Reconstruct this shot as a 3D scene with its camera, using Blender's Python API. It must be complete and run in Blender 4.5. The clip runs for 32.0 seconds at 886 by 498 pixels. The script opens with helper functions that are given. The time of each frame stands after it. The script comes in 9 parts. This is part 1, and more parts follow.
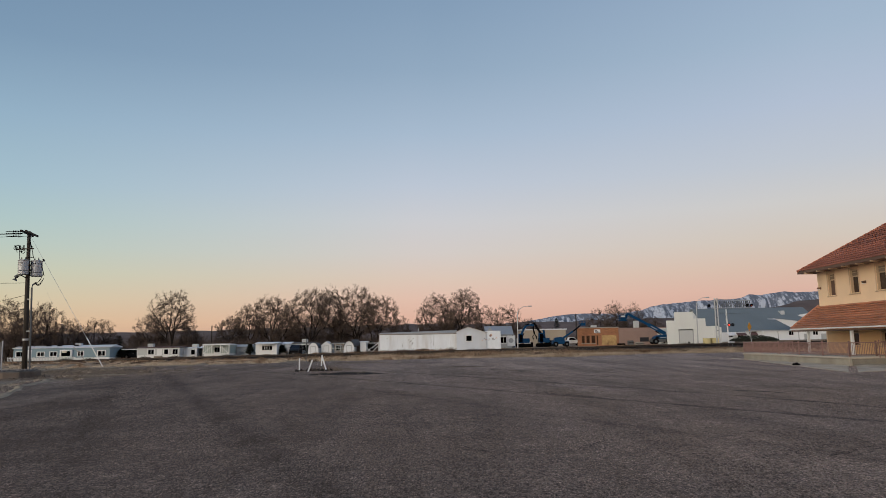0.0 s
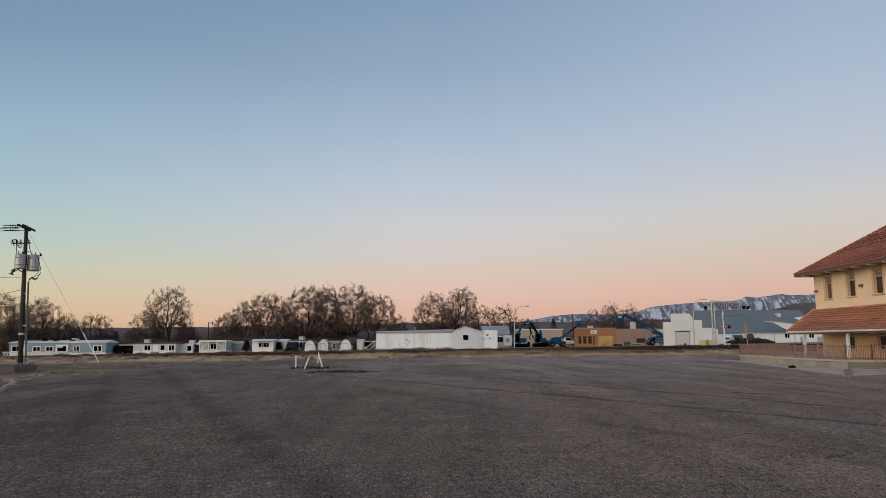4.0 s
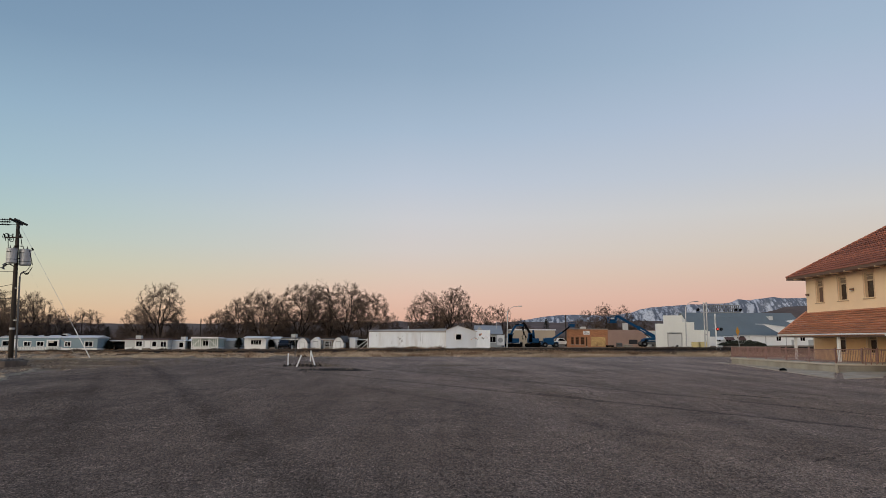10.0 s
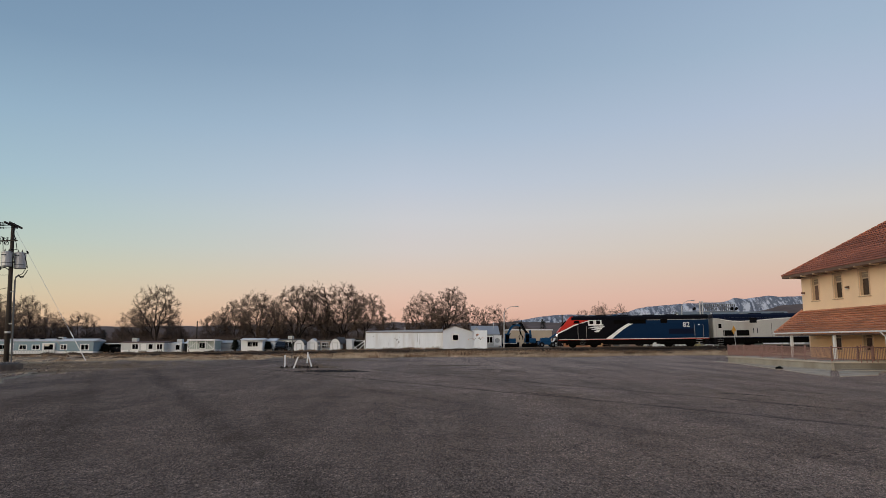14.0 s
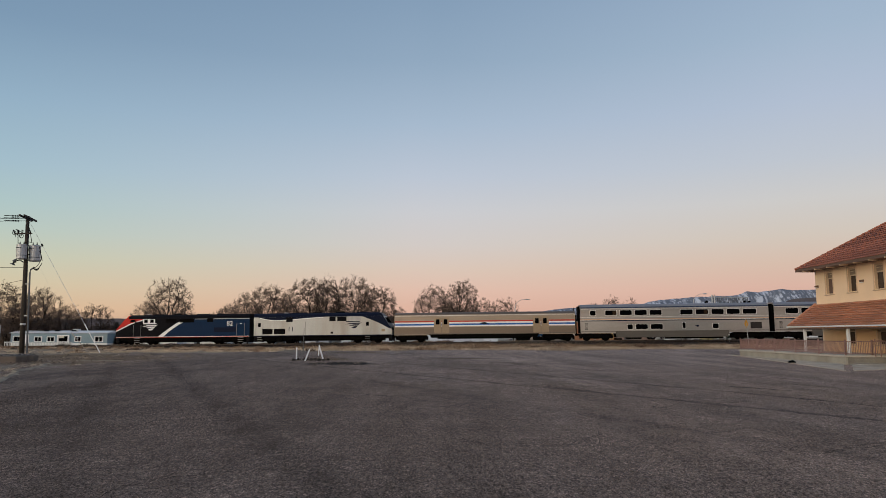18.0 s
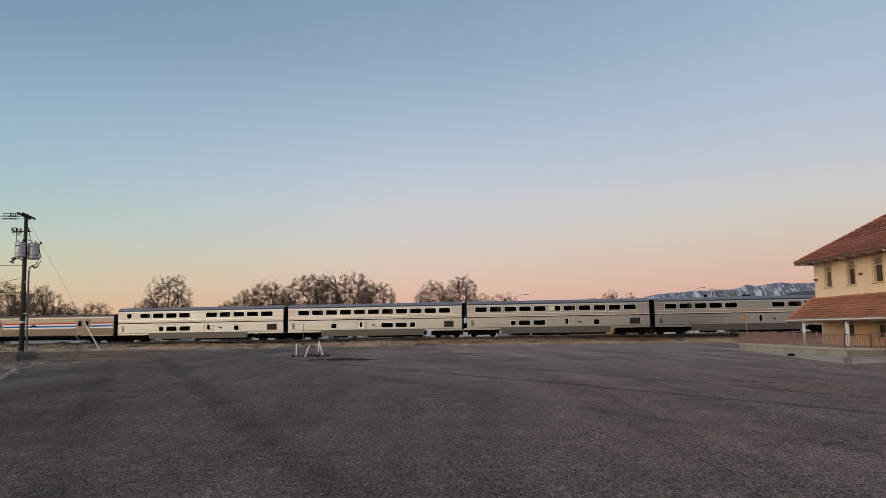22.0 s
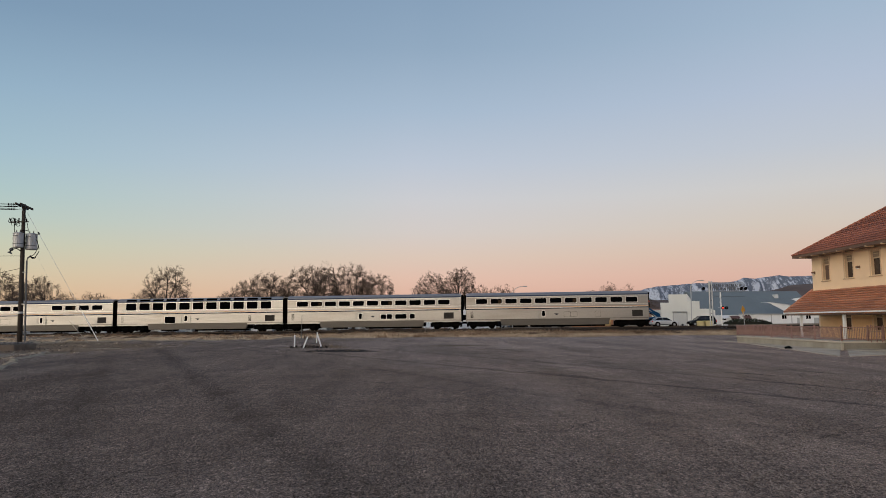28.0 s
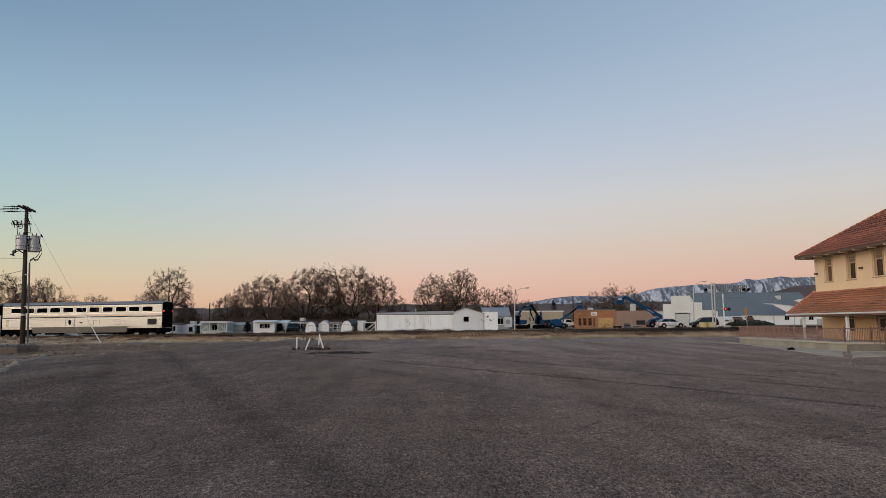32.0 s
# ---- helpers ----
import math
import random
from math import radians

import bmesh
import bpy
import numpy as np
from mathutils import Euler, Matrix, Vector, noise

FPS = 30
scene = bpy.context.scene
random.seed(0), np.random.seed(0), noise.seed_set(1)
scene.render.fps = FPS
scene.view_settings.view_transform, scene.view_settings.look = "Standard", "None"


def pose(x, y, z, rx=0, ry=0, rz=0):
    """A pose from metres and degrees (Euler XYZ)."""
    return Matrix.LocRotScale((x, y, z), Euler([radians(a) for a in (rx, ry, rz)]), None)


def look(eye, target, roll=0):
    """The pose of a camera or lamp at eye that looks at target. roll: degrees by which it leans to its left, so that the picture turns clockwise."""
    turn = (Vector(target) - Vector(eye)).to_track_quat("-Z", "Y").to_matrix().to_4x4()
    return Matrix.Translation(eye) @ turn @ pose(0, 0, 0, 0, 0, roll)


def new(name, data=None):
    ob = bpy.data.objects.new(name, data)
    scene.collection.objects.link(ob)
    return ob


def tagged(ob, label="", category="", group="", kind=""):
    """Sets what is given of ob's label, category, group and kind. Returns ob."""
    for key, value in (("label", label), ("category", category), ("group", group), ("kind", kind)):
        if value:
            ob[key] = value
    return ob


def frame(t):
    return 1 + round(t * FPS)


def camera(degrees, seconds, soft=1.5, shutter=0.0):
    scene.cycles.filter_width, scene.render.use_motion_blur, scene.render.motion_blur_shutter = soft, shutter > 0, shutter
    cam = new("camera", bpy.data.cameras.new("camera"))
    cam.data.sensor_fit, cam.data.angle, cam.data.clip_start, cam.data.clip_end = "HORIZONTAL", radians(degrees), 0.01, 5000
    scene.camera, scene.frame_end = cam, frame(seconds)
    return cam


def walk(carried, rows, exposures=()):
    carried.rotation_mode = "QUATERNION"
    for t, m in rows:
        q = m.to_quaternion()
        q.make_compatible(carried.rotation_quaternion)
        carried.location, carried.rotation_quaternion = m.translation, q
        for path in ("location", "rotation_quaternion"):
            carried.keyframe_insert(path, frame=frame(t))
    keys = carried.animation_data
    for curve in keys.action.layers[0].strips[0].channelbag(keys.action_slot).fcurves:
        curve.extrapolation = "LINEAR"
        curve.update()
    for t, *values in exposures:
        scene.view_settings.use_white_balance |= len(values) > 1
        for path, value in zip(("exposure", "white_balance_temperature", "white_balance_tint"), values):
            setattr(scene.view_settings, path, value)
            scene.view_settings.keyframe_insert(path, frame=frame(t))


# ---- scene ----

cam = camera(64.2, 32.0, soft=0.5)

# the camera stands still at eye height and is turned by hand: seconds and turn in degrees
TURNS = (
    (0.0, 97.521, 0.909, 0.120),
    (0.5, 97.531, 0.788, 0.105),
    (1.0, 97.531, 0.692, 0.075),
    (1.5, 97.517, 0.576, 0.005),
    (2.0, 97.502, 0.440, -0.033),
    (2.5, 97.519, 0.250, -0.069),
    (3.0, 97.498, 0.408, -0.128),
    (3.5, 97.457, 0.281, -0.135),
    (5.5, 97.402, 0.369, -0.196),
    (6.0, 97.365, 0.283, -0.210),
    (6.5, 97.359, 0.227, -0.252),
    (7.0, 97.350, 0.199, -0.310),
    (7.5, 97.340, 0.166, -0.369),
    (8.0, 97.361, 0.020, -0.434),
    (8.5, 97.342, -0.289, -0.529),
    (9.0, 97.354, -0.434, -0.601),
    (9.5, 97.360, -0.538, -0.704),
    (10.0, 97.375, -0.314, -0.724),
    (10.5, 97.377, -0.274, -0.783),
    (11.0, 97.350, -0.212, -0.805),
    (11.5, 97.344, -0.148, -0.849),
    (12.0, 97.330, -0.208, -0.923),
    (12.5, 97.317, -0.179, -0.968),
    (13.0, 97.311, -0.107, -0.981),
    (13.5, 97.316, -0.059, -0.978),
    (14.0, 97.427, 0.080, -0.976),
    (14.5, 97.554, -0.445, -1.245),
    (16.5, 97.211, -0.285, -0.783),
    (17.0, 97.066, -0.247, -0.264),
    (17.5, 96.947, -0.119, -0.161),
    (18.0, 96.858, -0.061, -0.100),
    (18.5, 96.826, 0.125, -0.033),
    (19.0, 96.756, 0.206, -0.036),
    (19.5, 96.720, 0.246, -0.032),
    (20.0, 96.686, 0.147, -0.044),
    (20.5, 96.622, -0.014, -0.096),
    (21.0, 96.584, 0.093, -0.110),
    (21.5, 96.552, 0.178, -0.147),
    (22.0, 96.490, 0.288, -0.137),
    (22.5, 96.416, 0.308, -0.181),
    (23.0, 96.233, 0.218, -0.186),
    (23.5, 96.091, 0.080, -0.249),
    (24.0, 95.954, -0.002, -0.271),
    (24.5, 95.865, 0.003, -0.241),
    (25.0, 95.804, -0.108, -0.243),
    (25.5, 95.779, 0.004, -0.195),
    (27.5, 95.771, 0.167, -0.255),
    (28.0, 95.825, 0.112, -0.282),
    (28.5, 95.823, 0.096, -0.294),
    (29.0, 95.819, 0.093, -0.291),
    (29.5, 95.840, 0.150, -0.234),
    (30.0, 95.868, 0.270, -0.214),
    (30.5, 95.927, 0.350, -0.225),
    (31.0, 95.954, 0.261, -0.257),
    (31.5, 95.968, 0.282, -0.216),
    (32.0, 95.958, 0.180, -0.108),
)
walk(cam, [(t, pose(0, 0, 1.6, rx, ry, rz)) for t, rx, ry, rz in TURNS], [(0, 0.0), (14, 0.0), (20, -0.01), (25, 0.0), (32, 0.01)])


# ---- light: a clear twilight sky, the glow of the low sun behind and to the left ----
def lin(r, g, b):
    """Linear colour from 0..255 display values."""
    out = []
    for c in (r, g, b):
        c /= 255.0
        out.append(c / 12.92 if c <= 0.04045 else ((c + 0.055) / 1.055) ** 2.4)
    return (*out, 1.0)


def build_world():
    w = bpy.data.worlds.new("twilight_sky")
    scene.world = w
    w.use_nodes = True
    nt = w.node_tree
    nd, ln = nt.nodes, nt.links
    nd.clear()
    out = nd.new("ShaderNodeOutputWorld")
    bg = nd.new("ShaderNodeBackground")
    tc = nd.new("ShaderNodeTexCoord")
    nor = nd.new("ShaderNodeVectorMath")
    nor.operation = "NORMALIZE"
    ln.new(tc.outputs["Generated"], nor.inputs[0])
    sep = nd.new("ShaderNodeSeparateXYZ")
    ln.new(nor.outputs[0], sep.inputs[0])

    def ramp(stops):
        r = nd.new("ShaderNodeValToRGB")
        el = r.color_ramp.elements
        while len(el) > 1:
            el.remove(el[-1])
        el[0].position, el[0].color = stops[0][0], lin(*stops[0][1])
        for p, c in stops[1:]:
            e = el.new(p)
            e.color = lin(*c)
        ln.new(sep.outputs["Z"], r.inputs[0])
        return r

    def math_node(op, a, b=None, clamp=False):
        m = nd.new("ShaderNodeMath")
        m.operation, m.use_clamp = op, clamp
        for i, v in enumerate((a, b)):
            if v is None:
                continue
            if isinstance(v, (int, float)):
                m.inputs[i].default_value = v
            else:
                ln.new(v, m.inputs[i])
        return m.outputs[0]

    mix = ramp(SKY_RIGHT)
    for stops, start, end in ((SKY_MIDDLE, 0.45, 0.0), (SKY_LEFT, -0.04, -0.52)):
        side = nd.new("ShaderNodeMapRange")
        side.interpolation_type = "LINEAR"
        side.inputs["From Min"].default_value, side.inputs["From Max"].default_value = start, end
        ln.new(sep.outputs["X"], side.inputs["Value"])
        over = nd.new("ShaderNodeMix")
        over.data_type = "RGBA"
        ln.new(side.outputs["Result"], over.inputs[0])
        ln.new(mix.outputs[0] if mix.type == "VALTORGB" else mix.outputs[2], over.inputs[6])
        ln.new(ramp(stops).outputs[0], over.inputs[7])
        mix = over
    # glow round the sun's azimuth, strongest near the horizon
    dot = nd.new("ShaderNodeVectorMath")
    dot.operation = "DOT_PRODUCT"
    ln.new(nor.outputs[0], dot.inputs[0])
    dot.inputs[1].default_value = Vector(GLOW_WAY).normalized()
    d = math_node("MAXIMUM", dot.outputs["Value"], 0.0)
    d = math_node("POWER", d, GLOW_POWER)
    low = math_node("MAXIMUM", sep.outputs["Z"], 0.0)
    low = math_node("POWER", math_node("SUBTRACT", 1.0, low), 2.5)
    g = math_node("MULTIPLY", math_node("MULTIPLY", d, low), GLOW)
    glow = nd.new("ShaderNodeMix")
    glow.data_type, glow.blend_type = "RGBA", "ADD"
    glow.inputs[0].default_value = 1.0
    tint = nd.new("ShaderNodeVectorMath")
    tint.operation = "SCALE"
    tint.inputs[0].default_value = GLOW_TINT
    ln.new(g, tint.inputs["Scale"])
    ln.new(mix.outputs[2], glow.inputs[6])
    ln.new(tint.outputs[0], glow.inputs[7])
    ln.new(glow.outputs[2], bg.inputs["Color"])
    bg.inputs["Strength"].default_value = 1.0
    ln.new(bg.outputs[0], out.inputs["Surface"])


SKY_RIGHT = ((0.0, (186, 146, 144)), (0.03, (211, 168, 153)), (0.06, (218, 179, 163)), (0.09, (215, 189, 172)), (0.125, (210, 198, 186)), (0.17, (205, 203, 201)),
             (0.22, (191, 198, 208)), (0.29, (178, 191, 210)), (0.37, (162, 182, 203)), (0.45, (151, 172, 197)), (0.6, (128, 152, 184)), (1.0, (98, 126, 165)))
SKY_MIDDLE = ((0.0, (198, 153, 146)), (0.03, (222, 178, 158)), (0.06, (225, 190, 172)), (0.09, (219, 198, 183)), (0.125, (211, 203, 198)), (0.17, (203, 204, 208)),
              (0.22, (188, 198, 212)), (0.29, (167, 186, 206)), (0.37, (146, 169, 192)), (0.45, (132, 157, 183)), (0.6, (120, 146, 177)), (1.0, (94, 122, 160)))
SKY_LEFT = ((0.0, (198, 158, 134)), (0.03, (219, 187, 152)), (0.062, (211, 197, 167)), (0.095, (199, 202, 180)), (0.127, (186, 201, 192)), (0.158, (176, 198, 198)),
            (0.205, (164, 190, 203)), (0.28, (148, 176, 197)), (0.37, (125, 153, 179)), (0.45, (113, 141, 169)), (0.6, (112, 140, 170)), (1.0, (90, 118, 155)))
GLOW_WAY, GLOW_POWER, GLOW, GLOW_TINT = (-0.78, -0.63, 0.05), 1.5, 1.8, (1.0, 0.78, 0.51)
build_world()

sun = new("sun", bpy.data.lights.new("sun", "SUN"))
sun.data.energy, sun.data.angle, sun.data.color = 1.35, radians(50), (1.0, 0.86, 0.70)
sun.matrix_world = look((-60, -80, 26), (0, 0, 0))


# ---- materials ----
MATS = {}


def surface(name, base, rough=0.8, metal=0.0, vary=0.12, scale=3.0, fine=40.0, bump=0.1, streak=None, spec=0.5, per_piece=0.0, dirt=None, dirt_amount=0.3):
    """A material with two scales of variation, fine relief, and stains; base in linear values."""
    if name in MATS:
        return MATS[name]
    m = bpy.data.materials.new(name)
    m.use_nodes = True
    nt = m.node_tree
    nd, ln = nt.nodes, nt.links
    p = nd["Principled BSDF"]
    p.inputs["Roughness"].default_value, p.inputs["Metallic"].default_value = rough, metal
    p.inputs["Specular IOR Level"].default_value = spec
    tc = nd.new("ShaderNodeTexCoord")
    mp = nd.new("ShaderNodeMapping")
    ln.new(tc.outputs["Object"], mp.inputs[0])
    if streak:
        mp.inputs["Scale"].default_value = streak
    n1 = nd.new("ShaderNodeTexNoise")
    n1.inputs["Scale"].default_value, n1.inputs["Detail"].default_value = scale, 5
    n2 = nd.new("ShaderNodeTexNoise")
    n2.inputs["Scale"].default_value, n2.inputs["Detail"].default_value = fine, 3
    ln.new(mp.outputs[0], n1.inputs[0])
    ln.new(tc.outputs["Object"], n2.inputs[0])
    add = nd.new("ShaderNodeMath")
    add.operation = "ADD"
    ln.new(n1.outputs[0], add.inputs[0])
    ln.new(n2.outputs[0], add.inputs[1])
    val = add.outputs[0]
    if per_piece:
        oi = nd.new("ShaderNodeObjectInfo")
        k = nd.new("ShaderNodeMath")
        k.operation = "MULTIPLY_ADD"
        k.inputs[1].default_value, k.inputs[2].default_value = per_piece / max(vary, 0.01), -0.5 * per_piece / max(vary, 0.01)
        ln.new(oi.outputs["Random"], k.inputs[0])
        a2 = nd.new("ShaderNodeMath")
        a2.operation = "ADD"
        ln.new(val, a2.inputs[0])
        ln.new(k.outputs[0], a2.inputs[1])
        val = a2.outputs[0]
    mr = nd.new("ShaderNodeMapRange")
    mr.clamp = False
    mr.inputs["From Min"].default_value, mr.inputs["From Max"].default_value = 0.5, 1.5
    mr.inputs["To Min"].default_value, mr.inputs["To Max"].default_value = 1 - 1.6 * vary, 1 + 1.6 * vary
    ln.new(val, mr.inputs["Value"])
    sc = nd.new("ShaderNodeVectorMath")
    sc.operation = "SCALE"
    sc.inputs[0].default_value = base[:3]
    ln.new(mr.outputs[0], sc.inputs["Scale"])
    col = sc.outputs[0]
    if dirt:
        n3 = nd.new("ShaderNodeTexNoise")
        n3.inputs["Scale"].default_value, n3.inputs["Detail"].default_value = scale * 0.45, 7
        ln.new(mp.outputs[0], n3.inputs[0])
        r3 = nd.new("ShaderNodeMapRange")
        r3.inputs["From Min"].default_value, r3.inputs["From Max"].default_value = 0.5, 0.72
        r3.inputs["To Max"].default_value = dirt_amount
        ln.new(n3.outputs[0], r3.inputs["Value"])
        mx = nd.new("ShaderNodeMix")
        mx.data_type = "RGBA"
        mx.inputs[7].default_value = (*dirt[:3], 1)
        ln.new(r3.outputs[0], mx.inputs[0])
        ln.new(col, mx.inputs[6])
        col = mx.outputs[2]
    ln.new(col, p.inputs["Base Color"])
    if bump:
        b = nd.new("ShaderNodeBump")
        b.inputs["Strength"].default_value, b.inputs["Distance"].default_value = bump, 0.02
        ln.new(n2.outputs[0], b.inputs["Height"])
        ln.new(b.outputs[0], p.inputs["Normal"])
    MATS[name] = m
    return m


def glowing(name, base, strength):
    m = bpy.data.materials.new(name)
    m.use_nodes = True
    p = m.node_tree.nodes["Principled BSDF"]
    p.inputs["Base Color"].default_value = (*base, 1)
    p.inputs["Emission Color"].default_value = (*base, 1)
    p.inputs["Emission Strength"].default_value = strength
    return m


def fluted(name, base, period, metal, rough, dirt, depth=0.5):
    """Ribbed steel: horizontal ribs by bump, grime in streaks."""
    m = surface(name, base, rough=rough, metal=metal, vary=0.07, scale=0.6, fine=6.0, bump=0.0, streak=(0.45, 1, 3.0), dirt=dirt, dirt_amount=0.38)
    nd, ln = m.node_tree.nodes, m.node_tree.links
    tc = nd.new("ShaderNodeTexCoord")
    wv = nd.new("ShaderNodeTexWave")
    wv.wave_type, wv.bands_direction = "BANDS", "Z"
    wv.inputs["Scale"].default_value = 0.314 / period * 1.0
    ln.new(tc.outputs["Object"], wv.inputs[0])
    b = nd.new("ShaderNodeBump")
    b.inputs["Strength"].default_value, b.inputs["Distance"].default_value = depth, 0.02
    mp = nd.new("ShaderNodeMapping")
    mp.inputs["Scale"].default_value = (0.35, 1, 3.2)
    ln.new(tc.outputs["Object"], mp.inputs[0])
    dent = nd.new("ShaderNodeTexNoise")
    dent.inputs["Scale"].default_value, dent.inputs["Detail"].default_value = 1.6, 3
    ln.new(mp.outputs[0], dent.inputs[0])
    sm = nd.new("ShaderNodeMath")
    sm.operation = "MULTIPLY_ADD"
    sm.inputs[1].default_value = 20.0
    ln.new(dent.outputs[0], sm.inputs[0])
    ln.new(wv.outputs[0], sm.inputs[2])
    ln.new(sm.outputs[0], b.inputs["Height"])
    ln.new(b.outputs[0], nd["Principled BSDF"].inputs["Normal"])
    return m


def plain(name, base, rough=0.5, metal=0.0, vary=0.06, spec=0.05):
    return surface(name, base, rough, metal, vary, 1.5, 25.0, 0.03, spec=spec)


DARK_GLASS = surface("window_glass_dark", (0.0018, 0.0019, 0.0024), 0.06, 0.0, 0.3, 0.8, 3.0, 0.0, spec=0.0)
BLACK = plain("black_paint", (0.006, 0.006, 0.007), 0.5, spec=0.03)
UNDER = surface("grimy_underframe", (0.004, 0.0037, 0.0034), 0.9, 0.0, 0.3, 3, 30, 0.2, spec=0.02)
STEEL = surface("dull_steel", (0.32, 0.32, 0.32), 0.5, 0.7, 0.12, 2, 30, 0.05)
RAIL_STEEL = surface("rail_steel", (0.035, 0.027, 0.023), 0.5, 0.6, 0.2, 2, 30, 0.1)
WHITE_PAINT = surface("white_paint", (0.74, 0.74, 0.73), 0.55, 0.0, 0.05, 0.8, 20, 0.04, streak=(1, 1, 0.25), dirt=(0.42, 0.40, 0.37), dirt_amount=0.25)
WOOD_POLE = surface("weathered_pole_wood", (0.036, 0.027, 0.020), 0.9, 0.0, 0.25, 4, 50, 0.3, streak=(8, 8, 0.4))
CONCRETE = surface("old_concrete", (0.34, 0.31, 0.27), 0.9, 0.0, 0.14, 1.2, 30, 0.15, dirt=(0.16, 0.14, 0.12), dirt_amount=0.6, spec=0.06)
GALV = surface("galvanised_steel", (0.42, 0.43, 0.44), 0.5, 0.5, 0.1, 4, 60, 0.05)
RUST = surface("rusty_red_iron", (0.30, 0.175, 0.15), 0.75, 0.2, 0.2, 3, 30, 0.15)


# ---- mesh helpers ----
class Geo:
    def __init__(self):
        self.v, self.f = [], []

    def add(self, vs, fs):
        n = len(self.v)
        self.v.extend(vs)
        self.f.extend([tuple(i + n for i in f) for f in fs])
        return self

    def box(self, x0, x1, y0, y1, z0, z1):
        return self.add([(x, y, z) for x in (x0, x1) for y in (y0, y1) for z in (z0, z1)],
                        [(0, 1, 3, 2), (4, 6, 7, 5), (0, 4, 5, 1), (2, 3, 7, 6), (0, 2, 6, 4), (1, 5, 7, 3)])

    def prism(self, poly, axis, a, b):
        """poly lies in the two other axes in the order x, y, z; extruded from a to b along axis."""
        def put(p, w):
            return {"x": (w, p[0], p[1]), "y": (p[0], w, p[1]), "z": (p[0], p[1], w)}[axis]
        n = len(poly)
        vs = [put(p, a) for p in poly] + [put(p, b) for p in poly]
        fs = [tuple(range(n))[::-1], tuple(range(n, 2 * n))] + [(i, (i + 1) % n, n + (i + 1) % n, n + i) for i in range(n)]
        return self.add(vs, fs)

    def tube(self, pts, radii, n=6, cap=True):
        if isinstance(radii, (int, float)):
            radii = [radii] * len(pts)
        pts = [Vector(p) for p in pts]
        vs, fs = [], []
        for i, p in enumerate(pts):
            d = (pts[min(i + 1, len(pts) - 1)] - pts[max(i - 1, 0)]).normalized()
            u = d.cross(Vector((0, 0, 1)) if abs(d.z) < 0.9 else Vector((1, 0, 0))).normalized()
            w = d.cross(u)
            for k in range(n):
                a = 2 * math.pi * k / n
                vs.append(tuple(p + (u * math.cos(a) + w * math.sin(a)) * radii[i]))
        for i in range(len(pts) - 1):
            for k in range(n):
                fs.append((i * n + k, i * n + (k + 1) % n, (i + 1) * n + (k + 1) % n, (i + 1) * n + k))
        if cap:
            fs += [tuple(range(n))[::-1], tuple(range((len(pts) - 1) * n, len(pts) * n))]
        return self.add(vs, fs)

    def quad(self, *p):
        return self.add([tuple(q) for q in p], [tuple(range(len(p)))])


def mesh_of(geo, name, material, bevel=0.0, smooth=False):
    me = bpy.data.meshes.new(name)
    me.from_pydata(geo.v, [], geo.f)
    me.materials.append(material)
    if bevel or not smooth:
        bm = bmesh.new()
        bm.from_mesh(me)
        bmesh.ops.recalc_face_normals(bm, faces=bm.faces)
        if bevel:
            bmesh.ops.bevel(bm, geom=[e for e in bm.edges if e.calc_length() > bevel * 2.5], offset=bevel, segments=1, affect="EDGES")
        bm.to_mesh(me)
        bm.free()
    if smooth:
        me.polygons.foreach_set("use_smooth", [True] * len(me.polygons))
    me.update()
    return me


def part(name, geo, material, parent=None, label="", bevel=0.0, smooth=False, m=None):
    me = geo if isinstance(geo, bpy.types.Mesh) else mesh_of(geo, name, material, bevel, smooth)
    ob = new(name, me)
    if parent is not None:
        ob.parent = parent
    if m is not None:
        ob.matrix_basis = m
    return tagged(ob, label)


def thing(name, m, label, category, group="", kind=""):
    ob = new(name)
    ob.empty_display_size = 0.3
    ob.matrix_basis = m
    return tagged(ob, label, category, group, kind)


def box(*a):
    return Geo().box(*a)


def smooth_step(a, b, x):
    t = min(max((x - a) / (b - a), 0.0), 1.0)
    return t * t * (3 - 2 * t)


# ---- the lie of the land ----
TRACK_TURN, GRADE = -5.825, 0.0109


def track_y(x):
    return 100.58 - 0.1021 * x


def rail_z(x):
    return 0.45 + 0.0109 * x


def lie(x, y):
    """Height of the ground."""
    lot = -0.3 * smooth_step(6, 23, x) * (1 - smooth_step(64, 84, y))
    rail = rail_z(min(max(x, -80), 70))
    d = y - track_y(x)
    w = smooth_step(-16, -4, d)
    bank = rail - 0.85 + 0.68 * smooth_step(3.2, 6.5, d)
    lot -= 0.10 * smooth_step(2, 15, y - lot_edge(x)) * smooth_step(-8, -22, x)
    return lot * (1 - w) + bank * w * (1 - smooth_step(250, 600, y))


def lot_edge(x):
    """Where the asphalt ends towards the track."""
    pts = ((-60, 38), (-34, 54.5), (-27.2, 59), (-22.5, 60), (-18.7, 62), (-14.4, 65), (-9.8, 68), (-4.5, 70.3), (1, 72.5), (12.6, 73), (16, 76), (21.5, 80), (34, 81), (60, 78))
    for (xa, ya), (xb, yb) in zip(pts, pts[1:]):
        if x <= xb:
            return ya + (yb - ya) * (x - xa) / (xb - xa)
    return 78.0


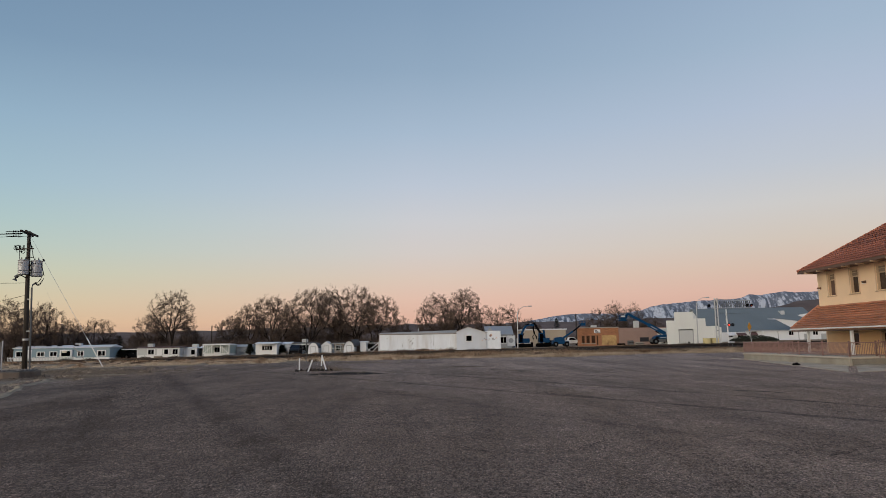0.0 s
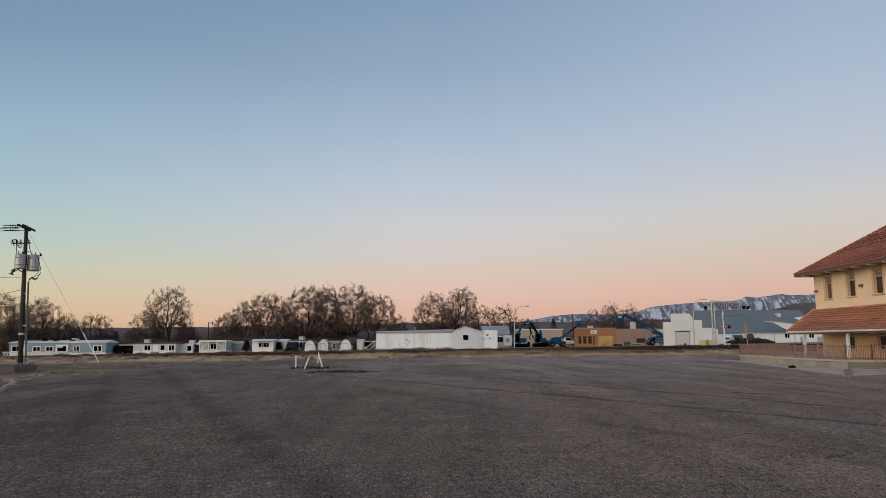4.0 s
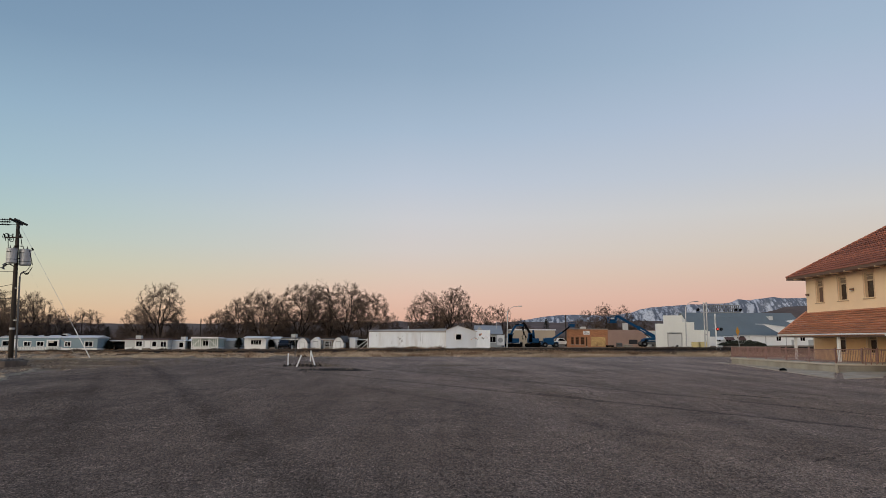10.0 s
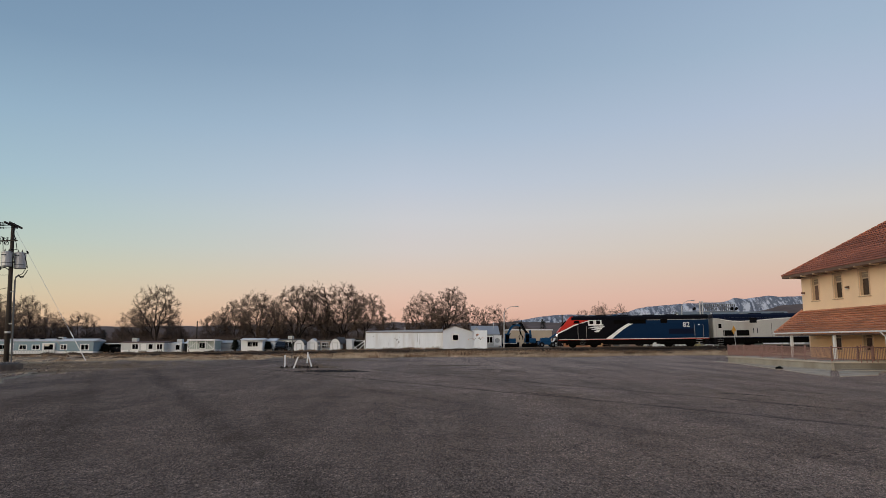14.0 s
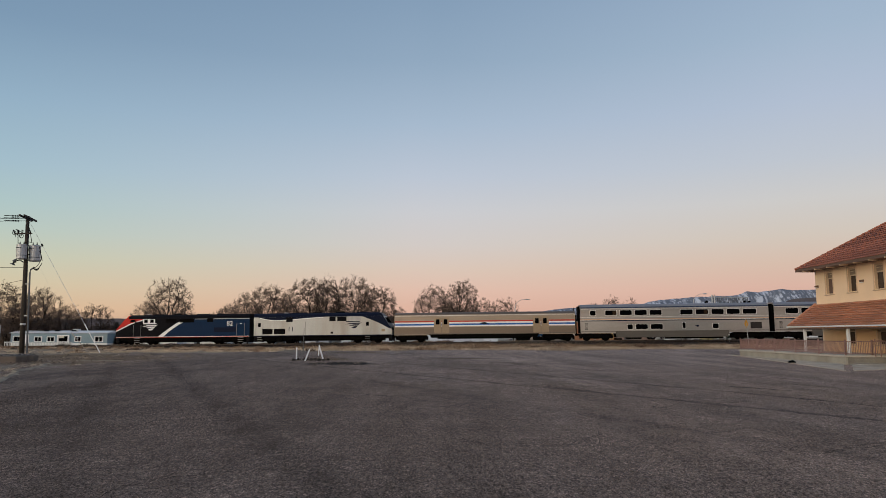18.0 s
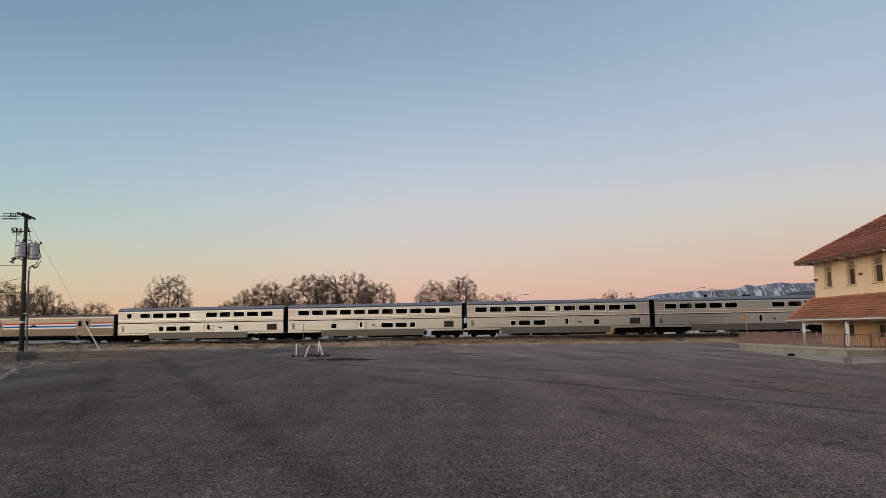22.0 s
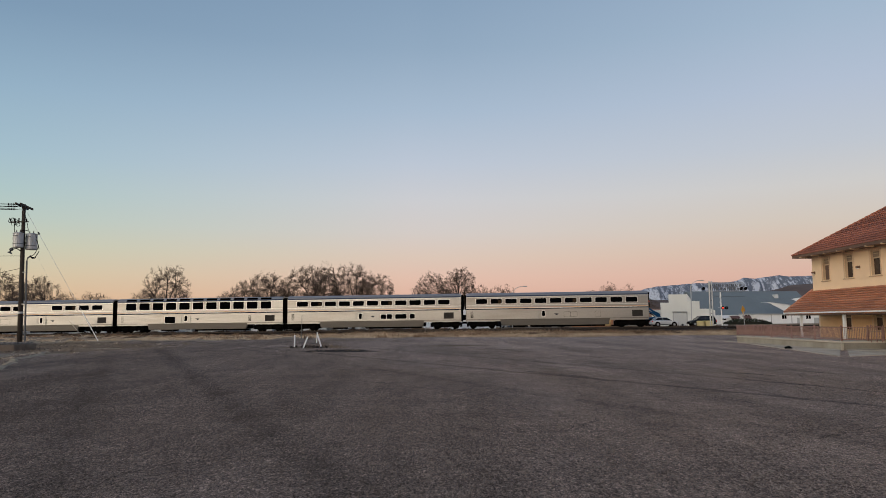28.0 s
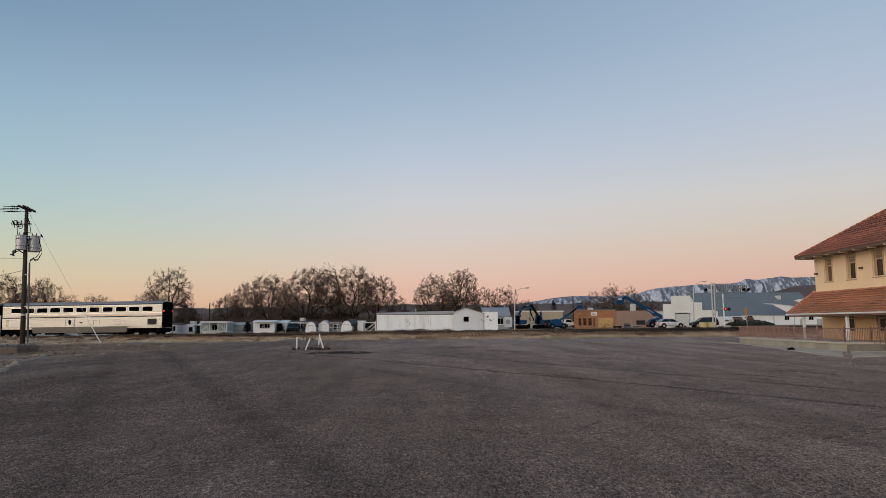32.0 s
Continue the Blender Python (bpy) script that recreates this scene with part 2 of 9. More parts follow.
def grid_mesh(name, xs, ys, height, material):
    vs = [(x, y, height(x, y)) for y in ys for x in xs]
    nx = len(xs)
    fs = [(j * nx + i, j * nx + i + 1, (j + 1) * nx + i + 1, (j + 1) * nx + i) for j in range(len(ys) - 1) for i in range(nx - 1)]
    me = bpy.data.meshes.new(name)
    me.from_pydata(vs, [], fs)
    me.materials.append(material)
    me.polygons.foreach_set("use_smooth", [True] * len(fs))
    me.update()
    return me


def lane_wear(nd, ln, place):
    """Darker bands along the old paving lanes: how much is left of the surface's brightness at a place."""
    warp = nd.new("ShaderNodeTexNoise")
    warp.inputs["Scale"].default_value, warp.inputs["Detail"].default_value, warp.inputs["Roughness"].default_value = 0.7, 8, 0.65
    ln.new(place, warp.inputs[0])
    left = None
    for (xa, ya), (xb, yb), half, wob, low in (((-22.0, 54.4), (-1.7, 8.7), 0.62, 0.9, 0.73), ((-25.3, 55.6), (-5.0, 9.65), 0.55, 1.0, 0.80),
                                               ((1.7, 23.6), (8.2, 13.5), 0.24, 0.8, 0.50), ((2.3, 30.6), (9.5, 17.4), 0.26, 0.9, 0.55), ((0.5, 19.0), (5.0, 10.5), 0.3, 1.0, 0.80)):
        l = math.hypot(xb - xa, yb - ya)
        n = Vector(((yb - ya) / l, -(xb - xa) / l, 0))
        dot = nd.new("ShaderNodeVectorMath")
        dot.operation = "DOT_PRODUCT"
        dot.inputs[1].default_value = n
        ln.new(place, dot.inputs[0])
        a = nd.new("ShaderNodeMath")
        a.operation = "MULTIPLY_ADD"
        a.inputs[1].default_value, a.inputs[2].default_value = wob, -n.dot(Vector((xa, ya, 0))) - 0.5 * wob
        ln.new(warp.outputs[0], a.inputs[0])
        s = nd.new("ShaderNodeMath")
        s.operation = "ADD"
        ln.new(dot.outputs["Value"], s.inputs[0])
        ln.new(a.outputs[0], s.inputs[1])
        b = nd.new("ShaderNodeMath")
        b.operation = "ABSOLUTE"
        ln.new(s.outputs[0], b.inputs[0])
        r = nd.new("ShaderNodeMapRange")
        r.interpolation_type = "SMOOTHSTEP"
        r.inputs["From Min"].default_value, r.inputs["From Max"].default_value = 0.0, half
        r.inputs["To Min"].default_value, r.inputs["To Max"].default_value = low, 1.0
        ln.new(b.outputs[0], r.inputs["Value"])
        if left is None:
            left = r.outputs[0]
        else:
            k = nd.new("ShaderNodeMath")
            k.operation = "MULTIPLY"
            ln.new(left, k.inputs[0])
            ln.new(r.outputs[0], k.inputs[1])
            left = k.outputs[0]
    return left


def asphalt_material():
    m = bpy.data.materials.new("worn_asphalt")
    m.use_nodes = True
    nd, ln = m.node_tree.nodes, m.node_tree.links
    p = nd["Principled BSDF"]
    p.inputs["Roughness"].default_value = 0.9
    p.inputs["Specular IOR Level"].default_value = 0.08
    tc = nd.new("ShaderNodeTexCoord")

    def tex(scale, detail=4, stretch=None, turn=0.0, rough=0.55):
        n = nd.new("ShaderNodeTexNoise")
        n.inputs["Scale"].default_value, n.inputs["Detail"].default_value, n.inputs["Roughness"].default_value = scale, detail, rough
        mp = nd.new("ShaderNodeMapping")
        mp.inputs["Rotation"].default_value = (0, 0, turn)
        if stretch:
            mp.inputs["Scale"].default_value = stretch
        ln.new(tc.outputs["Object"], mp.inputs[0])
        ln.new(mp.outputs[0], n.inputs[0])
        return n.outputs[0]

    def mapped(v, a, b, lo, hi):
        r = nd.new("ShaderNodeMapRange")
        r.inputs["From Min"].default_value, r.inputs["From Max"].default_value = a, b
        r.inputs["To Min"].default_value, r.inputs["To Max"].default_value = lo, hi
        ln.new(v, r.inputs["Value"])
        return r.outputs[0]

    def times(a, b):
        k = nd.new("ShaderNodeMath")
        k.operation = "MULTIPLY"
        ln.new(a, k.inputs[0])
        ln.new(b, k.inputs[1])
        return k.outputs[0]

    grain = times(mapped(tex(42, 5, rough=0.8), 0.36, 0.64, 0.35, 1.6), mapped(tex(7, 6, rough=0.8), 0.34, 0.66, 0.84, 1.14))
    grain = times(grain, mapped(tex(26, 4, (1.0, 0.28, 1), radians(-8), 0.75), 0.36, 0.64, 0.52, 1.46))
    patches = mapped(tex(0.22, 7, (1.0, 0.5, 1), radians(-35), 0.7), 0.35, 0.65, 0.80, 1.18)
    lanes = mapped(tex(0.6, 6, (1.0, 0.07, 1), radians(-27), 0.6), 0.40, 0.58, 0.80, 1.10)
    sweeps = mapped(tex(0.6, 6, (0.10, 1.0, 1), radians(14), 0.75), 0.43, 0.54, 0.93, 1.03)
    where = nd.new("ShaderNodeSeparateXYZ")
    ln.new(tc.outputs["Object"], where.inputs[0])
    # two plain brightness ramps: rising along X, then rising along Y
    tone_x = mapped(where.outputs["X"], -12, 3, 0.64, 0.97)
    tone_y = mapped(where.outputs["Y"], 5, 42, 0.84, 1.28)
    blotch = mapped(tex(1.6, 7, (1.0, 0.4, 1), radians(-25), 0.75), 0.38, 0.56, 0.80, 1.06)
    v = times(times(times(grain, patches), times(lanes, sweeps)), times(times(tone_x, tone_y), blotch))
    v = times(v, lane_wear(nd, ln, tc.outputs["Object"]))
    chips = None
    for scale, lo, hi in ((75, 0.30, 1.75), (24, 0.80, 1.2), (7, 0.92, 1.08)):
        c = nd.new("ShaderNodeTexVoronoi")
        c.inputs["Scale"].default_value = scale
        ln.new(tc.outputs["Object"], c.inputs[0])
        one = nd.new("ShaderNodeSeparateXYZ")
        ln.new(c.outputs["Color"], one.inputs[0])
        v = times(v, mapped(one.outputs["X"], 0.0, 1.0, lo, hi))
        chips = chips or c
    sc = nd.new("ShaderNodeVectorMath")
    sc.operation = "SCALE"
    sc.inputs[0].default_value = ASPHALT
    ln.new(v, sc.inputs["Scale"])
    ln.new(sc.outputs[0], p.inputs["Base Color"])
    b = nd.new("ShaderNodeBump")
    b.inputs["Strength"].default_value, b.inputs["Distance"].default_value = 0.7, 0.014
    ln.new(chips.outputs["Distance"], b.inputs["Height"])
    ln.new(b.outputs[0], p.inputs["Normal"])
    return m


ASPHALT = (0.272, 0.199, 0.161)
EARTH = surface("dry_earth", (0.25, 0.195, 0.142), 0.95, 0.0, 0.22, 0.35, 9.0, 0.3, dirt=(0.15, 0.108, 0.08), dirt_amount=0.8, spec=0.06)
BALLAST = surface("track_ballast", (0.034, 0.028, 0.025), 0.95, 0.0, 0.3, 2.0, 25.0, 0.6, spec=0.06)


def span(a, b, step):
    n = max(2, int(round((b - a) / step)) + 1)
    return [a + (b - a) * i / (n - 1) for i in range(n)]


def build_ground():
    xs = span(-4200, -400, 475)[:-1] + span(-400, -100, 30)[:-1] + span(-100, 100, 2.5)[:-1] + span(100, 400, 30)[:-1] + span(400, 4200, 475)
    ys = span(-300, -20, 35)[:-1] + span(-20, 130, 1.5)[:-1] + span(130, 260, 10)[:-1] + span(260, 700, 40)[:-1] + span(700, 4400, 370)
    g = new("ground", grid_mesh("ground", xs, ys, lambda x, y: lie(x, y) - 0.03, EARTH))
    tagged(g, "dry pale earth and stubble round the parking lot", "ground", kind="structure")
    # the asphalt sheet, its edge ragged; on the west side a tongue of dirt runs into it
    vs, fs = [], []

    def sheet(cols, first, last, rows_n):
        base = len(vs)
        for x in cols:
            wob = 0.8 * noise.noise((x * 0.35, 1.7, 0)) + 0.35 * noise.noise((x * 1.3, 5, 0))
            a, b = first(x), last(x) + wob
            for j in range(rows_n):
                y = a + (b - a) * j / (rows_n - 1)
                vs.append((x + (0.25 * noise.noise((y * 0.8, 3, 1)) if x in (cols[0],) else 0), y, lie(x, y) + (-0.03 if j == rows_n - 1 or (j == 0 and a > 0) else 0.008)))
        for i in range(len(cols) - 1):
            for j in range(rows_n - 1):
                k = base + i * rows_n + j
                fs.append((k, k + rows_n, k + rows_n + 1, k + 1))

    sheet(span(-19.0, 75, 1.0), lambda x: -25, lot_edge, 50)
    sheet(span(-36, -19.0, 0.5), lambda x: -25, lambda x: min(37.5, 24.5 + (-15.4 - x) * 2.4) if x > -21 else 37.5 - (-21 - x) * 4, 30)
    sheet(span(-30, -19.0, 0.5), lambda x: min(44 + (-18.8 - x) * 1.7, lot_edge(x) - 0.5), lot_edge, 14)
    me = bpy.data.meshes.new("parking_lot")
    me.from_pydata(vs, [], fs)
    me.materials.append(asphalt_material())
    me.update()
    lot = new("parking_lot", me)
    tagged(lot, "wide empty parking lot of worn brownish grey asphalt", "parking lot", kind="structure")
    return lot


LOT = build_ground()


# ---- the railway ----
SLEEPER = surface("creosoted_sleeper", (0.02, 0.016, 0.014), 0.9, 0, 0.25, 3, 30, 0.2, spec=0.06)


def build_track():
    turn = pose(0, 100.58, 0.45, 0, -math.degrees(math.atan(GRADE)), TRACK_TURN)
    bed = thing("track_bed", turn, "raised bed of dark stone ballast under the track", "track bed", kind="structure")
    g = Geo().prism([(-4.2, -1.0), (-2.0, -0.28), (2.0, -0.28), (4.2, -1.0)], "x", -260, 320)
    part("ballast", g, BALLAST, bed)
    rails = thing("railway_track", turn, "steel rails on weathered wooden sleepers", "railway track", kind="structure")
    prof = [(-0.075, -0.18), (0.075, -0.18), (0.075, -0.16), (0.015, -0.14), (0.015, -0.05), (0.037, -0.04), (0.037, 0.0), (-0.037, 0.0), (-0.037, -0.04),
            (-0.015, -0.05), (-0.015, -0.14), (-0.075, -0.16)]
    for y in (-0.755, 0.755):
        part("rail", Geo().prism([(a + y, b) for a, b in prof], "x", -260, 320), RAIL_STEEL, rails)
    tie = mesh_of(box(-0.115, 0.115, -1.3, 1.3, -0.32, -0.18), "sleeper", SLEEPER, 0.012)
    for i in range(230):
        part("sleeper", tie, None, rails, m=pose(-68 + i * 0.55, 0, 0, 0, 0, random.uniform(-1, 1)))
    far = Geo()
    for i in range(260):
        x = 58.5 + i * 0.9
        far.box(x - 0.115, x + 0.115, -1.3, 1.3, -0.32, -0.18)
    for i in range(200):
        x = -68.6 - i * 0.9
        far.box(x - 0.115, x + 0.115, -1.3, 1.3, -0.32, -0.18)
    tagged(part("far_sleepers", far, SLEEPER, rails), kind="stuff")


build_track()

SILVER = fluted("fluted_stainless_steel", (0.318, 0.309, 0.297), 0.085, 0.85, 0.30, (0.19, 0.155, 0.125), 0.06)
SILVER_ROOF = surface("car_roof_steel", (0.25, 0.25, 0.26), 0.45, 0.5, 0.08, 0.6, 20, 0.02, streak=(0.4, 1, 1))
SKIRT = surface("grey_skirt_steel", (0.090, 0.079, 0.067), 0.5, 0.35, 0.12, 0.8, 20, 0.04, streak=(0.4, 1, 3), dirt=(0.14, 0.11, 0.09))
NAVY = plain("navy_paint", (0.006, 0.010, 0.025), 0.35, spec=0.04)
BAND_BLUE = plain("roof_band_blue", (0.03, 0.045, 0.085), 0.4)
BLUE = plain("locomotive_blue", (0.003, 0.018, 0.053), 0.35, spec=0.06)
MID_BLUE = plain("locomotive_light_blue", (0.005, 0.022, 0.058), 0.35)
RED = plain("locomotive_red", (0.52, 0.035, 0.025), 0.35)
STRIPE_RED = plain("stripe_red", (0.45, 0.05, 0.03), 0.4)
STRIPE_BLUE = plain("stripe_blue", (0.03, 0.12, 0.38), 0.4)
STRIPE_WHITE = plain("stripe_white", (0.78, 0.78, 0.76), 0.4)
STRIPE_ORANGE = plain("stripe_orange", (0.62, 0.33, 0.16), 0.4)
LOCO_SILVER = surface("locomotive_silver", (0.40, 0.397, 0.375), 0.42, 0.25, 0.12, 0.6, 20, 0.03, streak=(1.6, 1, 0.3), dirt=(0.25, 0.205, 0.16), dirt_amount=0.6)
LOCO_BLACK = plain("locomotive_black", (0.005, 0.005, 0.007), 0.35, spec=0.03)
TAN_DOOR = surface("tan_door_paint", (0.27, 0.195, 0.12), 0.55, 0.1, 0.1, 1, 20, 0.04)
VENT = surface("brown_vent_grille", (0.016, 0.012, 0.011), 0.7, 0.2, 0.2, 2, 25, 0.3)
FRAME = plain("window_rim_alloy", (0.74, 0.73, 0.70), 0.35, 0.4, spec=0.5)
TAIL_RED = glowing("tail_lamp_red", (0.8, 0.05, 0.02), 2.0)
HEAD_WHITE = glowing("number_lamp_white", (1.0, 0.95, 0.85), 2.5)
GLIMPSE_BROWN = plain("brown_glimpse_tone", (0.035, 0.021, 0.012), 0.8)
BLIND = plain("drawn_blind", (0.62, 0.58, 0.50), 0.8)

SIDE = -1.56


def rim(x0, x1, z0, z1, y, w=0.04, d=0.03):
    g = Geo()
    c = 0.07
    outer = [(x0 - w + c, z0 - w), (x1 + w - c, z0 - w), (x1 + w, z0 - w + c), (x1 + w, z1 + w - c), (x1 + w - c, z1 + w), (x0 - w + c, z1 + w), (x0 - w, z1 + w - c), (x0 - w, z0 - w + c)]
    inner = [(x0 + c, z0), (x1 - c, z0), (x1, z0 + c), (x1, z1 - c), (x1 - c, z1), (x0 + c, z1), (x0, z1 - c), (x0, z0 + c)]
    n = 8
    vs = [(a, y - d, b) for a, b in outer] + [(a, y - d, b) for a, b in inner] + [(a, y + 0.01, b) for a, b in outer] + [(a, y, b) for a, b in inner]
    fs = []
    for i in range(n):
        j = (i + 1) % n
        fs += [(i, j, n + j, n + i), (i, 2 * n + i, 2 * n + j, j), (n + i, n + j, 3 * n + j, 3 * n + i)]
    g.add(vs, fs)
    return g


WINDOWS = {}


def car_window(car, xc, zc, w, h, glass=None, y=None):
    """A rounded metal rim with a dark pane set into it, on the side of a coach."""
    glass = glass or DARK_GLASS
    y = SIDE if y is None else y
    key = (round(w, 2), round(h, 2), glass.name)
    if key not in WINDOWS:
        pane = Geo().prism([(-w / 2 + 0.1, -h / 2), (w / 2 - 0.1, -h / 2), (w / 2, -h / 2 + 0.1), (w / 2, h / 2 - 0.1), (w / 2 - 0.1, h / 2), (-w / 2 + 0.1, h / 2),
                            (-w / 2, h / 2 - 0.1), (-w / 2, -h / 2 + 0.1)], "y", -0.008, 0.02)
        WINDOWS[key] = (mesh_of(rim(-w / 2, w / 2, -h / 2, h / 2, 0), "window", FRAME), mesh_of(pane, "pane", glass))
    a, b = WINDOWS[key]
    ob = part("window", a, None, car, m=pose(xc, y, zc))
    part("pane", b, None, ob)


def bogie(car, x, half=1.3, wheel_r=0.46, axles=2):
    g = Geo()
    for y in (-1.15, 1.15):
        g.prism([(x - half - 0.6, 0.55), (x - half - 0.4, 0.42), (x - 0.5, 0.42), (x - 0.35, 0.28), (x + 0.35, 0.28), (x + 0.5, 0.42), (x + half + 0.4, 0.42), (x + half + 0.6, 0.55),
                 (x + half + 0.5, 0.78), (x + 0.7, 0.72), (x + 0.4, 0.95), (x - 0.4, 0.95), (x - 0.7, 0.72), (x - half - 0.5, 0.78)], "y", y - 0.09, y + 0.09)
    g.box(x - 0.3, x + 0.3, -1.1, 1.1, 0.45, 0.8)
    for k in (-0.55, 0.55):
        for y in (-1.28, 1.28):
            g.tube([(x + k, y, 0.42), (x + k, y, 0.85)], 0.13, 8)
    g.prism([(x - half - 0.75, 0.62), (x - half - 0.3, 0.30), (x + half + 0.3, 0.30), (x + half + 0.75, 0.62), (x + half + 0.75, 1.0), (x - half - 0.75, 1.0)], "y", -0.62, 0.62)
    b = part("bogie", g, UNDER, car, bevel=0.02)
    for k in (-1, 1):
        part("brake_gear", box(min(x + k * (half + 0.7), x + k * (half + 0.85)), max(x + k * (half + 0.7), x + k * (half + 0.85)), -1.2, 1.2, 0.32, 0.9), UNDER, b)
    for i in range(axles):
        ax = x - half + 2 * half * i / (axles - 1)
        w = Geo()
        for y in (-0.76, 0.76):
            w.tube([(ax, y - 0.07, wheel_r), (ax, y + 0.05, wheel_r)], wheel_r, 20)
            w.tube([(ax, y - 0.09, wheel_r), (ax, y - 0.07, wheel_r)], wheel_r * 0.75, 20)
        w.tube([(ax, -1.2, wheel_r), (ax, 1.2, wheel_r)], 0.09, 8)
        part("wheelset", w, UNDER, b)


def coach_shell(low, high, half, roof_drop, roof_flat):
    """Cross-section of a coach: straight sides, roof curving in."""
    pts = [(-half, low), (-half, high - roof_drop)]
    for i in range(1, 6):
        a = math.pi / 2 * i / 6
        pts.append((-half + (half - roof_flat) * (1 - math.cos(a)), high - roof_drop + roof_drop * math.sin(a)))
    pts += [(-roof_flat, high), (roof_flat, high)]
    for i in range(5, 0, -1):
        a = math.pi / 2 * i / 6
        pts.append((half - (half - roof_flat) * (1 - math.cos(a)), high - roof_drop + roof_drop * math.sin(a)))
    pts += [(half, high - roof_drop), (half, low)]
    return pts


def strip(car, name, mat, x0, x1, z0, z1, proud=0.008, label="", side=None):
    y = SIDE if side is None else side
    return part(name, box(x0, x1, y - proud, y + 0.02, z0, z1), mat, car, label)


def coupler(car, x, way):
    g = Geo().box(min(x, x + 0.42 * way), max(x, x + 0.42 * way), -0.13, 0.13, 0.72, 1.0)
    part("coupler", g, UNDER, car, bevel=0.02)


COACH = 25.52


def bilevel_coach(name, label, upper, lower, vent, door, blinds=(), louvre=0.045, lounge=False, outlines=(), tail=False):
    """Two-storey stainless coach; the numbers are places along its length, 0 at its leading end."""
    L = COACH
    n = L - 0.70
    car = thing(name, pose(0, 0, 0), label, "train car", "train")

    def X(u):
        return (u - 0.5) * L
    half = 1.56
    shell = coach_shell(1.02, 4.93, half, 0.55, 0.85)
    part("body", Geo().prism(shell, "x", -n / 2, n / 2), SILVER, car)
    roof_pts = [(y * 1.004, z + 0.012) for y, z in shell if z > 4.42]
    part("roof", Geo().prism(roof_pts + [(roof_pts[-1][0], 4.36), (roof_pts[0][0], 4.36)], "x", -n / 2 + 0.02, n / 2 - 0.02), SILVER_ROOF, car, "dull grey rounded roof")
    strip(car, "roof_band", BAND_BLUE, -n / 2 + 0.05, n / 2 - 0.05, 4.42, 4.56, 0.02, "dark blue line under the roof")
    # lower skirt between the bogies
    k0, k1 = X(0.205), X(0.775)
    part("skirt", Geo().prism([(k0 - 0.2, 1.24), (k0, 0.42), (k1, 0.42), (k1 + 0.2, 1.24)], "y", -half - 0.012, half + 0.012), SKIRT, car, "grey lower skirt, grimy", bevel=0.01)
    strip(car, "ledge", SKIRT, -n / 2 + 0.05, n / 2 - 0.05, 1.24, 1.30, 0.03)
    # livery bands at mid height
    strip(car, "dark_stripe", NAVY, -n / 2 + 0.02, n / 2 - 0.02, 2.65, 2.78, 0.010, "dark navy stripe")
    strip(car, "white_stripe", STRIPE_WHITE, -n / 2 + 0.02, n / 2 - 0.02, 2.78, 2.84, 0.012, "thin white stripe")
    strip(car, "pale_stripe", STRIPE_ORANGE, -n / 2 + 0.02, n / 2 - 0.02, 2.84, 2.91, 0.010, "thin faded orange stripe")
    strip(car, "drip_rail", FRAME, -n / 2 + 0.02, n / 2 - 0.02, 3.18, 3.22, 0.03)
    strip(car, "drip_rail", FRAME, -n / 2 + 0.02, n / 2 - 0.02, 4.30, 4.34, 0.03)
    for i, (a, b) in enumerate(upper):
        w = (b - a) * L
        if lounge:
            car_window(car, X((a + b) / 2), 3.76, w, 1.02)
            g = Geo().prism([(-1.575, 4.40), (-1.50, 4.66), (-1.32, 4.84), (-1.28, 4.80), (-1.46, 4.62), (-1.53, 4.38)], "x", X(a), X(b))
            part("roof_window", g, DARK_GLASS, car, "curved dark glass above the window")
        else:
            car_window(car, X((a + b) / 2), 3.77, w, 0.68)
            # warm glimpses of the lit inside, painted as flat brown patches
            if i % 5 == 1 and not lounge:
                part("curtain", box(X(b) - w * 0.34, X(b) - 0.1, SIDE - 0.012, SIDE - 0.009, 3.5, 3.98), GLIMPSE_BROWN, car, "brown patch painted for a warm glimpse of the lit inside")
            if i in blinds:
                part("blind", box(X(a) + 0.08, X(a) + w * 0.5, SIDE - 0.014, SIDE - 0.009, 3.48, 4.06), BLIND, car, "half-drawn pale blind")
    for a, b in lower:
        car_window(car, X((a + b) / 2), 1.80 if lounge else 1.86, (b - a) * L, 0.92 if lounge else 0.66)
    # entrance door
    if door:
        xd = X(door)
        d = part("door", Geo().prism([(xd - 0.62, 1.31), (xd + 0.62, 1.31), (xd + 0.62, 2.5), (xd - 0.62, 2.5)], "y", SIDE - 0.03, SIDE + 0.02), SILVER, car, "stainless entrance door", bevel=0.015)
        part("door_foot", box(xd - 0.62, xd + 0.62, SIDE - 0.026, SIDE + 0.02, 0.5, 1.24), SKIRT, d, bevel=0.012)
        car_window(car, xd - 0.05, 1.98, 0.42, 0.78, y=SIDE - 0.03)
        for s in (-0.72, 0.72):
            part("grab_rail", Geo().tube([(xd + s, SIDE - 0.06, 1.3), (xd + s, SIDE - 0.06, 2.4)], 0.02, 6), STEEL, car)
        part("emblem", Geo().prism([(xd + 1.35, 1.98), (xd + 2.0, 1.98), (xd + 1.78, 1.74)], "y", SIDE - 0.012, SIDE + 0.01), NAVY, car, "small dark wing-shaped mark")
    if vent:
        a, b = vent
        v = part("vent", box(X(a), X(b), SIDE - 0.012, SIDE + 0.02, 1.48, 2.32), VENT, car, "brown louvred vent", bevel=0.01)
        for i in range(9):
            z = 1.53 + i * 0.088
            part("slat", box(X(a) + 0.04, X(b) - 0.04, SIDE - 0.03, SIDE, z, z + 0.05), VENT, v)
    for u in (louvre, 0.797) if lounge else (louvre,):
        for i in range(6):
            z = 1.55 + i * 0.15
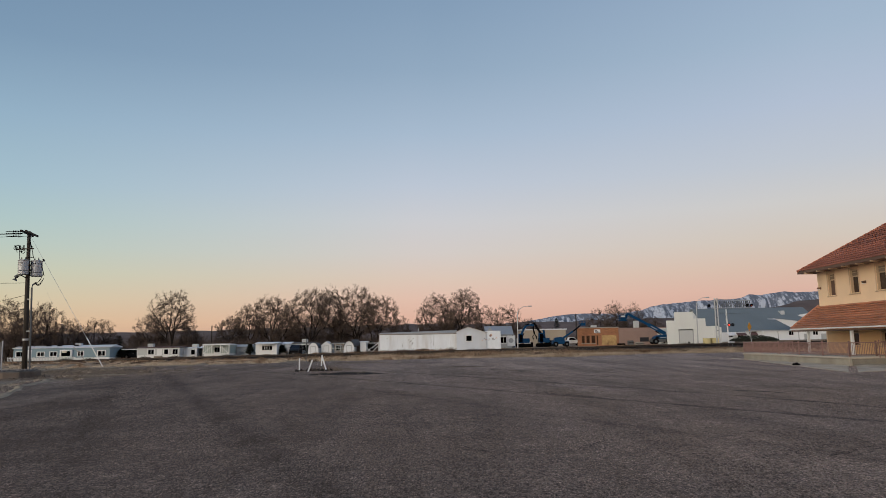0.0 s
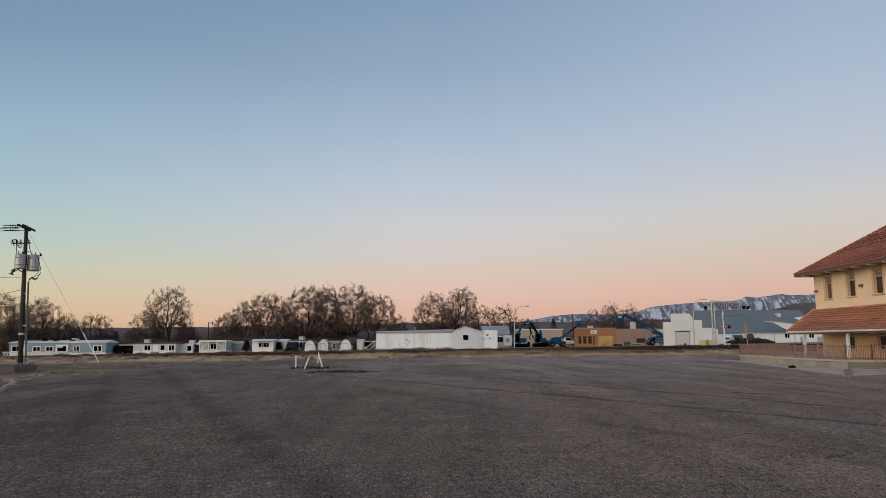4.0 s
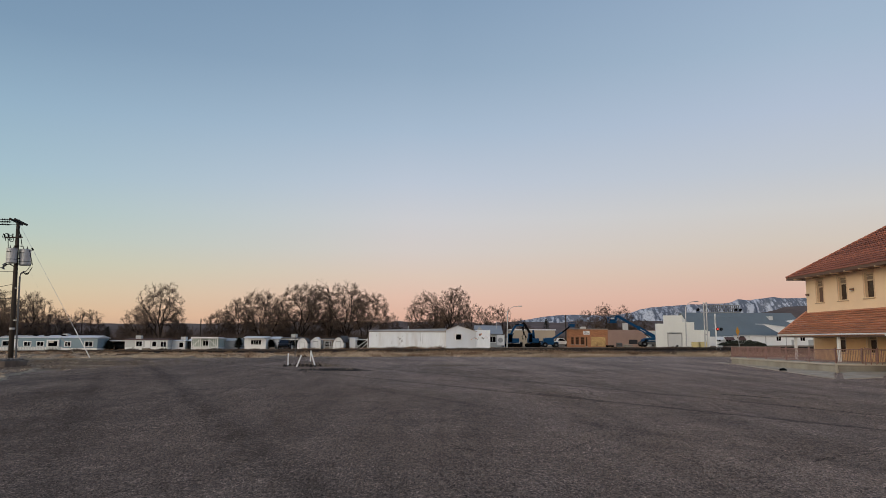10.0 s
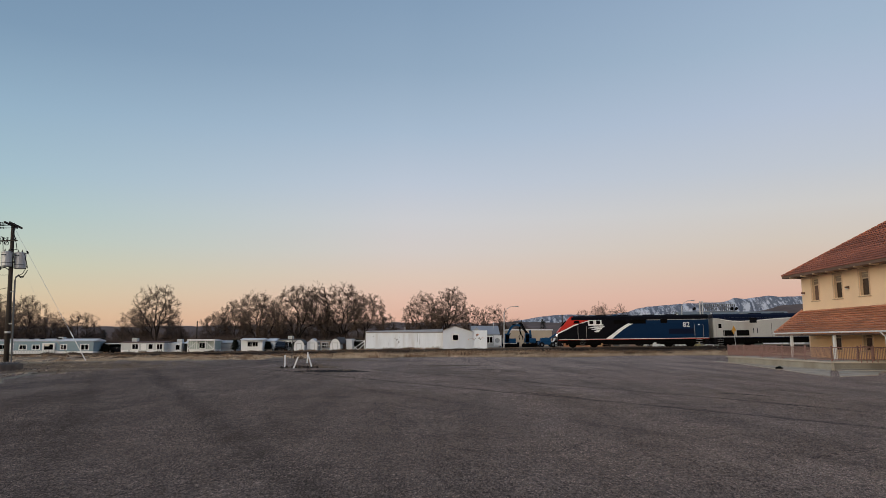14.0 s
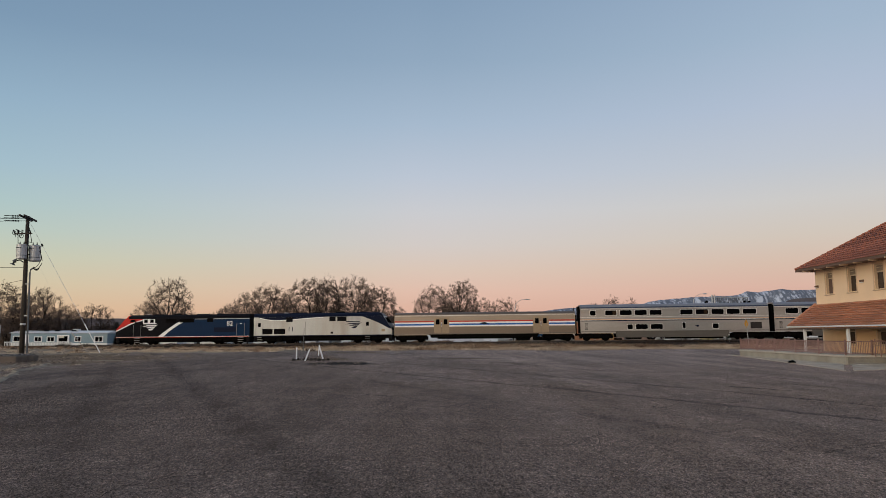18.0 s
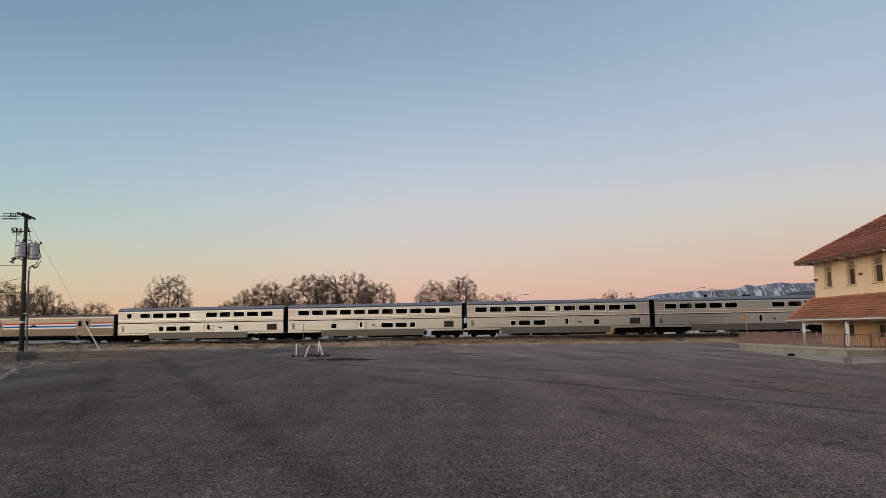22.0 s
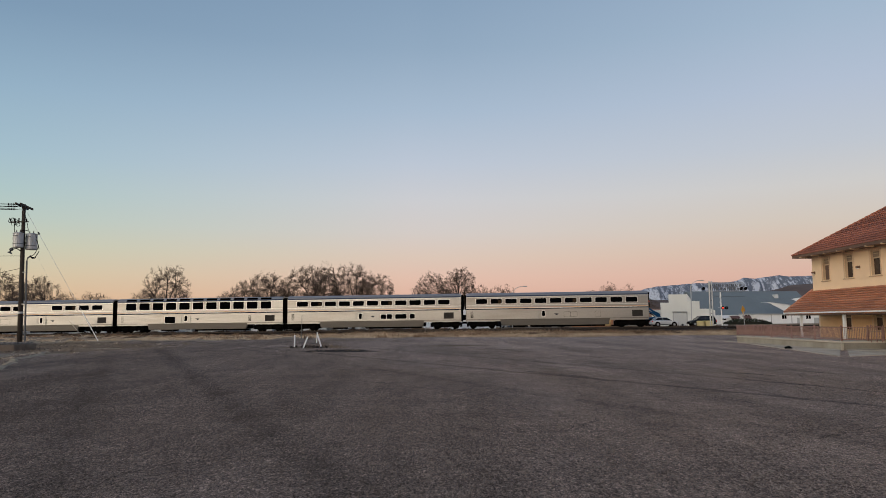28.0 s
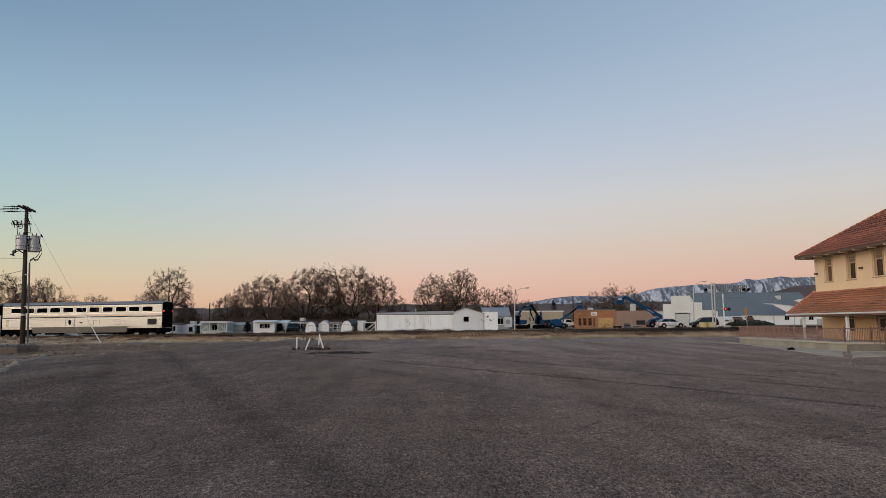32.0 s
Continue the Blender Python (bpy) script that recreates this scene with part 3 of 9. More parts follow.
            part("louvre", box(X(u) - 0.2, X(u) + 0.2, SIDE - 0.012, SIDE + 0.01, z, z + 0.07), UNDER, car)
    for a, b in outlines:
        part("hatch", rim(X(a), X(b), 1.52, 2.22, SIDE, 0.02, 0.012), UNDER, car)
        part("hatch_panel", box(X(a) + 0.02, X(b) - 0.02, SIDE - 0.006, SIDE + 0.01, 1.54, 2.20), SILVER, car)
    for u in (0.10, 0.90):
        bogie(car, X(u))
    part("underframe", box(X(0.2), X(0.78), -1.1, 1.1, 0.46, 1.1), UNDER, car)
    # dark boxes added below the skirt, for underframe and shadow together
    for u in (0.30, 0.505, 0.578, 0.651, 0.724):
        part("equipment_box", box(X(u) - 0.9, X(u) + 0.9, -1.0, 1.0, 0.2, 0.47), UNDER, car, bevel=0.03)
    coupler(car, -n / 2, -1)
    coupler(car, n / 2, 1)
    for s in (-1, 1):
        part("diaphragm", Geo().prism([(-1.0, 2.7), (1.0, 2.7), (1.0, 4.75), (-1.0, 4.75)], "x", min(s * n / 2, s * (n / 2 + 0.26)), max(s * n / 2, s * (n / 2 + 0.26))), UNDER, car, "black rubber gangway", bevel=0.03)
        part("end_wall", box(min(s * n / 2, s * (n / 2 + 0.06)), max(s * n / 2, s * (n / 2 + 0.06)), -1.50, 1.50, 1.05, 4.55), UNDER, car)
    for x in (X(0.06), X(0.94)):
        for y in (-0.5, 0.5):
            part("roof_vent", box(x - 0.3, x + 0.3, y - 0.15, y + 0.15, 4.9, 4.98), SILVER_ROOF, car, bevel=0.02)
    if tail:
        for z in (3.35,):
            part("tail_lamp", box(n / 2 + 0.06, n / 2 + 0.14, -1.36, -1.18, z, z + 0.2), TAIL_RED, car, "lit red marker lamp")
            part("tail_lamp", box(n / 2 + 0.06, n / 2 + 0.14, 1.18, 1.36, z, z + 0.2), TAIL_RED, car, "lit red marker lamp")
    return car


def row_of(first, last, width, n):
    """n windows spread evenly, from the left edge of the first to that of the last."""
    return [(first + (last - first) * i / (n - 1), first + (last - first) * i / (n - 1) + width) for i in range(n)]


def baggage_car():
    L = 25.55
    n = L - 0.5
    half = 1.53
    car = thing("baggage_car", pose(0, 0, 0), "fluted silver baggage car with red, white and blue stripes", "train car", "train")
    shell = coach_shell(1.0, 4.12, half, 0.42, 0.7)
    part("body", Geo().prism(shell, "x", -n / 2, n / 2), SILVER_BAG, car)
    part("roof", Geo().prism([(y * 1.004, z + 0.012) for y, z in shell if z > 3.75], "x", -n / 2 + 0.02, n / 2 - 0.02), BAG_ROOF, car, "dull rounded roof")
    part("skirt", Geo().prism([(-7.6, 1.1), (-7.3, 0.62), (7.3, 0.62), (7.6, 1.1)], "y", -half - 0.01, half + 0.01), UNDER, car)
    s = -half
    for nm, mt, a, b in (("red_stripe", STRIPE_RED, 2.78, 2.96), ("white_stripe", STRIPE_WHITE, 2.56, 2.78), ("blue_stripe", STRIPE_BLUE, 2.34, 2.56), ("white_stripe", STRIPE_WHITE, 2.16, 2.34)):
        strip(car, nm, mt, -n / 2 + 0.05, n / 2 - 0.05, a, b, 0.010, side=s)
    strip(car, "lower_panel", BAG_LOW, -n / 2 + 0.03, n / 2 - 0.03, 1.22, 2.06, 0.006, "browner lower side panel", side=s)
    strip(car, "ledge", SKIRT, -n / 2 + 0.05, n / 2 - 0.05, 1.12, 1.20, 0.03, side=s)
    strip(car, "drip_rail", FRAME, -n / 2 + 0.02, n / 2 - 0.02, 3.66, 3.70, 0.03, side=s)
    for u in (0.271, 0.808):
        xc = (u - 0.5) * L
        for k in (-0.55, 0.55):
            d = part("door", box(xc + k - 0.52, xc + k + 0.52, s - 0.04, s + 0.02, 1.22, 3.42), TAN_DOOR, car, "tan sliding freight door", bevel=0.015)
            part("door_window", box(xc + k - 0.25, xc + k + 0.25, s - 0.05, s, 2.46, 3.18), DARK_GLASS, d, bevel=0.01)
    part("emblem", Geo().prism([(-0.6, 2.55), (0.1, 2.75), (0.7, 2.55), (0.1, 2.42)], "y", s - 0.014, s), NAVY, car, "small dark mark on the stripes")
    for u in (0.10, 0.90):
        bogie(car, (u - 0.5) * L)
    part("underframe", box(-6.5, 6.5, -1.1, 1.1, 0.45, 1.05), UNDER, car)
    coupler(car, -n / 2, -1)
    coupler(car, n / 2, 1)
    for k in (-1, 1):
        part("diaphragm", box(min(k * n / 2, k * (n / 2 + 0.24)), max(k * n / 2, k * (n / 2 + 0.24)), -0.8, 0.8, 1.0, 3.6), UNDER, car, "black rubber gangway", bevel=0.03)
    return car


def lettering(text, size, material, car, m, label):
    cu = bpy.data.curves.new("lettering", "FONT")
    cu.body, cu.size, cu.extrude = text, size, 0.006
    cu.align_x, cu.align_y = "CENTER", "CENTER"
    tmp = bpy.data.objects.new("lettering", cu)
    me = bpy.data.meshes.new_from_object(tmp)
    me.materials.clear()
    me.materials.append(material)
    bpy.data.objects.remove(tmp)
    return part("number", me, None, car, label, m=m)


def panel(car, name, mat, pts, y, proud, label=""):
    return part(name, Geo().prism(pts, "y", y - proud, y + 0.01), mat, car, label)


def wing_mark(car, mat, x, z, w, h, y, proud):
    """Plain swept bars in place of the operator's mark."""
    for bar in (((-0.5, 0.72), (-0.1, 0.78), (0.4, 0.8), (0.5, 1.0), (-0.1, 0.99)), ((-0.3, 0.46), (0.0, 0.47), (0.29, 0.5), (0.37, 0.73), (0.0, 0.70)), ((-0.12, 0.16), (0.02, 0.0), (0.16, 0.06), (0.26, 0.43), (0.08, 0.39))):
        panel(car, "emblem_bar", mat, [(x + w * a, z + h * b) for a, b in bar], y, proud)
    panel(car, "emblem_text_bar", mat, [(x - w * 0.42, z + h * 1.15), (x + w * 0.42, z + h * 1.15), (x + w * 0.42, z + h * 1.32), (x - w * 0.42, z + h * 1.32)], y, proud)


def new_locomotive():
    """The leading engine: nose at the low end of x."""
    half = 1.53
    car = thing("locomotive", pose(0, 0, 0), "black and blue diesel locomotive with a red nose and white swoosh", "locomotive", "train")
    x0, x1 = -10.05, 10.15
    s = -half
    side = [(x0, 1.1), (x0, 2.0), (x0 + 0.15, 2.3), (x0 + 1.35, 3.72), (x1, 3.72), (x1, 1.1)]
    part("body", Geo().prism(side, "y", -half, half), LOCO_BLACK, car, "gloss black body", bevel=0.03)
    cap = [(y, z) for y, z in ((-half, 3.72), (-half + 0.12, 4.08), (-half + 0.45, 4.3), (half - 0.45, 4.3), (half - 0.12, 4.08), (half, 3.72))]
    part("roof", Geo().prism(cap, "x", x0 + 1.9, x1), LOCO_BLACK, car, "black roof")
    part("brow", Geo().prism([(x0 + 1.35, 3.71), (x0 + 1.75, 4.15), (x0 + 2.1, 4.29), (x0 + 2.1, 3.71)], "y", -half + 0.2, half - 0.2), RED, car, "red cab brow", bevel=0.02)
    # red wedge from nose to roof with its white edge
    panel(car, "red_panel", RED, [(x0 + 0.02, 2.05), (x0 + 0.16, 2.3), (x0 + 1.36, 3.72), (x0 + 4.4, 3.72), (x0 + 2.2, 3.1), (x0 + 1.0, 2.5)], s, 0.012, "red nose panel")
    panel(car, "white_edge", STRIPE_WHITE, [(x0 + 0.02, 1.88), (x0 + 0.02, 2.05), (x0 + 1.0, 2.5), (x0 + 2.2, 3.1), (x0 + 4.4, 3.72), (x0 + 4.75, 3.72), (x0 + 2.3, 2.96), (x0 + 1.1, 2.36)], s, 0.016, "white edge line")
    part("nose_mask", Geo().prism([(x0 - 0.012, 2.02), (x0 + 0.135, 2.32), (x0 + 1.34, 3.74), (x0 + 1.40, 3.70), (x0 + 0.2, 2.28), (x0 + 0.05, 2.0)], "y", -half + 0.15, half - 0.15), RED, car, "red nose front")
    part("windscreen", Geo().prism([(x0 + 0.62, 2.92), (x0 + 1.24, 3.64), (x0 + 1.30, 3.58), (x0 + 0.68, 2.86)], "y", -1.2, 1.2), DARK_GLASS, car, "dark raked windscreen", m=pose(-0.03, 0, 0.03))
    for y in (-0.7, 0.7):
        part("headlight", Geo().tube([(x0 - 0.05, y, 1.75), (x0 + 0.05, y, 1.75)], 0.14, 12), HEAD_WHITE, car, "lit white headlight")
    # blue rear with the curved white swoosh
    curve = [(-3.6, 1.14), (-2.8, 1.7), (-1.85, 2.4), (-0.85, 3.05), (0.2, 3.5), (1.2, 3.70)]
    wide = [(-2.75, 1.14), (-2.1, 1.72), (-1.25, 2.35), (-0.35, 2.92), (0.55, 3.34), (1.5, 3.62)]
    panel(car, "blue_panel", BLUE, [(a - 0.05, b) for a, b in wide] + [(x1 - 0.02, 3.5), (x1 - 0.02, 1.14)], s, 0.008, "deep blue rear panel")
    panel(car, "light_blue_band", MID_BLUE, [(0.9, 3.46), (1.5, 3.60), (x1 - 0.02, 3.60), (x1 - 0.02, 3.2), (0.35, 3.2)], s, 0.010, "lighter blue band")
    panel(car, "swoosh", STRIPE_WHITE, curve + wide[::-1], s, 0.018, "white curved swoosh")
    strip(car, "grey_line", STEEL, 2.0, x1 - 0.02, 3.60, 3.68, 0.014, side=s)
    strip(car, "white_sill_stripe", STRIPE_WHITE, x0 + 0.1, x1 - 0.02, 1.10, 1.16, 0.014, side=s)
    strip(car, "red_sill_stripe", STRIPE_RED, x0 + 0.05, x1 - 0.02, 1.03, 1.10, 0.02, side=s)
    # cab glass
    panel(car, "cab_window", DARK_GLASS, [(x0 + 2.15, 3.28), (x0 + 3.0, 3.28), (x0 + 3.0, 3.66), (x0 + 2.3, 3.66)], s, 0.02)
    for i in range(2):
        xa = x0 + 4.15 + i * 0.92
        g = Geo().box(xa, xa + 0.18, s - 0.03, s, 3.1, 3.72).box(xa + 0.72, xa + 0.9, s - 0.03, s, 3.1, 3.72).box(xa + 0.18, xa + 0.72, s - 0.03, s, 3.1, 3.17).box(xa + 0.18, xa + 0.72, s - 0.03, s, 3.66, 3.72)
        w = part("window", g, STRIPE_WHITE, car, "white-framed cab window")
        part("pane", box(xa + 0.18, xa + 0.72, s - 0.02, s + 0.01, 3.17, 3.66), DARK_GLASS, w)
    for xa, xb in ((x0 + 7.6, x0 + 9.2), (x0 + 9.7, x0 + 11.9)):
        panel(car, "grille", UNDER, [(xa, 3.15), (xb, 3.15), (xb, 3.7), (xa, 3.7)], s, 0.02)
    panel(car, "grille", UNDER, [(3.8, 3.2), (4.7, 3.2), (4.7, 3.71), (3.8, 3.71)], s, 0.022)
    for xa in (x0 + 2.85, 8.35):
        part("door", box(xa, xa + 0.95, s - 0.03, s + 0.01, 1.2, 3.3), LOCO_BLACK if xa < 0 else MID_BLUE, car, "cab side door" if xa < 0 else "blue end door", bevel=0.015)
        for k in (-0.1, 1.05):
            part("grab_rail", Geo().tube([(xa + k, s - 0.08, 1.1), (xa + k, s - 0.08, 2.9)], 0.022, 6), STEEL, car)
        for j in range(3):
            part("step", box(xa + 0.1, xa + 0.85, s - 0.04, s + 0.2, 0.35 + j * 0.27, 0.39 + j * 0.27), STEEL, car)
    panel(car, "vent", NAVY, [(4.86, 1.72), (8.2, 1.72), (8.2, 2.4), (4.86, 2.4)], s, 0.012, "dark lower vent")
    part("marker_lamp", Geo().tube([(8.85, s - 0.05, 2.95), (8.85, s, 2.95)], 0.065, 10), HEAD_WHITE, car, "lit white lamp")
    lettering("82", 0.95, STRIPE_WHITE, car, pose(7.2, s - 0.03, 2.92, 90, 0, 0), "white painted number")
    wing_mark(car, STRIPE_WHITE, -4.85, 2.05, 2.4, 0.8, s, 0.02)
    engine_gear(car, x0, x1, (-6.5, 6.5))
    return car


def engine_gear(car, x0, x1, bogies):
    for x in bogies:
        bogie(car, x, 1.45, 0.5, 2)
    part("fuel_tank", Geo().prism([(-3.0, 0.35), (2.6, 0.35), (2.9, 0.6), (2.9, 1.1), (-3.3, 1.1), (-3.3, 0.6)], "y", -1.35, 1.35), UNDER, car, "black fuel tank", bevel=0.03)
    part("underframe", box(x0 + 0.4, x1 - 0.4, -1.25, 1.25, 0.6, 1.1), UNDER, car)
    for xa in (-3.9, 3.3):
        part("air_tank", Geo().tube([(xa, -1.0, 0.62), (xa + 0.9, -1.0, 0.62)], 0.25, 10), UNDER, car)
    for s, x in ((-1, x0), (1, x1)):
        part("pilot", Geo().prism([(min(x, x - s * 0.5), 0.25), (max(x, x - s * 0.5), 0.25), (max(x, x - s * 0.5), 1.1), (min(x, x - s * 0.5), 1.1)], "y", -1.4, 1.4), BLACK, car, bevel=0.04)
        coupler(car, x, s)
    for x in (-4, -1, 2.5, 5.5):
        part("roof_hatch", box(x - 0.7, x + 0.7, -0.6, 0.6, 4.25, 4.4), BLACK, car, bevel=0.03)
    part("horn", box(x0 + 4.0, x0 + 4.5, -0.25, 0.25, 4.28, 4.45), STEEL, car, bevel=0.03)


def old_locomotive():
    """The second engine, running backwards: nose at the high end of x."""
    half = 1.53
    s = -half
    car = thing("locomotive", pose(0, 0, 0), "silver diesel locomotive with navy roof band, running backwards", "locomotive", "train")
    x0, x1 = -9.95, 10.1
    side = [(x0, 1.1), (x1 - 0.05, 1.1), (x1, 1.75), (x1 - 0.15, 2.15), (x1 - 1.25, 3.75), (x0, 3.75)]
    part("body", Geo().prism(side, "y", -half, half), LOCO_SILVER, car, "silver painted body, streaked", bevel=0.03)
    cap = [(-half, 3.75), (-half + 0.12, 4.1), (-half + 0.45, 4.3), (half - 0.45, 4.3), (half - 0.12, 4.1), (half, 3.75)]
    part("roof", Geo().prism(cap, "x", x0, x1 - 1.9), NAVY, car, "navy roof")
    part("brow", Geo().prism([(x1 - 1.9, 3.74), (x1 - 1.25, 3.74), (x1 - 1.5, 4.12), (x1 - 1.9, 4.28)], "y", -half + 0.2, half - 0.2), NAVY, car, bevel=0.02)
    top = [(-9.4, 3.74), (0.6, 3.74)]
    wave = [(0.2, 3.70), (-1.2, 3.64), (-2.65, 3.55), (-4.0, 3.44), (-5.3, 3.36), (-6.4, 3.32), (-7.4, 3.36), (-8.2, 3.48), (-9.0, 3.66)]
    panel(car, "navy_band", NAVY, top + wave, s, 0.012, "navy wave along the roof edge")
    panel(car, "white_line", STRIPE_WHITE, wave[::-1] + [(a, b - 0.09) for a, b in wave], s, 0.014)
    panel(car, "nose_band", NAVY, [(5.8, 3.74), (x1 - 1.26, 3.74), (x1 - 0.17, 2.15), (x1 - 0.06, 1.98), (x1 - 0.4, 2.0), (8.3, 2.76), (6.9, 3.34)], s, 0.016, "navy band down the nose")
    part("nose_mask", Geo().prism([(x1 - 1.28, 3.77), (x1 - 0.14, 2.17), (x1 + 0.012, 1.78), (x1 - 0.05, 1.74), (x1 - 0.2, 2.1), (x1 - 1.3, 3.7)], "y", -half + 0.1, half - 0.1), NAVY, car, "navy nose front")
    part("windscreen", Geo().prism([(x1 - 1.12, 3.54), (x1 - 0.62, 2.82), (x1 - 0.57, 2.85), (x1 - 1.07, 3.57)], "y", -1.2, 1.2), DARK_GLASS, car, "dark raked windscreen", m=pose(0.02, 0, 0.02))
    for xa, xb in ((-8.74, -7.17), (-6.96, -5.31)):
        v = panel(car, "grille", UNDER, [(xa, 1.35), (xb, 1.35), (xb, 2.1), (xa, 2.1)], s, 0.015, "dark radiator grille")
        for i in range(5):
            part("slat", box(xa + 0.05, xb - 0.05, s - 0.03, s, 1.42 + i * 0.13, 1.47 + i * 0.13), BLACK, v)
    for xa, xb in ((-5.19, -4.25), (1.11, 2.0), (2.24, 3.57)):
        panel(car, "grille", BLACK, [(xa, 3.05 if xa < 0 else 3.1), (xb, 3.05 if xa < 0 else 3.1), (xb, 3.72), (xa, 3.72)], s, 0.02, "black square grille")
    panel(car, "grille", STEEL, [(3.72, 3.2), (5.65, 3.2), (5.65, 3.7), (3.72, 3.7)], s, 0.02)
    for xa in (-9.5, 6.2):
        part("door", box(xa, xa + 0.8, s - 0.03, s + 0.01, 1.2, 3.35), LOCO_SILVER, car, "silver side door", bevel=0.015)
        for k in (-0.12, 0.92):
            part("grab_rail", Geo().tube([(xa + k, s - 0.08, 1.1), (xa + k, s - 0.08, 2.9)], 0.022, 6), STEEL, car)
        for j in range(3):
            part("step", box(xa + 0.05, xa + 0.75, s - 0.04, s + 0.2, 0.35 + j * 0.27, 0.39 + j * 0.27), STEEL, car)
        part("door_window", box(xa + 0.2, xa + 0.6, s - 0.04, s, 2.4, 2.95), DARK_GLASS, car)
    part("seam", box(-2.4, -2.36, s - 0.01, s, 1.15, 3.0), UNDER, car)
    part("plate", box(1.3, 1.65, s - 0.02, s, 1.35, 1.6), UNDER, car)
    part("plate", box(8.6, 9.1, s - 0.02, s, 1.6, 1.95), TAN_DOOR, car, "small dull amber panel")
    strip(car, "sill_stripe", NAVY, x0 + 0.05, x1 - 0.1, 1.04, 1.16, 0.014, side=s)
    lettering("11", 0.95, NAVY, car, pose(-4.5, s - 0.03, 2.0, 90, 0, 0), "navy painted number")
    wing_mark(car, NAVY, 4.55, 2.05, 2.4, 0.8, s, 0.02)
    engine_gear(car, x0, x1, (-6.4, 6.4))
    return car


SILVER_BAG = fluted("fluted_warm_steel", (0.27, 0.218, 0.168), 0.075, 0.6, 0.42, (0.14, 0.105, 0.075), 0.07)
BAG_LOW = fluted("grimy_lower_steel", (0.165, 0.122, 0.088), 0.075, 0.4, 0.5, (0.09, 0.068, 0.05), 0.07)
BAG_ROOF = surface("sooty_roof_steel", (0.13, 0.105, 0.085), 0.6, 0.4, 0.12, 0.6, 20, 0.02)


def build_train():
    """Cars in order from the head: object, place of its middle behind the nose."""
    cars = [(new_locomotive(), 10.05), (old_locomotive(), 30.76), (baggage_car(), 53.72)]
    even = row_of(0.071, 0.86, 0.064, 11)
    plans = [
        ("coach_car", "two-storey stainless coach with a split upper window row",
         [(0.066, 0.096), (0.146, 0.206), (0.222, 0.286), (0.300, 0.364), (0.378, 0.441), (0.537, 0.601), (0.616, 0.680), (0.697, 0.760), (0.775, 0.841), (0.856, 0.925)],
         [(0.26, 0.288), (0.303, 0.366), (0.381, 0.444), (0.70, 0.73)], (0.892, 0.949), 0.555, ()),
        ("coach_car", "two-storey stainless coach, eleven upper windows",
         even, [(0.26, 0.29), (0.541, 0.606), (0.62, 0.684), (0.70, 0.73)], (0.889, 0.941), 0.43, ()),
        ("coach_car", "two-storey stainless coach, one upper blind drawn",
         row_of(0.060, 0.854, 0.063, 11), [(0.25, 0.278), (0.294, 0.357), (0.373, 0.437), (0.693, 0.724)], (0.883, 0.937), 0.553, (5,)),
        ("dining_car", "two-storey stainless dining car, plain in the middle",
         [(0.067, 0.128), (0.143, 0.207), (0.221, 0.283), (0.297, 0.361), (0.376, 0.44), (0.615, 0.679), (0.697, 0.761), (0.778, 0.842), (0.860, 0.924)], [], (0.895, 0.948), 0.556, ()),
    ]
    at = 66.93 + 12.41
    for i, (nm, lb, up, lo, ve, do, bl) in enumerate(plans):
        cars.append((bilevel_coach(nm, lb, up, lo, ve, do, bl, outlines=((0.19, 0.29), (0.30, 0.36)) if i == 3 else ()), at))
        at += COACH
    cars.append((bilevel_coach("lounge_car", "stainless lounge car with tall windows curving into the roof", row_of(0.066, 0.858, 0.062, 11), [(0.298, 0.361)], (0.884, 0.94), 0.425, lounge=True), at))
    at += COACH
    cars.append((bilevel_coach("coach_car", "two-storey stainless coach near the train's end", row_of(0.067, 0.86, 0.064, 11), [(0.541, 0.572), (0.574, 0.605), (0.622, 0.686), (0.702, 0.731)], (0.891, 0.945), 0.43, ()), at))
    at += COACH
    cars.append((bilevel_coach("coach_car", "last two-storey stainless coach with red marker lamps", row_of(0.067, 0.868, 0.062, 11), [], (0.90, 0.955), 0.433, (), outlines=((0.541, 0.575), (0.577, 0.61), (0.705, 0.735)), tail=True), at))
    return cars


TRAIN = build_train()


# ---- bare trees ----
BARK = surface("grey_bark", (0.040, 0.031, 0.026), 0.95, 0.0, 0.25, 3, 20, 0.3, spec=0.06)
TWIG = surface("brown_twigs", (0.112, 0.082, 0.066), 0.95, 0.0, 0.2, 0.5, 10, 0.0, spec=0.06)


def cones(name, feet, tips, radii, material):
    """Many thin three-sided twigs, each tapering to a point, as one mesh."""
    a, b, r = np.array(feet), np.array(tips), np.array(radii)[:, None]
    d = b - a
    d /= np.linalg.norm(d, axis=1)[:, None] + 1e-9
    u = np.cross(d, np.where(np.abs(d[:, 2:3]) < 0.9, [[0.0, 0.0, 1.0]], [[1.0, 0.0, 0.0]]))
    u /= np.linalg.norm(u, axis=1)[:, None] + 1e-9
    w = np.cross(d, u)
    ring = [a + (u * math.cos(k) + w * math.sin(k)) * r for k in (0.0, 2.094, 4.189)]
    vs = np.stack(ring + [b], axis=1).reshape(-1, 3)
    n = len(a)
    k = np.arange(n)[:, None] * 4
    fs = np.concatenate([k + [0, 1, 3], k + [1, 2, 3], k + [2, 0, 3]], axis=1).reshape(-1, 3)
    me = bpy.data.meshes.new(name)
    me.from_pydata(vs.tolist(), [], fs.tolist())
    me.materials.append(material)
    me.update()
    return me


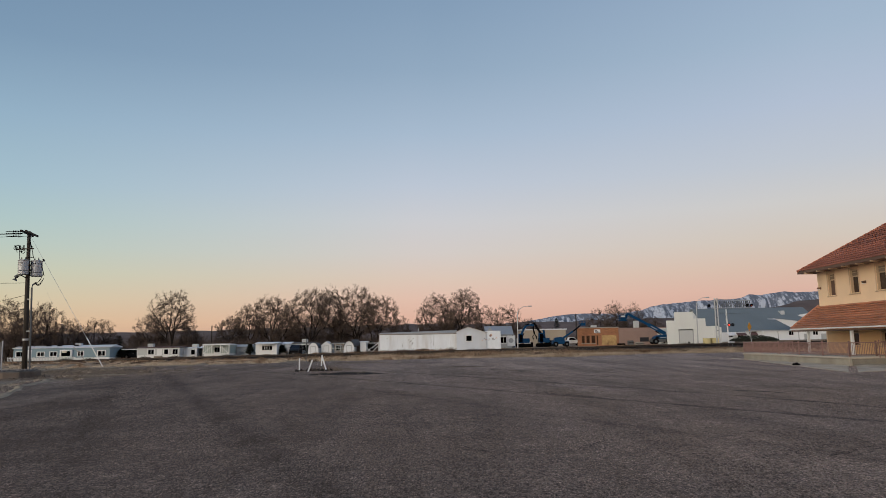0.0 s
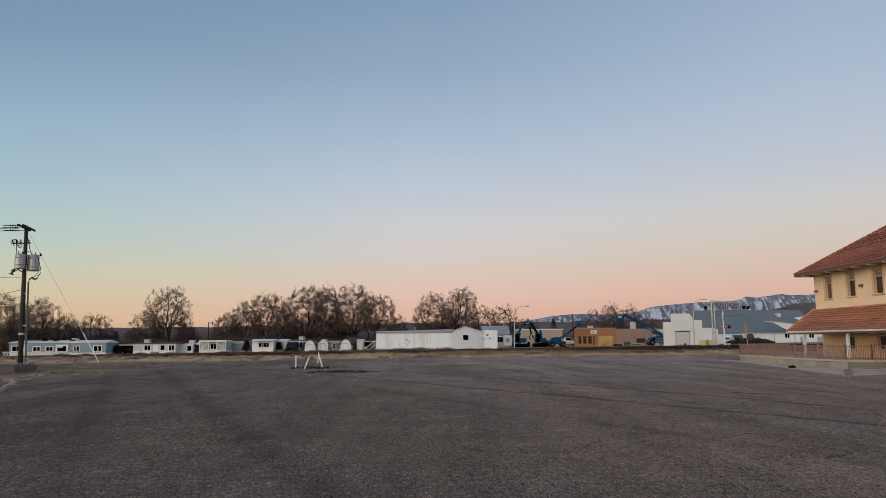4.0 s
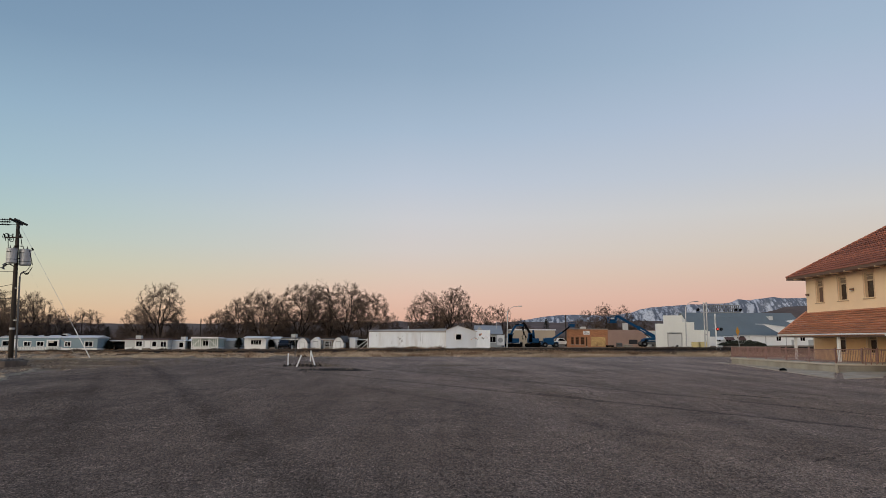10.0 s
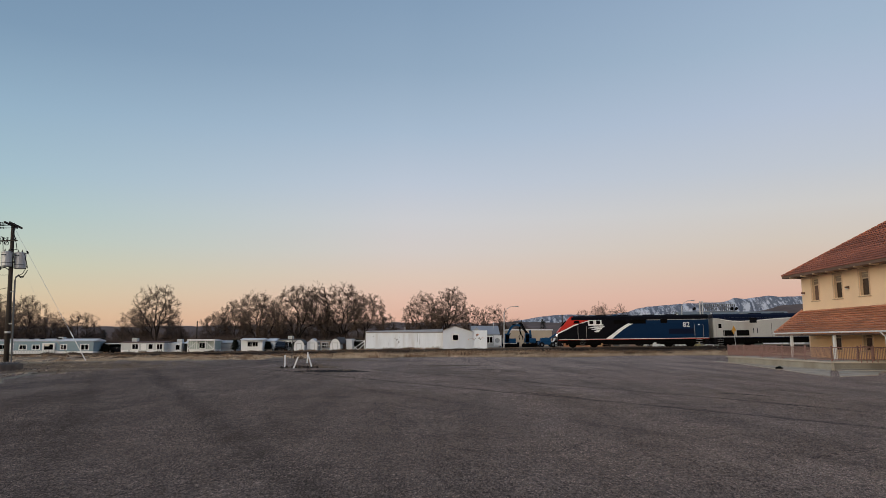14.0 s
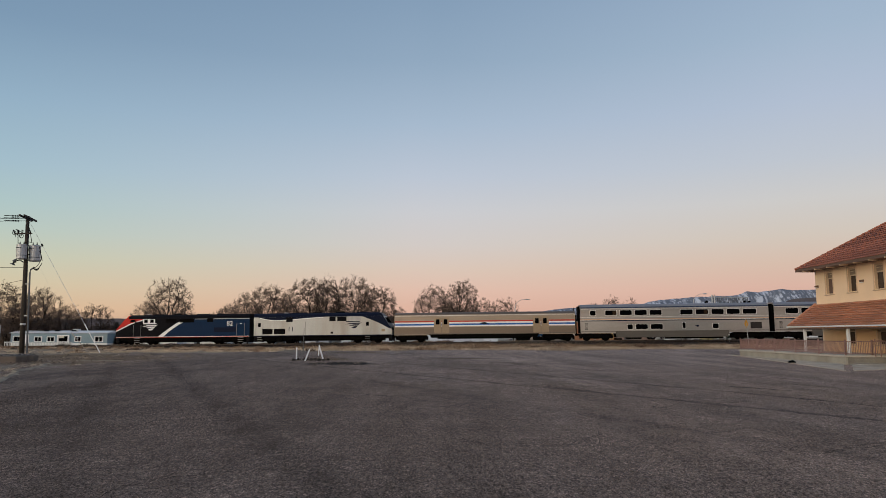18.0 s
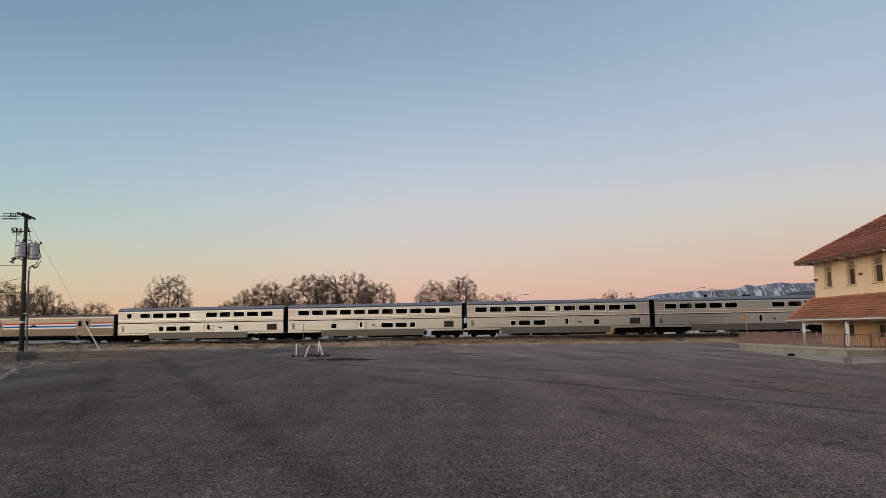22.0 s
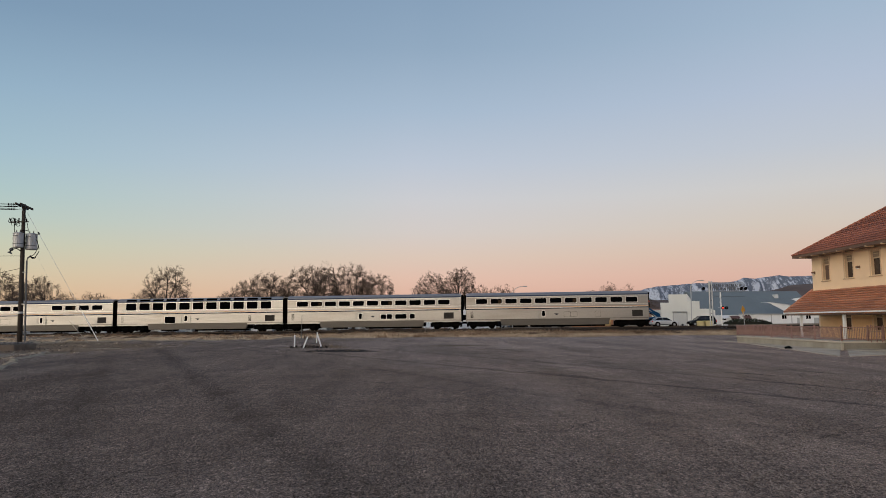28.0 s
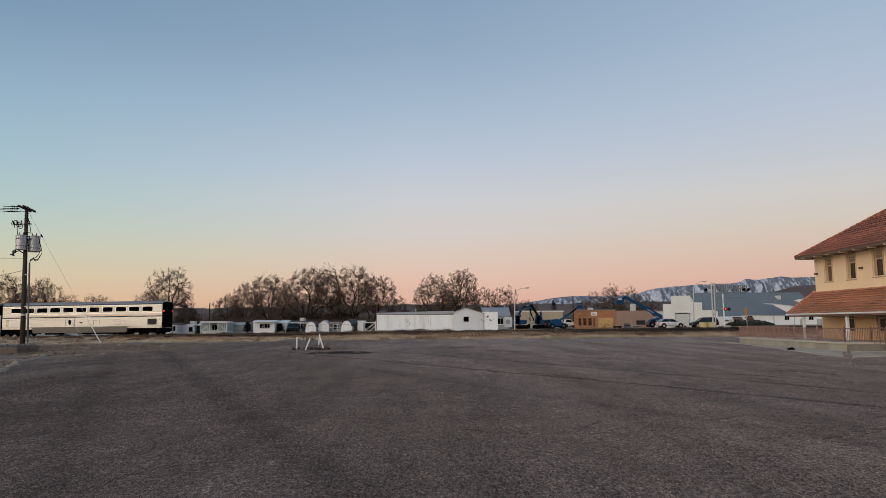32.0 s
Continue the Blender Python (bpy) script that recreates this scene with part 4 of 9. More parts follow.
def grow(rng, height, width, stems, base, dense, lean=0.0, wide=0.5):
    """A bare tree: stems fan out from a low fork, and each finer order of branches reaches from the nearest
    bough to places spread through a domed crown with an uneven edge."""
    rx, ry, cz = width / 2, width * 0.42, height * (1 - wide)
    seed = rng.uniform(0, 60)
    gen = np.random.default_rng(int(seed * 1000))
    fork = Vector((lean * 0.8, 0, base * height))

    def places(n, near, far):
        """Points spread evenly round the crown, between two shares of the way out to its edge."""
        out = []
        for i in range(n):
            c = 1 - (i + 0.5) / n * 1.62
            a = i * 2.39996 + rng.gauss(0, 0.15)
            v = Vector((math.cos(a) * (1 - c * c) ** 0.5, math.sin(a) * (1 - c * c) ** 0.5, c))
            k = 0.99 + 0.18 * noise.noise(v * 2.2 + Vector((seed, 0, 0))) + 0.10 * noise.noise(v * 5 + Vector((0, seed, 0)))
            k = min(k, 1.05) * (near + (far - near) * rng.random() ** 0.6)
            low = cz - base * height
            p = Vector((v.x * rx * k, v.y * ry * k, cz + v.z * (height * wide if c > 0 else low) * k))
            if p.z > base * height * 0.9 + 0.10 * abs(p.x):
                out.append(p)
        return out

    thick, thin = Geo(), Geo()
    spots, ways, sizes = [], [], []

    def limb(p, d, q, r0, r1, steps, geo, sides, bow):
        mid = p + d * (q - p).length * bow
        pts = []
        for i in range(steps + 1):
            t = i / steps
            w = Vector((rng.gauss(0, 1), rng.gauss(0, 1), rng.gauss(0, 1))) * (q - p).length * 0.018 if 0 < i < steps else Vector()
            pts.append(p * (1 - t) ** 2 + mid * 2 * t * (1 - t) + q * t * t + w)
        geo.tube(pts, [r0 + (r1 - r0) * i / steps for i in range(steps + 1)], sides, cap=False)
        for i in range(1, steps + 1):
            e = (pts[i] - pts[i - 1]).normalized()
            for u in (0.33, 0.66, 1.0):
                spots.append(pts[i - 1].lerp(pts[i], u))
                ways.append(e)
                sizes.append(r0 + (r1 - r0) * (i - 1 + u) / steps)

    def reach(goals, most, r1, steps, geo, sides, bow):
        at, way, size = np.array(spots), np.array(ways), np.array(sizes)
        for q in goals:
            to = np.array(q) - at
            l = np.linalg.norm(to, axis=1) + 1e-6
            ahead = (to * way).sum(axis=1) / l
            k = int(np.argmin(l * (1.6 - 0.75 * ahead) + (ahead < 0.1) * 6))
            limb(Vector(at[k]), Vector(way[k]), q, min(size[k] * 0.72, most), r1, steps, geo, sides, bow)

    r = 0.021 * height
    limb(Vector((lean, 0, -0.25)), Vector((-lean * 0.05, 0, 1)), fork, r * 1.25, r * 1.0, 2, thick, 8, 0.5)
    tops = places(stems * 3, 0.9, 0.98)
    tops = sorted([p for p in tops if p.z > cz * 0.85], key=lambda p: math.atan2(p.y, p.x))
    for i in range(stems):
        q = tops[i * len(tops) // stems]
        limb(fork - Vector((0, 0, rng.uniform(0, 0.3) * base * height)), Vector((q.x * 0.05, q.y * 0.05, 1)).normalized(), q, r * (0.9 if stems < 3 else 0.72), r * 0.14, 8, thick, 7, 0.48)
    reach(places(34, 0.7, 0.98), r * 0.42, 0.022, 5, thick, 6, 0.42)
    reach(places(int(26 + width * height * 0.9), 0.5, 1.0), r * 0.26, 0.014, 4, thick, 5, 0.3)
    reach(places(int(width * height * dense * 0.5), 0.35, 1.0), 0.022, 0.009, 2, thin, 3, 0.2)
    # two last orders of twigs, as slender cones
    n0 = len(spots) - int(len(spots) * 0.62)
    feet, way = np.array(spots)[n0:], np.array(ways)[n0:]
    out = feet - [lean * 0.3, 0, cz * 0.75]
    way = way * 0.7 + out / (np.linalg.norm(out, axis=1)[:, None] + 1e-6) * 0.75
    way /= np.linalg.norm(way, axis=1)[:, None]

    def spray(feet, way, n, spread, lo, hi):
        feet, way = np.repeat(feet, n, axis=0), np.repeat(way, n, axis=0)
        d = way + gen.normal(0, spread, way.shape) + [0, 0, 0.10]
        d /= np.linalg.norm(d, axis=1)[:, None]
        return feet, d, feet + d * gen.uniform(lo, hi, (len(d), 1))

    f1, d1, e1 = spray(feet, way, 1, 0.55, 0.35, 0.8)
    f2, _, e2 = spray((f1 + e1 * 2) / 3, d1, 4, 0.6, 0.22, 0.55)
    crown = cones("crown", np.concatenate([f1, f2]), np.concatenate([e1, e2]), np.concatenate([np.full(len(f1), 0.02), np.full(len(f2), 0.017)]), TWIG)
    return mesh_of(thick, "trunk", BARK, smooth=True), mesh_of(thin, "branches", TWIG, smooth=True), crown


def tree(x, y, height, width, seed, label, stems=1, base=0.1, dense=8.0, lean=0.0):
    rng = random.Random(seed)
    t = thing("tree", pose(x, y, lie(x, y) - 0.05), label, "tree", "bare trees behind the track")
    a, b, c = grow(rng, height, width, stems, base, dense, lean, 0.46 if label is TALL else 0.56)
    part("trunk", a, None, t)
    tagged(part("branches", b, None, t), kind="stuff")
    part("crown", c, None, t, "bare brown twigs")
    return t


TALL = "tall bare cottonwood with a wide vase-shaped crown"
DENSE = "bare deciduous tree with a dense twiggy crown"
LOW = "low bushy bare tree behind the homes"


def build_trees():
    for seed, (x, y, h, w, lab, stems, base, dense, lean) in enumerate((
            (-76.1, 124, 11.4, 7.5, DENSE, 3, 0.08, 8, 0), (-82.5, 126, 11.5, 8.0, DENSE, 3, 0.08, 8, 0), (-68.9, 122, 10.2, 7.0, DENSE, 3, 0.08, 6, -1.5), (-74.0, 128, 10.0, 8.0, DENSE, 3, 0.06, 8, 0),
            (-72.5, 121, 7.2, 7.5, LOW, 4, 0.05, 8, 0), (-66.6, 125, 6.4, 7.0, LOW, 4, 0.05, 8, 0), (-70.5, 134, 7.5, 6.0, LOW, 3, 0.1, 8, 0), (-65.4, 134, 7.6, 7.6, DENSE, 3, 0.12, 8, 0),
            (-52.3, 136, 12.8, 9.2, TALL, 4, 0.13, 6, 0), (-57.0, 138, 8.5, 7.4, DENSE, 2, 0.15, 6, 1.5), (-50.7, 142, 6.0, 4.6, LOW, 3, 0.05, 8, 0),
            (-44.9, 150, 8.2, 7.2, LOW, 4, 0.04, 10, 0), (-41.6, 152, 10.8, 8.0, DENSE, 4, 0.05, 10, 0), (-36.5, 150, 12.5, 9.2, DENSE, 4, 0.06, 10, 0), (-32.6, 146, 9.6, 6.4, DENSE, 3, 0.06, 8, -2.0),
            (-27.7, 147, 13.3, 10.6, TALL, 4, 0.12, 8, 0.3), (-24.4, 150, 13.7, 7.0, TALL, 2, 0.2, 8, 3.0), (-22.1, 155, 8.4, 7.5, LOW, 4, 0.05, 9, 0),
            (-18.2, 149, 14.0, 10.8, DENSE, 4, 0.08, 10, 0), (-13.2, 146, 11.4, 8.4, TALL, 3, 0.1, 8, -1.2), (-10.4, 170, 7.6, 5.4, LOW, 3, 0.05, 8, 0), (-30.5, 158, 8.0, 8.0, LOW, 4, 0.05, 9, 0),
            (-1.7, 150, 11.8, 8.9, DENSE, 3, 0.08, 9, 1.0), (4.2, 147, 12.8, 7.2, TALL, 2, 0.2, 8, -1.6), (1.9, 156, 8.6, 8.5, LOW, 4, 0.05, 10, 0),
            (11.5, 190, 10.9, 8.0, DENSE, 3, 0.1, 6, 0), (17.0, 190, 11.1, 8.0, DENSE, 3, 0.1, 6, 0), (23.5, 195, 7.2, 8.0, LOW, 4, 0.05, 6, 0),
            (43.2, 200, 9.8, 7.0, DENSE, 3, 0.08, 5, 0), (47.2, 196, 11.2, 6.6, TALL, 2, 0.1, 6, 0), (53.3, 200, 10.8, 8.0, DENSE, 3, 0.08, 6, 0), (60.0, 204, 7.4, 8.0, LOW, 4, 0.05, 6, 0))):
        tree(x, y, h, w, seed + 3, lab, stems, base, dense, lean)
    # low scrub that fills in under the crowns, far off
    rng = random.Random(77)
    g = Geo()
    for i in range(2100):
        x, y = rng.uniform(-110, 120), rng.uniform(162, 200)
        h = rng.uniform(2.0, 4.4) * (0.85 + 0.6 * noise.noise((x * 0.05, 3, 0))) * (1.35 if x < -6 else 1.0)
        z = lie(x, y)
        for k in range(7):
            a, t = rng.uniform(0, 6.28), rng.uniform(0.1, 0.7)
            tip = (x + math.cos(a) * h * t, y + math.sin(a) * h * t, z + h * rng.uniform(0.6, 1))
            g.tube([(x, y, z), ((x + tip[0]) / 2 + rng.gauss(0, 0.2), (y + tip[1]) / 2, z + h * 0.55), tip], [0.06, 0.04, 0.018], 3, cap=False)
    for i in range(1500):
        x, y = rng.uniform(-80, 6), rng.uniform(128, 136)
        h = rng.uniform(1.6, 3.0) * (0.9 + 0.7 * noise.noise((x * 0.12, 8, 0)))
        z = lie(x, y)
        for k in range(7):
            a, t = rng.uniform(0, 6.28), rng.uniform(0.1, 0.6)
            tip = (x + math.cos(a) * h * t, y + math.sin(a) * h * t, z + h * rng.uniform(0.6, 1))
            g.tube([(x, y, z), ((x + tip[0]) / 2 + rng.gauss(0, 0.15), (y + tip[1]) / 2, z + h * 0.55), tip], [0.05, 0.035, 0.012], 3, cap=False)
    ob = new("scrub_wood", mesh_of(g, "scrub_wood", TWIG, smooth=True))
    tagged(ob, "brown leafless scrub and low trees far behind", "scrub", kind="stuff")


NEEDLE = surface("dark_evergreen", (0.022, 0.030, 0.020), 0.9, 0.0, 0.3, 2, 20, 0.1)


def evergreen(x, y, h, w, seed, label):
    rng = random.Random(seed)
    t = thing("evergreen_tree", pose(x, y, lie(x, y)), label, "tree", "evergreens")
    part("trunk", Geo().tube([(0, 0, 0), (0.05, 0, h * 0.5), (0, 0, h * 0.96)], [0.16, 0.1, 0.02], 6), BARK, t)
    g = Geo()
    for i in range(900):
        u = rng.random() ** 0.8
        r = w / 2 * (1 - u) ** 0.75 * rng.uniform(0.35, 1.1)
        a = rng.uniform(0, 6.28)
        p = Vector((math.cos(a) * r, math.sin(a) * r, 0.25 + u * (h - 0.3)))
        d = Vector((math.cos(a), math.sin(a), rng.uniform(-0.2, 0.7))).normalized() * rng.uniform(0.25, 0.55)
        s = d.cross(Vector((0, 0, 1))).normalized() * 0.13
        g.add([tuple(p - s), tuple(p + s), tuple(p + d)], [(0, 1, 2)])
    part("crown", g, NEEDLE, t, "dark green needles", smooth=True)


build_trees()
for a in ((-64, 140, 4.2, 4.0, 1), (-61, 142, 3.6, 3.4, 2), (28.5, 180, 6.6, 3.4, 3), (61.5, 170, 5.0, 3.0, 5)):
    evergreen(*a, "dark rounded juniper among bare trees")

# ---- distance ----
HILL = surface("brown_foothill", (0.135, 0.104, 0.095), 1.0, 0.0, 0.25, 0.006, 0.05, 0.0, spec=0.06)


def mountain_material():
    m = bpy.data.materials.new("hazed_snowy_mountain")
    m.use_nodes = True
    nd, ln = m.node_tree.nodes, m.node_tree.links
    p = nd["Principled BSDF"]
    p.inputs["Roughness"].default_value = 1.0
    p.inputs["Specular IOR Level"].default_value = 0.1
    tc = nd.new("ShaderNodeTexCoord")
    geo = nd.new("ShaderNodeNewGeometry")
    sn = nd.new("ShaderNodeSeparateXYZ")
    ln.new(geo.outputs["Normal"], sn.inputs[0])
    slopes = []
    for turn, scale in ((40, 0.06), (-36, 0.11)):
        mp = nd.new("ShaderNodeMapping")
        mp.inputs["Rotation"].default_value = (0, 0, radians(turn))
        mp.inputs["Scale"].default_value = (1.0, 0.55, 0.6)
        n = nd.new("ShaderNodeTexNoise")
        n.inputs["Scale"].default_value, n.inputs["Detail"].default_value, n.inputs["Roughness"].default_value = scale, 8, 0.68
        ln.new(tc.outputs["Object"], mp.inputs[0])
        ln.new(mp.outputs[0], n.inputs[0])
        slopes.append(n.outputs[0])

    def ma(op, a, b):
        k = nd.new("ShaderNodeMath")
        k.operation = op
        for i, v in enumerate((a, b)):
            if isinstance(v, (int, float)):
                k.inputs[i].default_value = v
            else:
                ln.new(v, k.inputs[i])
        return k.outputs[0]
    v = ma("ADD", slopes[0], slopes[1])
    v = ma("ADD", v, ma("MULTIPLY", sn.outputs["X"], -0.42))
    r = nd.new("ShaderNodeMapRange")
    r.inputs["From Min"].default_value, r.inputs["From Max"].default_value = 0.99, 1.22
    ln.new(v, r.inputs["Value"])
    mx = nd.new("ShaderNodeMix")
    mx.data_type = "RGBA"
    # rock and snow are tinted blue: distance haze put into the base colours
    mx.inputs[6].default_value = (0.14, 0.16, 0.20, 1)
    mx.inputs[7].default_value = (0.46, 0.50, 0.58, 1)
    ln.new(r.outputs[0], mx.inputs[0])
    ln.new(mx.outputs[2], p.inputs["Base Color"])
    return m


def ridge_height(x, knots):
    for (xa, a), (xb, b) in zip(knots, knots[1:]):
        if x <= xb:
            return a + (b - a) * (x - xa) / (xb - xa)
    return knots[-1][1]


def build_hills():
    knots = ((-500, 40), (250, 60), (330, 80), (394, 91), (442, 100), (514, 109), (586, 113), (690, 110), (753, 112), (837, 122), (874, 138), (946, 147), (1091, 160), (1211, 161), (1259, 168),
             (1297, 183), (1350, 179), (1417, 189), (1450, 193), (1490, 188), (1590, 190), (1800, 205), (2600, 240), (4200, 220))

    def h(x, y):
        u = (y - 2500) / 500
        at = x * 3000 / max(y, 1)
        top = ridge_height(at, knots) * y / 3000
        f = min(max(u, 0.0), 1.0) ** 0.8 if u < 1 else 1 - 0.3 * (u - 1)
        warp = 40 * noise.noise((x * 0.01, y * 0.01, 6))
        slant = at + warp * 0.6 + (y - 2750) * 0.4 * noise.noise((at * 0.004, 0.5, 3))
        g1 = 1 - abs(noise.noise(((slant + 0.42 * (y - 2750)) * 0.018, y * 0.002, 0.5)))
        g2 = 1 - abs(noise.noise(((slant - 0.40 * (y - 2750)) * 0.038, y * 0.006, 2.5)))
        g3 = 1 - abs(noise.noise(((slant + 0.5 * (y - 2750)) * 0.10, y * 0.02, 7.5)))
        cut = (0.5 * (1 - g1) * 2.0 + 0.45 * (1 - g2) + 0.3 * (1 - g3)) * (1 - smooth_step(0.80, 1.0, u))
        edge = 2.2 * noise.noise((at * 0.02, 0, 9)) + 1.5 * noise.noise((at * 0.06, 0, 4)) + 0.8 * noise.noise((at * 0.17, 0, 2))
        return max(-5.0, top * f * (1 - min(cut, 0.75)) + edge * f)
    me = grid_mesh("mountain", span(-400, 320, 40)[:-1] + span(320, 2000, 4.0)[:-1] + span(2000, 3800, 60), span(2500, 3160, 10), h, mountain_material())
    tagged(new("mountain", me), "long snow-streaked mountain ridge, tinted blue-grey for distance haze", "mountain", kind="structure")
    k2 = ((-1500, 26), (-900, 25), (-466, 24), (-300, 25), (-150, 28), (-60, 30), (20, 29), (60, 28), (120, 30), (220, 31), (330, 32), (390, 33), (430, 38), (470, 49), (520, 56), (580, 60), (700, 62), (1300, 64))

    def h2(x, y):
        u = (y - 800) / 200
        f = smooth_step(0, 1, u) if u < 1 else 1 - 0.4 * (u - 1)
        return ridge_height(x * 1000 / max(y, 1), k2) * y / 1000 * f * (1 - 0.25 * abs(noise.noise((x * 0.02, y * 0.01, 3)))) + 1.0 * noise.noise((x * 0.05, 1, 4)) + 0.5 * noise.noise((x * 0.2, 1, 4)) - 1
    me = grid_mesh("foothills", span(-1700, 1500, 8), span(800, 1150, 20), h2, HILL)
    tagged(new("foothills", me), "low brown foothills at the edge of town", "hill", kind="structure")


build_hills()

# ---- dry grass on the bank ----
def chip_material(name, base, low, high, tone_x=False):
    """Many small loose pieces in one mesh, each with its own brightness."""
    m = bpy.data.materials.new(name)
    m.use_nodes = True
    nd, ln = m.node_tree.nodes, m.node_tree.links
    p = nd["Principled BSDF"]
    p.inputs["Roughness"].default_value, p.inputs["Specular IOR Level"].default_value = 0.95, 0.05
    g = nd.new("ShaderNodeNewGeometry")
    r = nd.new("ShaderNodeMapRange")
    r.inputs["To Min"].default_value, r.inputs["To Max"].default_value = low, high
    ln.new(g.outputs["Random Per Island"], r.inputs["Value"])
    tc = nd.new("ShaderNodeTexCoord")
    n = nd.new("ShaderNodeTexNoise")
    n.inputs["Scale"].default_value, n.inputs["Detail"].default_value = 0.35, 6
    ln.new(tc.outputs["Object"], n.inputs[0])
    k = nd.new("ShaderNodeMapRange")
    k.inputs["From Min"].default_value, k.inputs["From Max"].default_value = 0.35, 0.65
    k.inputs["To Min"].default_value, k.inputs["To Max"].default_value = 0.78, 1.2
    ln.new(n.outputs[0], k.inputs["Value"])
    t = nd.new("ShaderNodeMath")
    t.operation = "MULTIPLY"
    ln.new(r.outputs[0], t.inputs[0])
    ln.new(k.outputs[0], t.inputs[1])
    sc = nd.new("ShaderNodeVectorMath")
    sc.operation = "SCALE"
    sc.inputs[0].default_value = base
    v = t.outputs[0]
    # the asphalt's brightness ramp along X again, and its darker paving lanes
    if tone_x:
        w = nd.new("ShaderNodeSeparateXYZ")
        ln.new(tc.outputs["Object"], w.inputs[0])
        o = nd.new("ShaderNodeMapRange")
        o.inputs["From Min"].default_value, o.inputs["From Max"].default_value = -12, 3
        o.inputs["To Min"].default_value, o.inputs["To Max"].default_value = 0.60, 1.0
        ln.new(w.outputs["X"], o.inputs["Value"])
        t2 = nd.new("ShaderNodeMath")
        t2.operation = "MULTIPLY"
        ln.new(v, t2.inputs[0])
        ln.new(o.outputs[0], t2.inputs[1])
        t3 = nd.new("ShaderNodeMath")
        t3.operation = "MULTIPLY"
        ln.new(t2.outputs[0], t3.inputs[0])
        ln.new(lane_wear(nd, ln, tc.outputs["Object"]), t3.inputs[1])
        v = t3.outputs[0]
    ln.new(v, sc.inputs["Scale"])
    ln.new(sc.outputs[0], p.inputs["Base Color"])
    return m


STRAW = chip_material("straw_grass", (0.46, 0.365, 0.27), 0.45, 1.45)
DEAD = chip_material("short_dead_grass", (0.185, 0.143, 0.105), 0.45, 1.4)
RUSSET = chip_material("russet_weed", (0.23, 0.155, 0.105), 0.3, 1.6)
DARK_WEED = chip_material("dark_dead_brush", (0.075, 0.053, 0.042), 0.3, 1.7)


def build_grass():
    """Clumps of blades; straw towards the lot, russet and dark brush towards the track."""
    rng = random.Random(5)
    for name, mat, count, hlo, hhi, kind, lab in (
            ("dry_grass", STRAW, 8600, 0.18, 0.52, 0, "straw-coloured dry grass in tufts along the track"),
            ("weeds", RUSSET, 3600, 0.30, 0.80, 1, "russet dry weeds in clumps along the track"),
            ("brush", DARK_WEED, 1700, 0.30, 0.80, 2, "dark dead brush scattered along the track and the homes")):
        v, f = [], []
        made = 0
        while made < count:
            x = rng.uniform(-95, 62) if rng.random() < 0.6 else rng.uniform(-8, 62)
            far = track_y(x) - 3.4
            near = lot_edge(x) - 0.3
            if x < -30:
                near = max(near, 54)
            u = rng.random()
            if kind and u < (0.22 if kind == 1 else 0.45):
                y = track_y(x) + rng.uniform(4.5, 12.5)
            elif kind:
                y = far - min(far - near - 1.5, abs(rng.gauss(0, 12.0)))
            else:
                y = near + (far - near) * rng.random() ** 1.1
            if x > -2 and y > track_y(x) and rng.random() < 0.8:
                continue
            if kind == 0 and x < -14 and rng.random() < 0.5:
                continue
            dens = noise.noise((x * 0.13, y * 0.2, kind * 40)) + 0.6 * noise.noise((x * 0.45, y * 0.5, 2 + kind * 40))
            if dens < (-0.12, 0.05, 0.12)[kind] - (0.2 if y - near < 4 and not kind else 0):
                continue
            made += 1
            z = lie(x, y)
            h = rng.uniform(hlo, hhi) * (0.7 + 0.6 * max(0.0, dens))
            if abs(y - track_y(x)) < 7:
                h *= 0.62 if kind else 0.45
            if x < -12:
                h *= 0.42 + 0.2 * smooth_step(-40, -26, x) + 0.36 * smooth_step(-26, -12, x)
            h *= 1.0 + (0.1 if kind else 0.35) * smooth_step(-16, -2, x)
            if kind and x > 2:
                h *= 0.5 if y > track_y(x) else 1.0 + 0.1 * smooth_step(2, 14, x)
            wide = rng.uniform(0.3, 0.75) if kind else rng.uniform(0.15, 0.5)
            if x < -12 and kind:
                wide *= 0.7
            top = h
            for k in range(42 if kind else 22):
                a = rng.uniform(0, 6.28)
                b = wide * rng.random() ** 0.6
                h = top * (1.0 - 0.55 * (b / wide) ** 2)
                w = rng.uniform(0.012, 0.036)
                bx, by = x + math.cos(a) * b, y + math.sin(a) * b
                t = rng.uniform(0.1, 1.1) * h
                c = a + rng.gauss(0, 0.9)
                n = len(v)
                v += [(bx - w, by, z - 0.03), (bx + w, by, z - 0.03), (bx + math.cos(c) * t, by + math.sin(c) * t, z + h * rng.uniform(0.35, 1.0))]
                f.append((n, n + 1, n + 2))
        me = bpy.data.meshes.new(name)
        me.from_pydata(v, [], f)
        me.materials.append(mat)
        me.update()
        tagged(new(name, me), lab, "grass", kind="stuff")


build_grass()


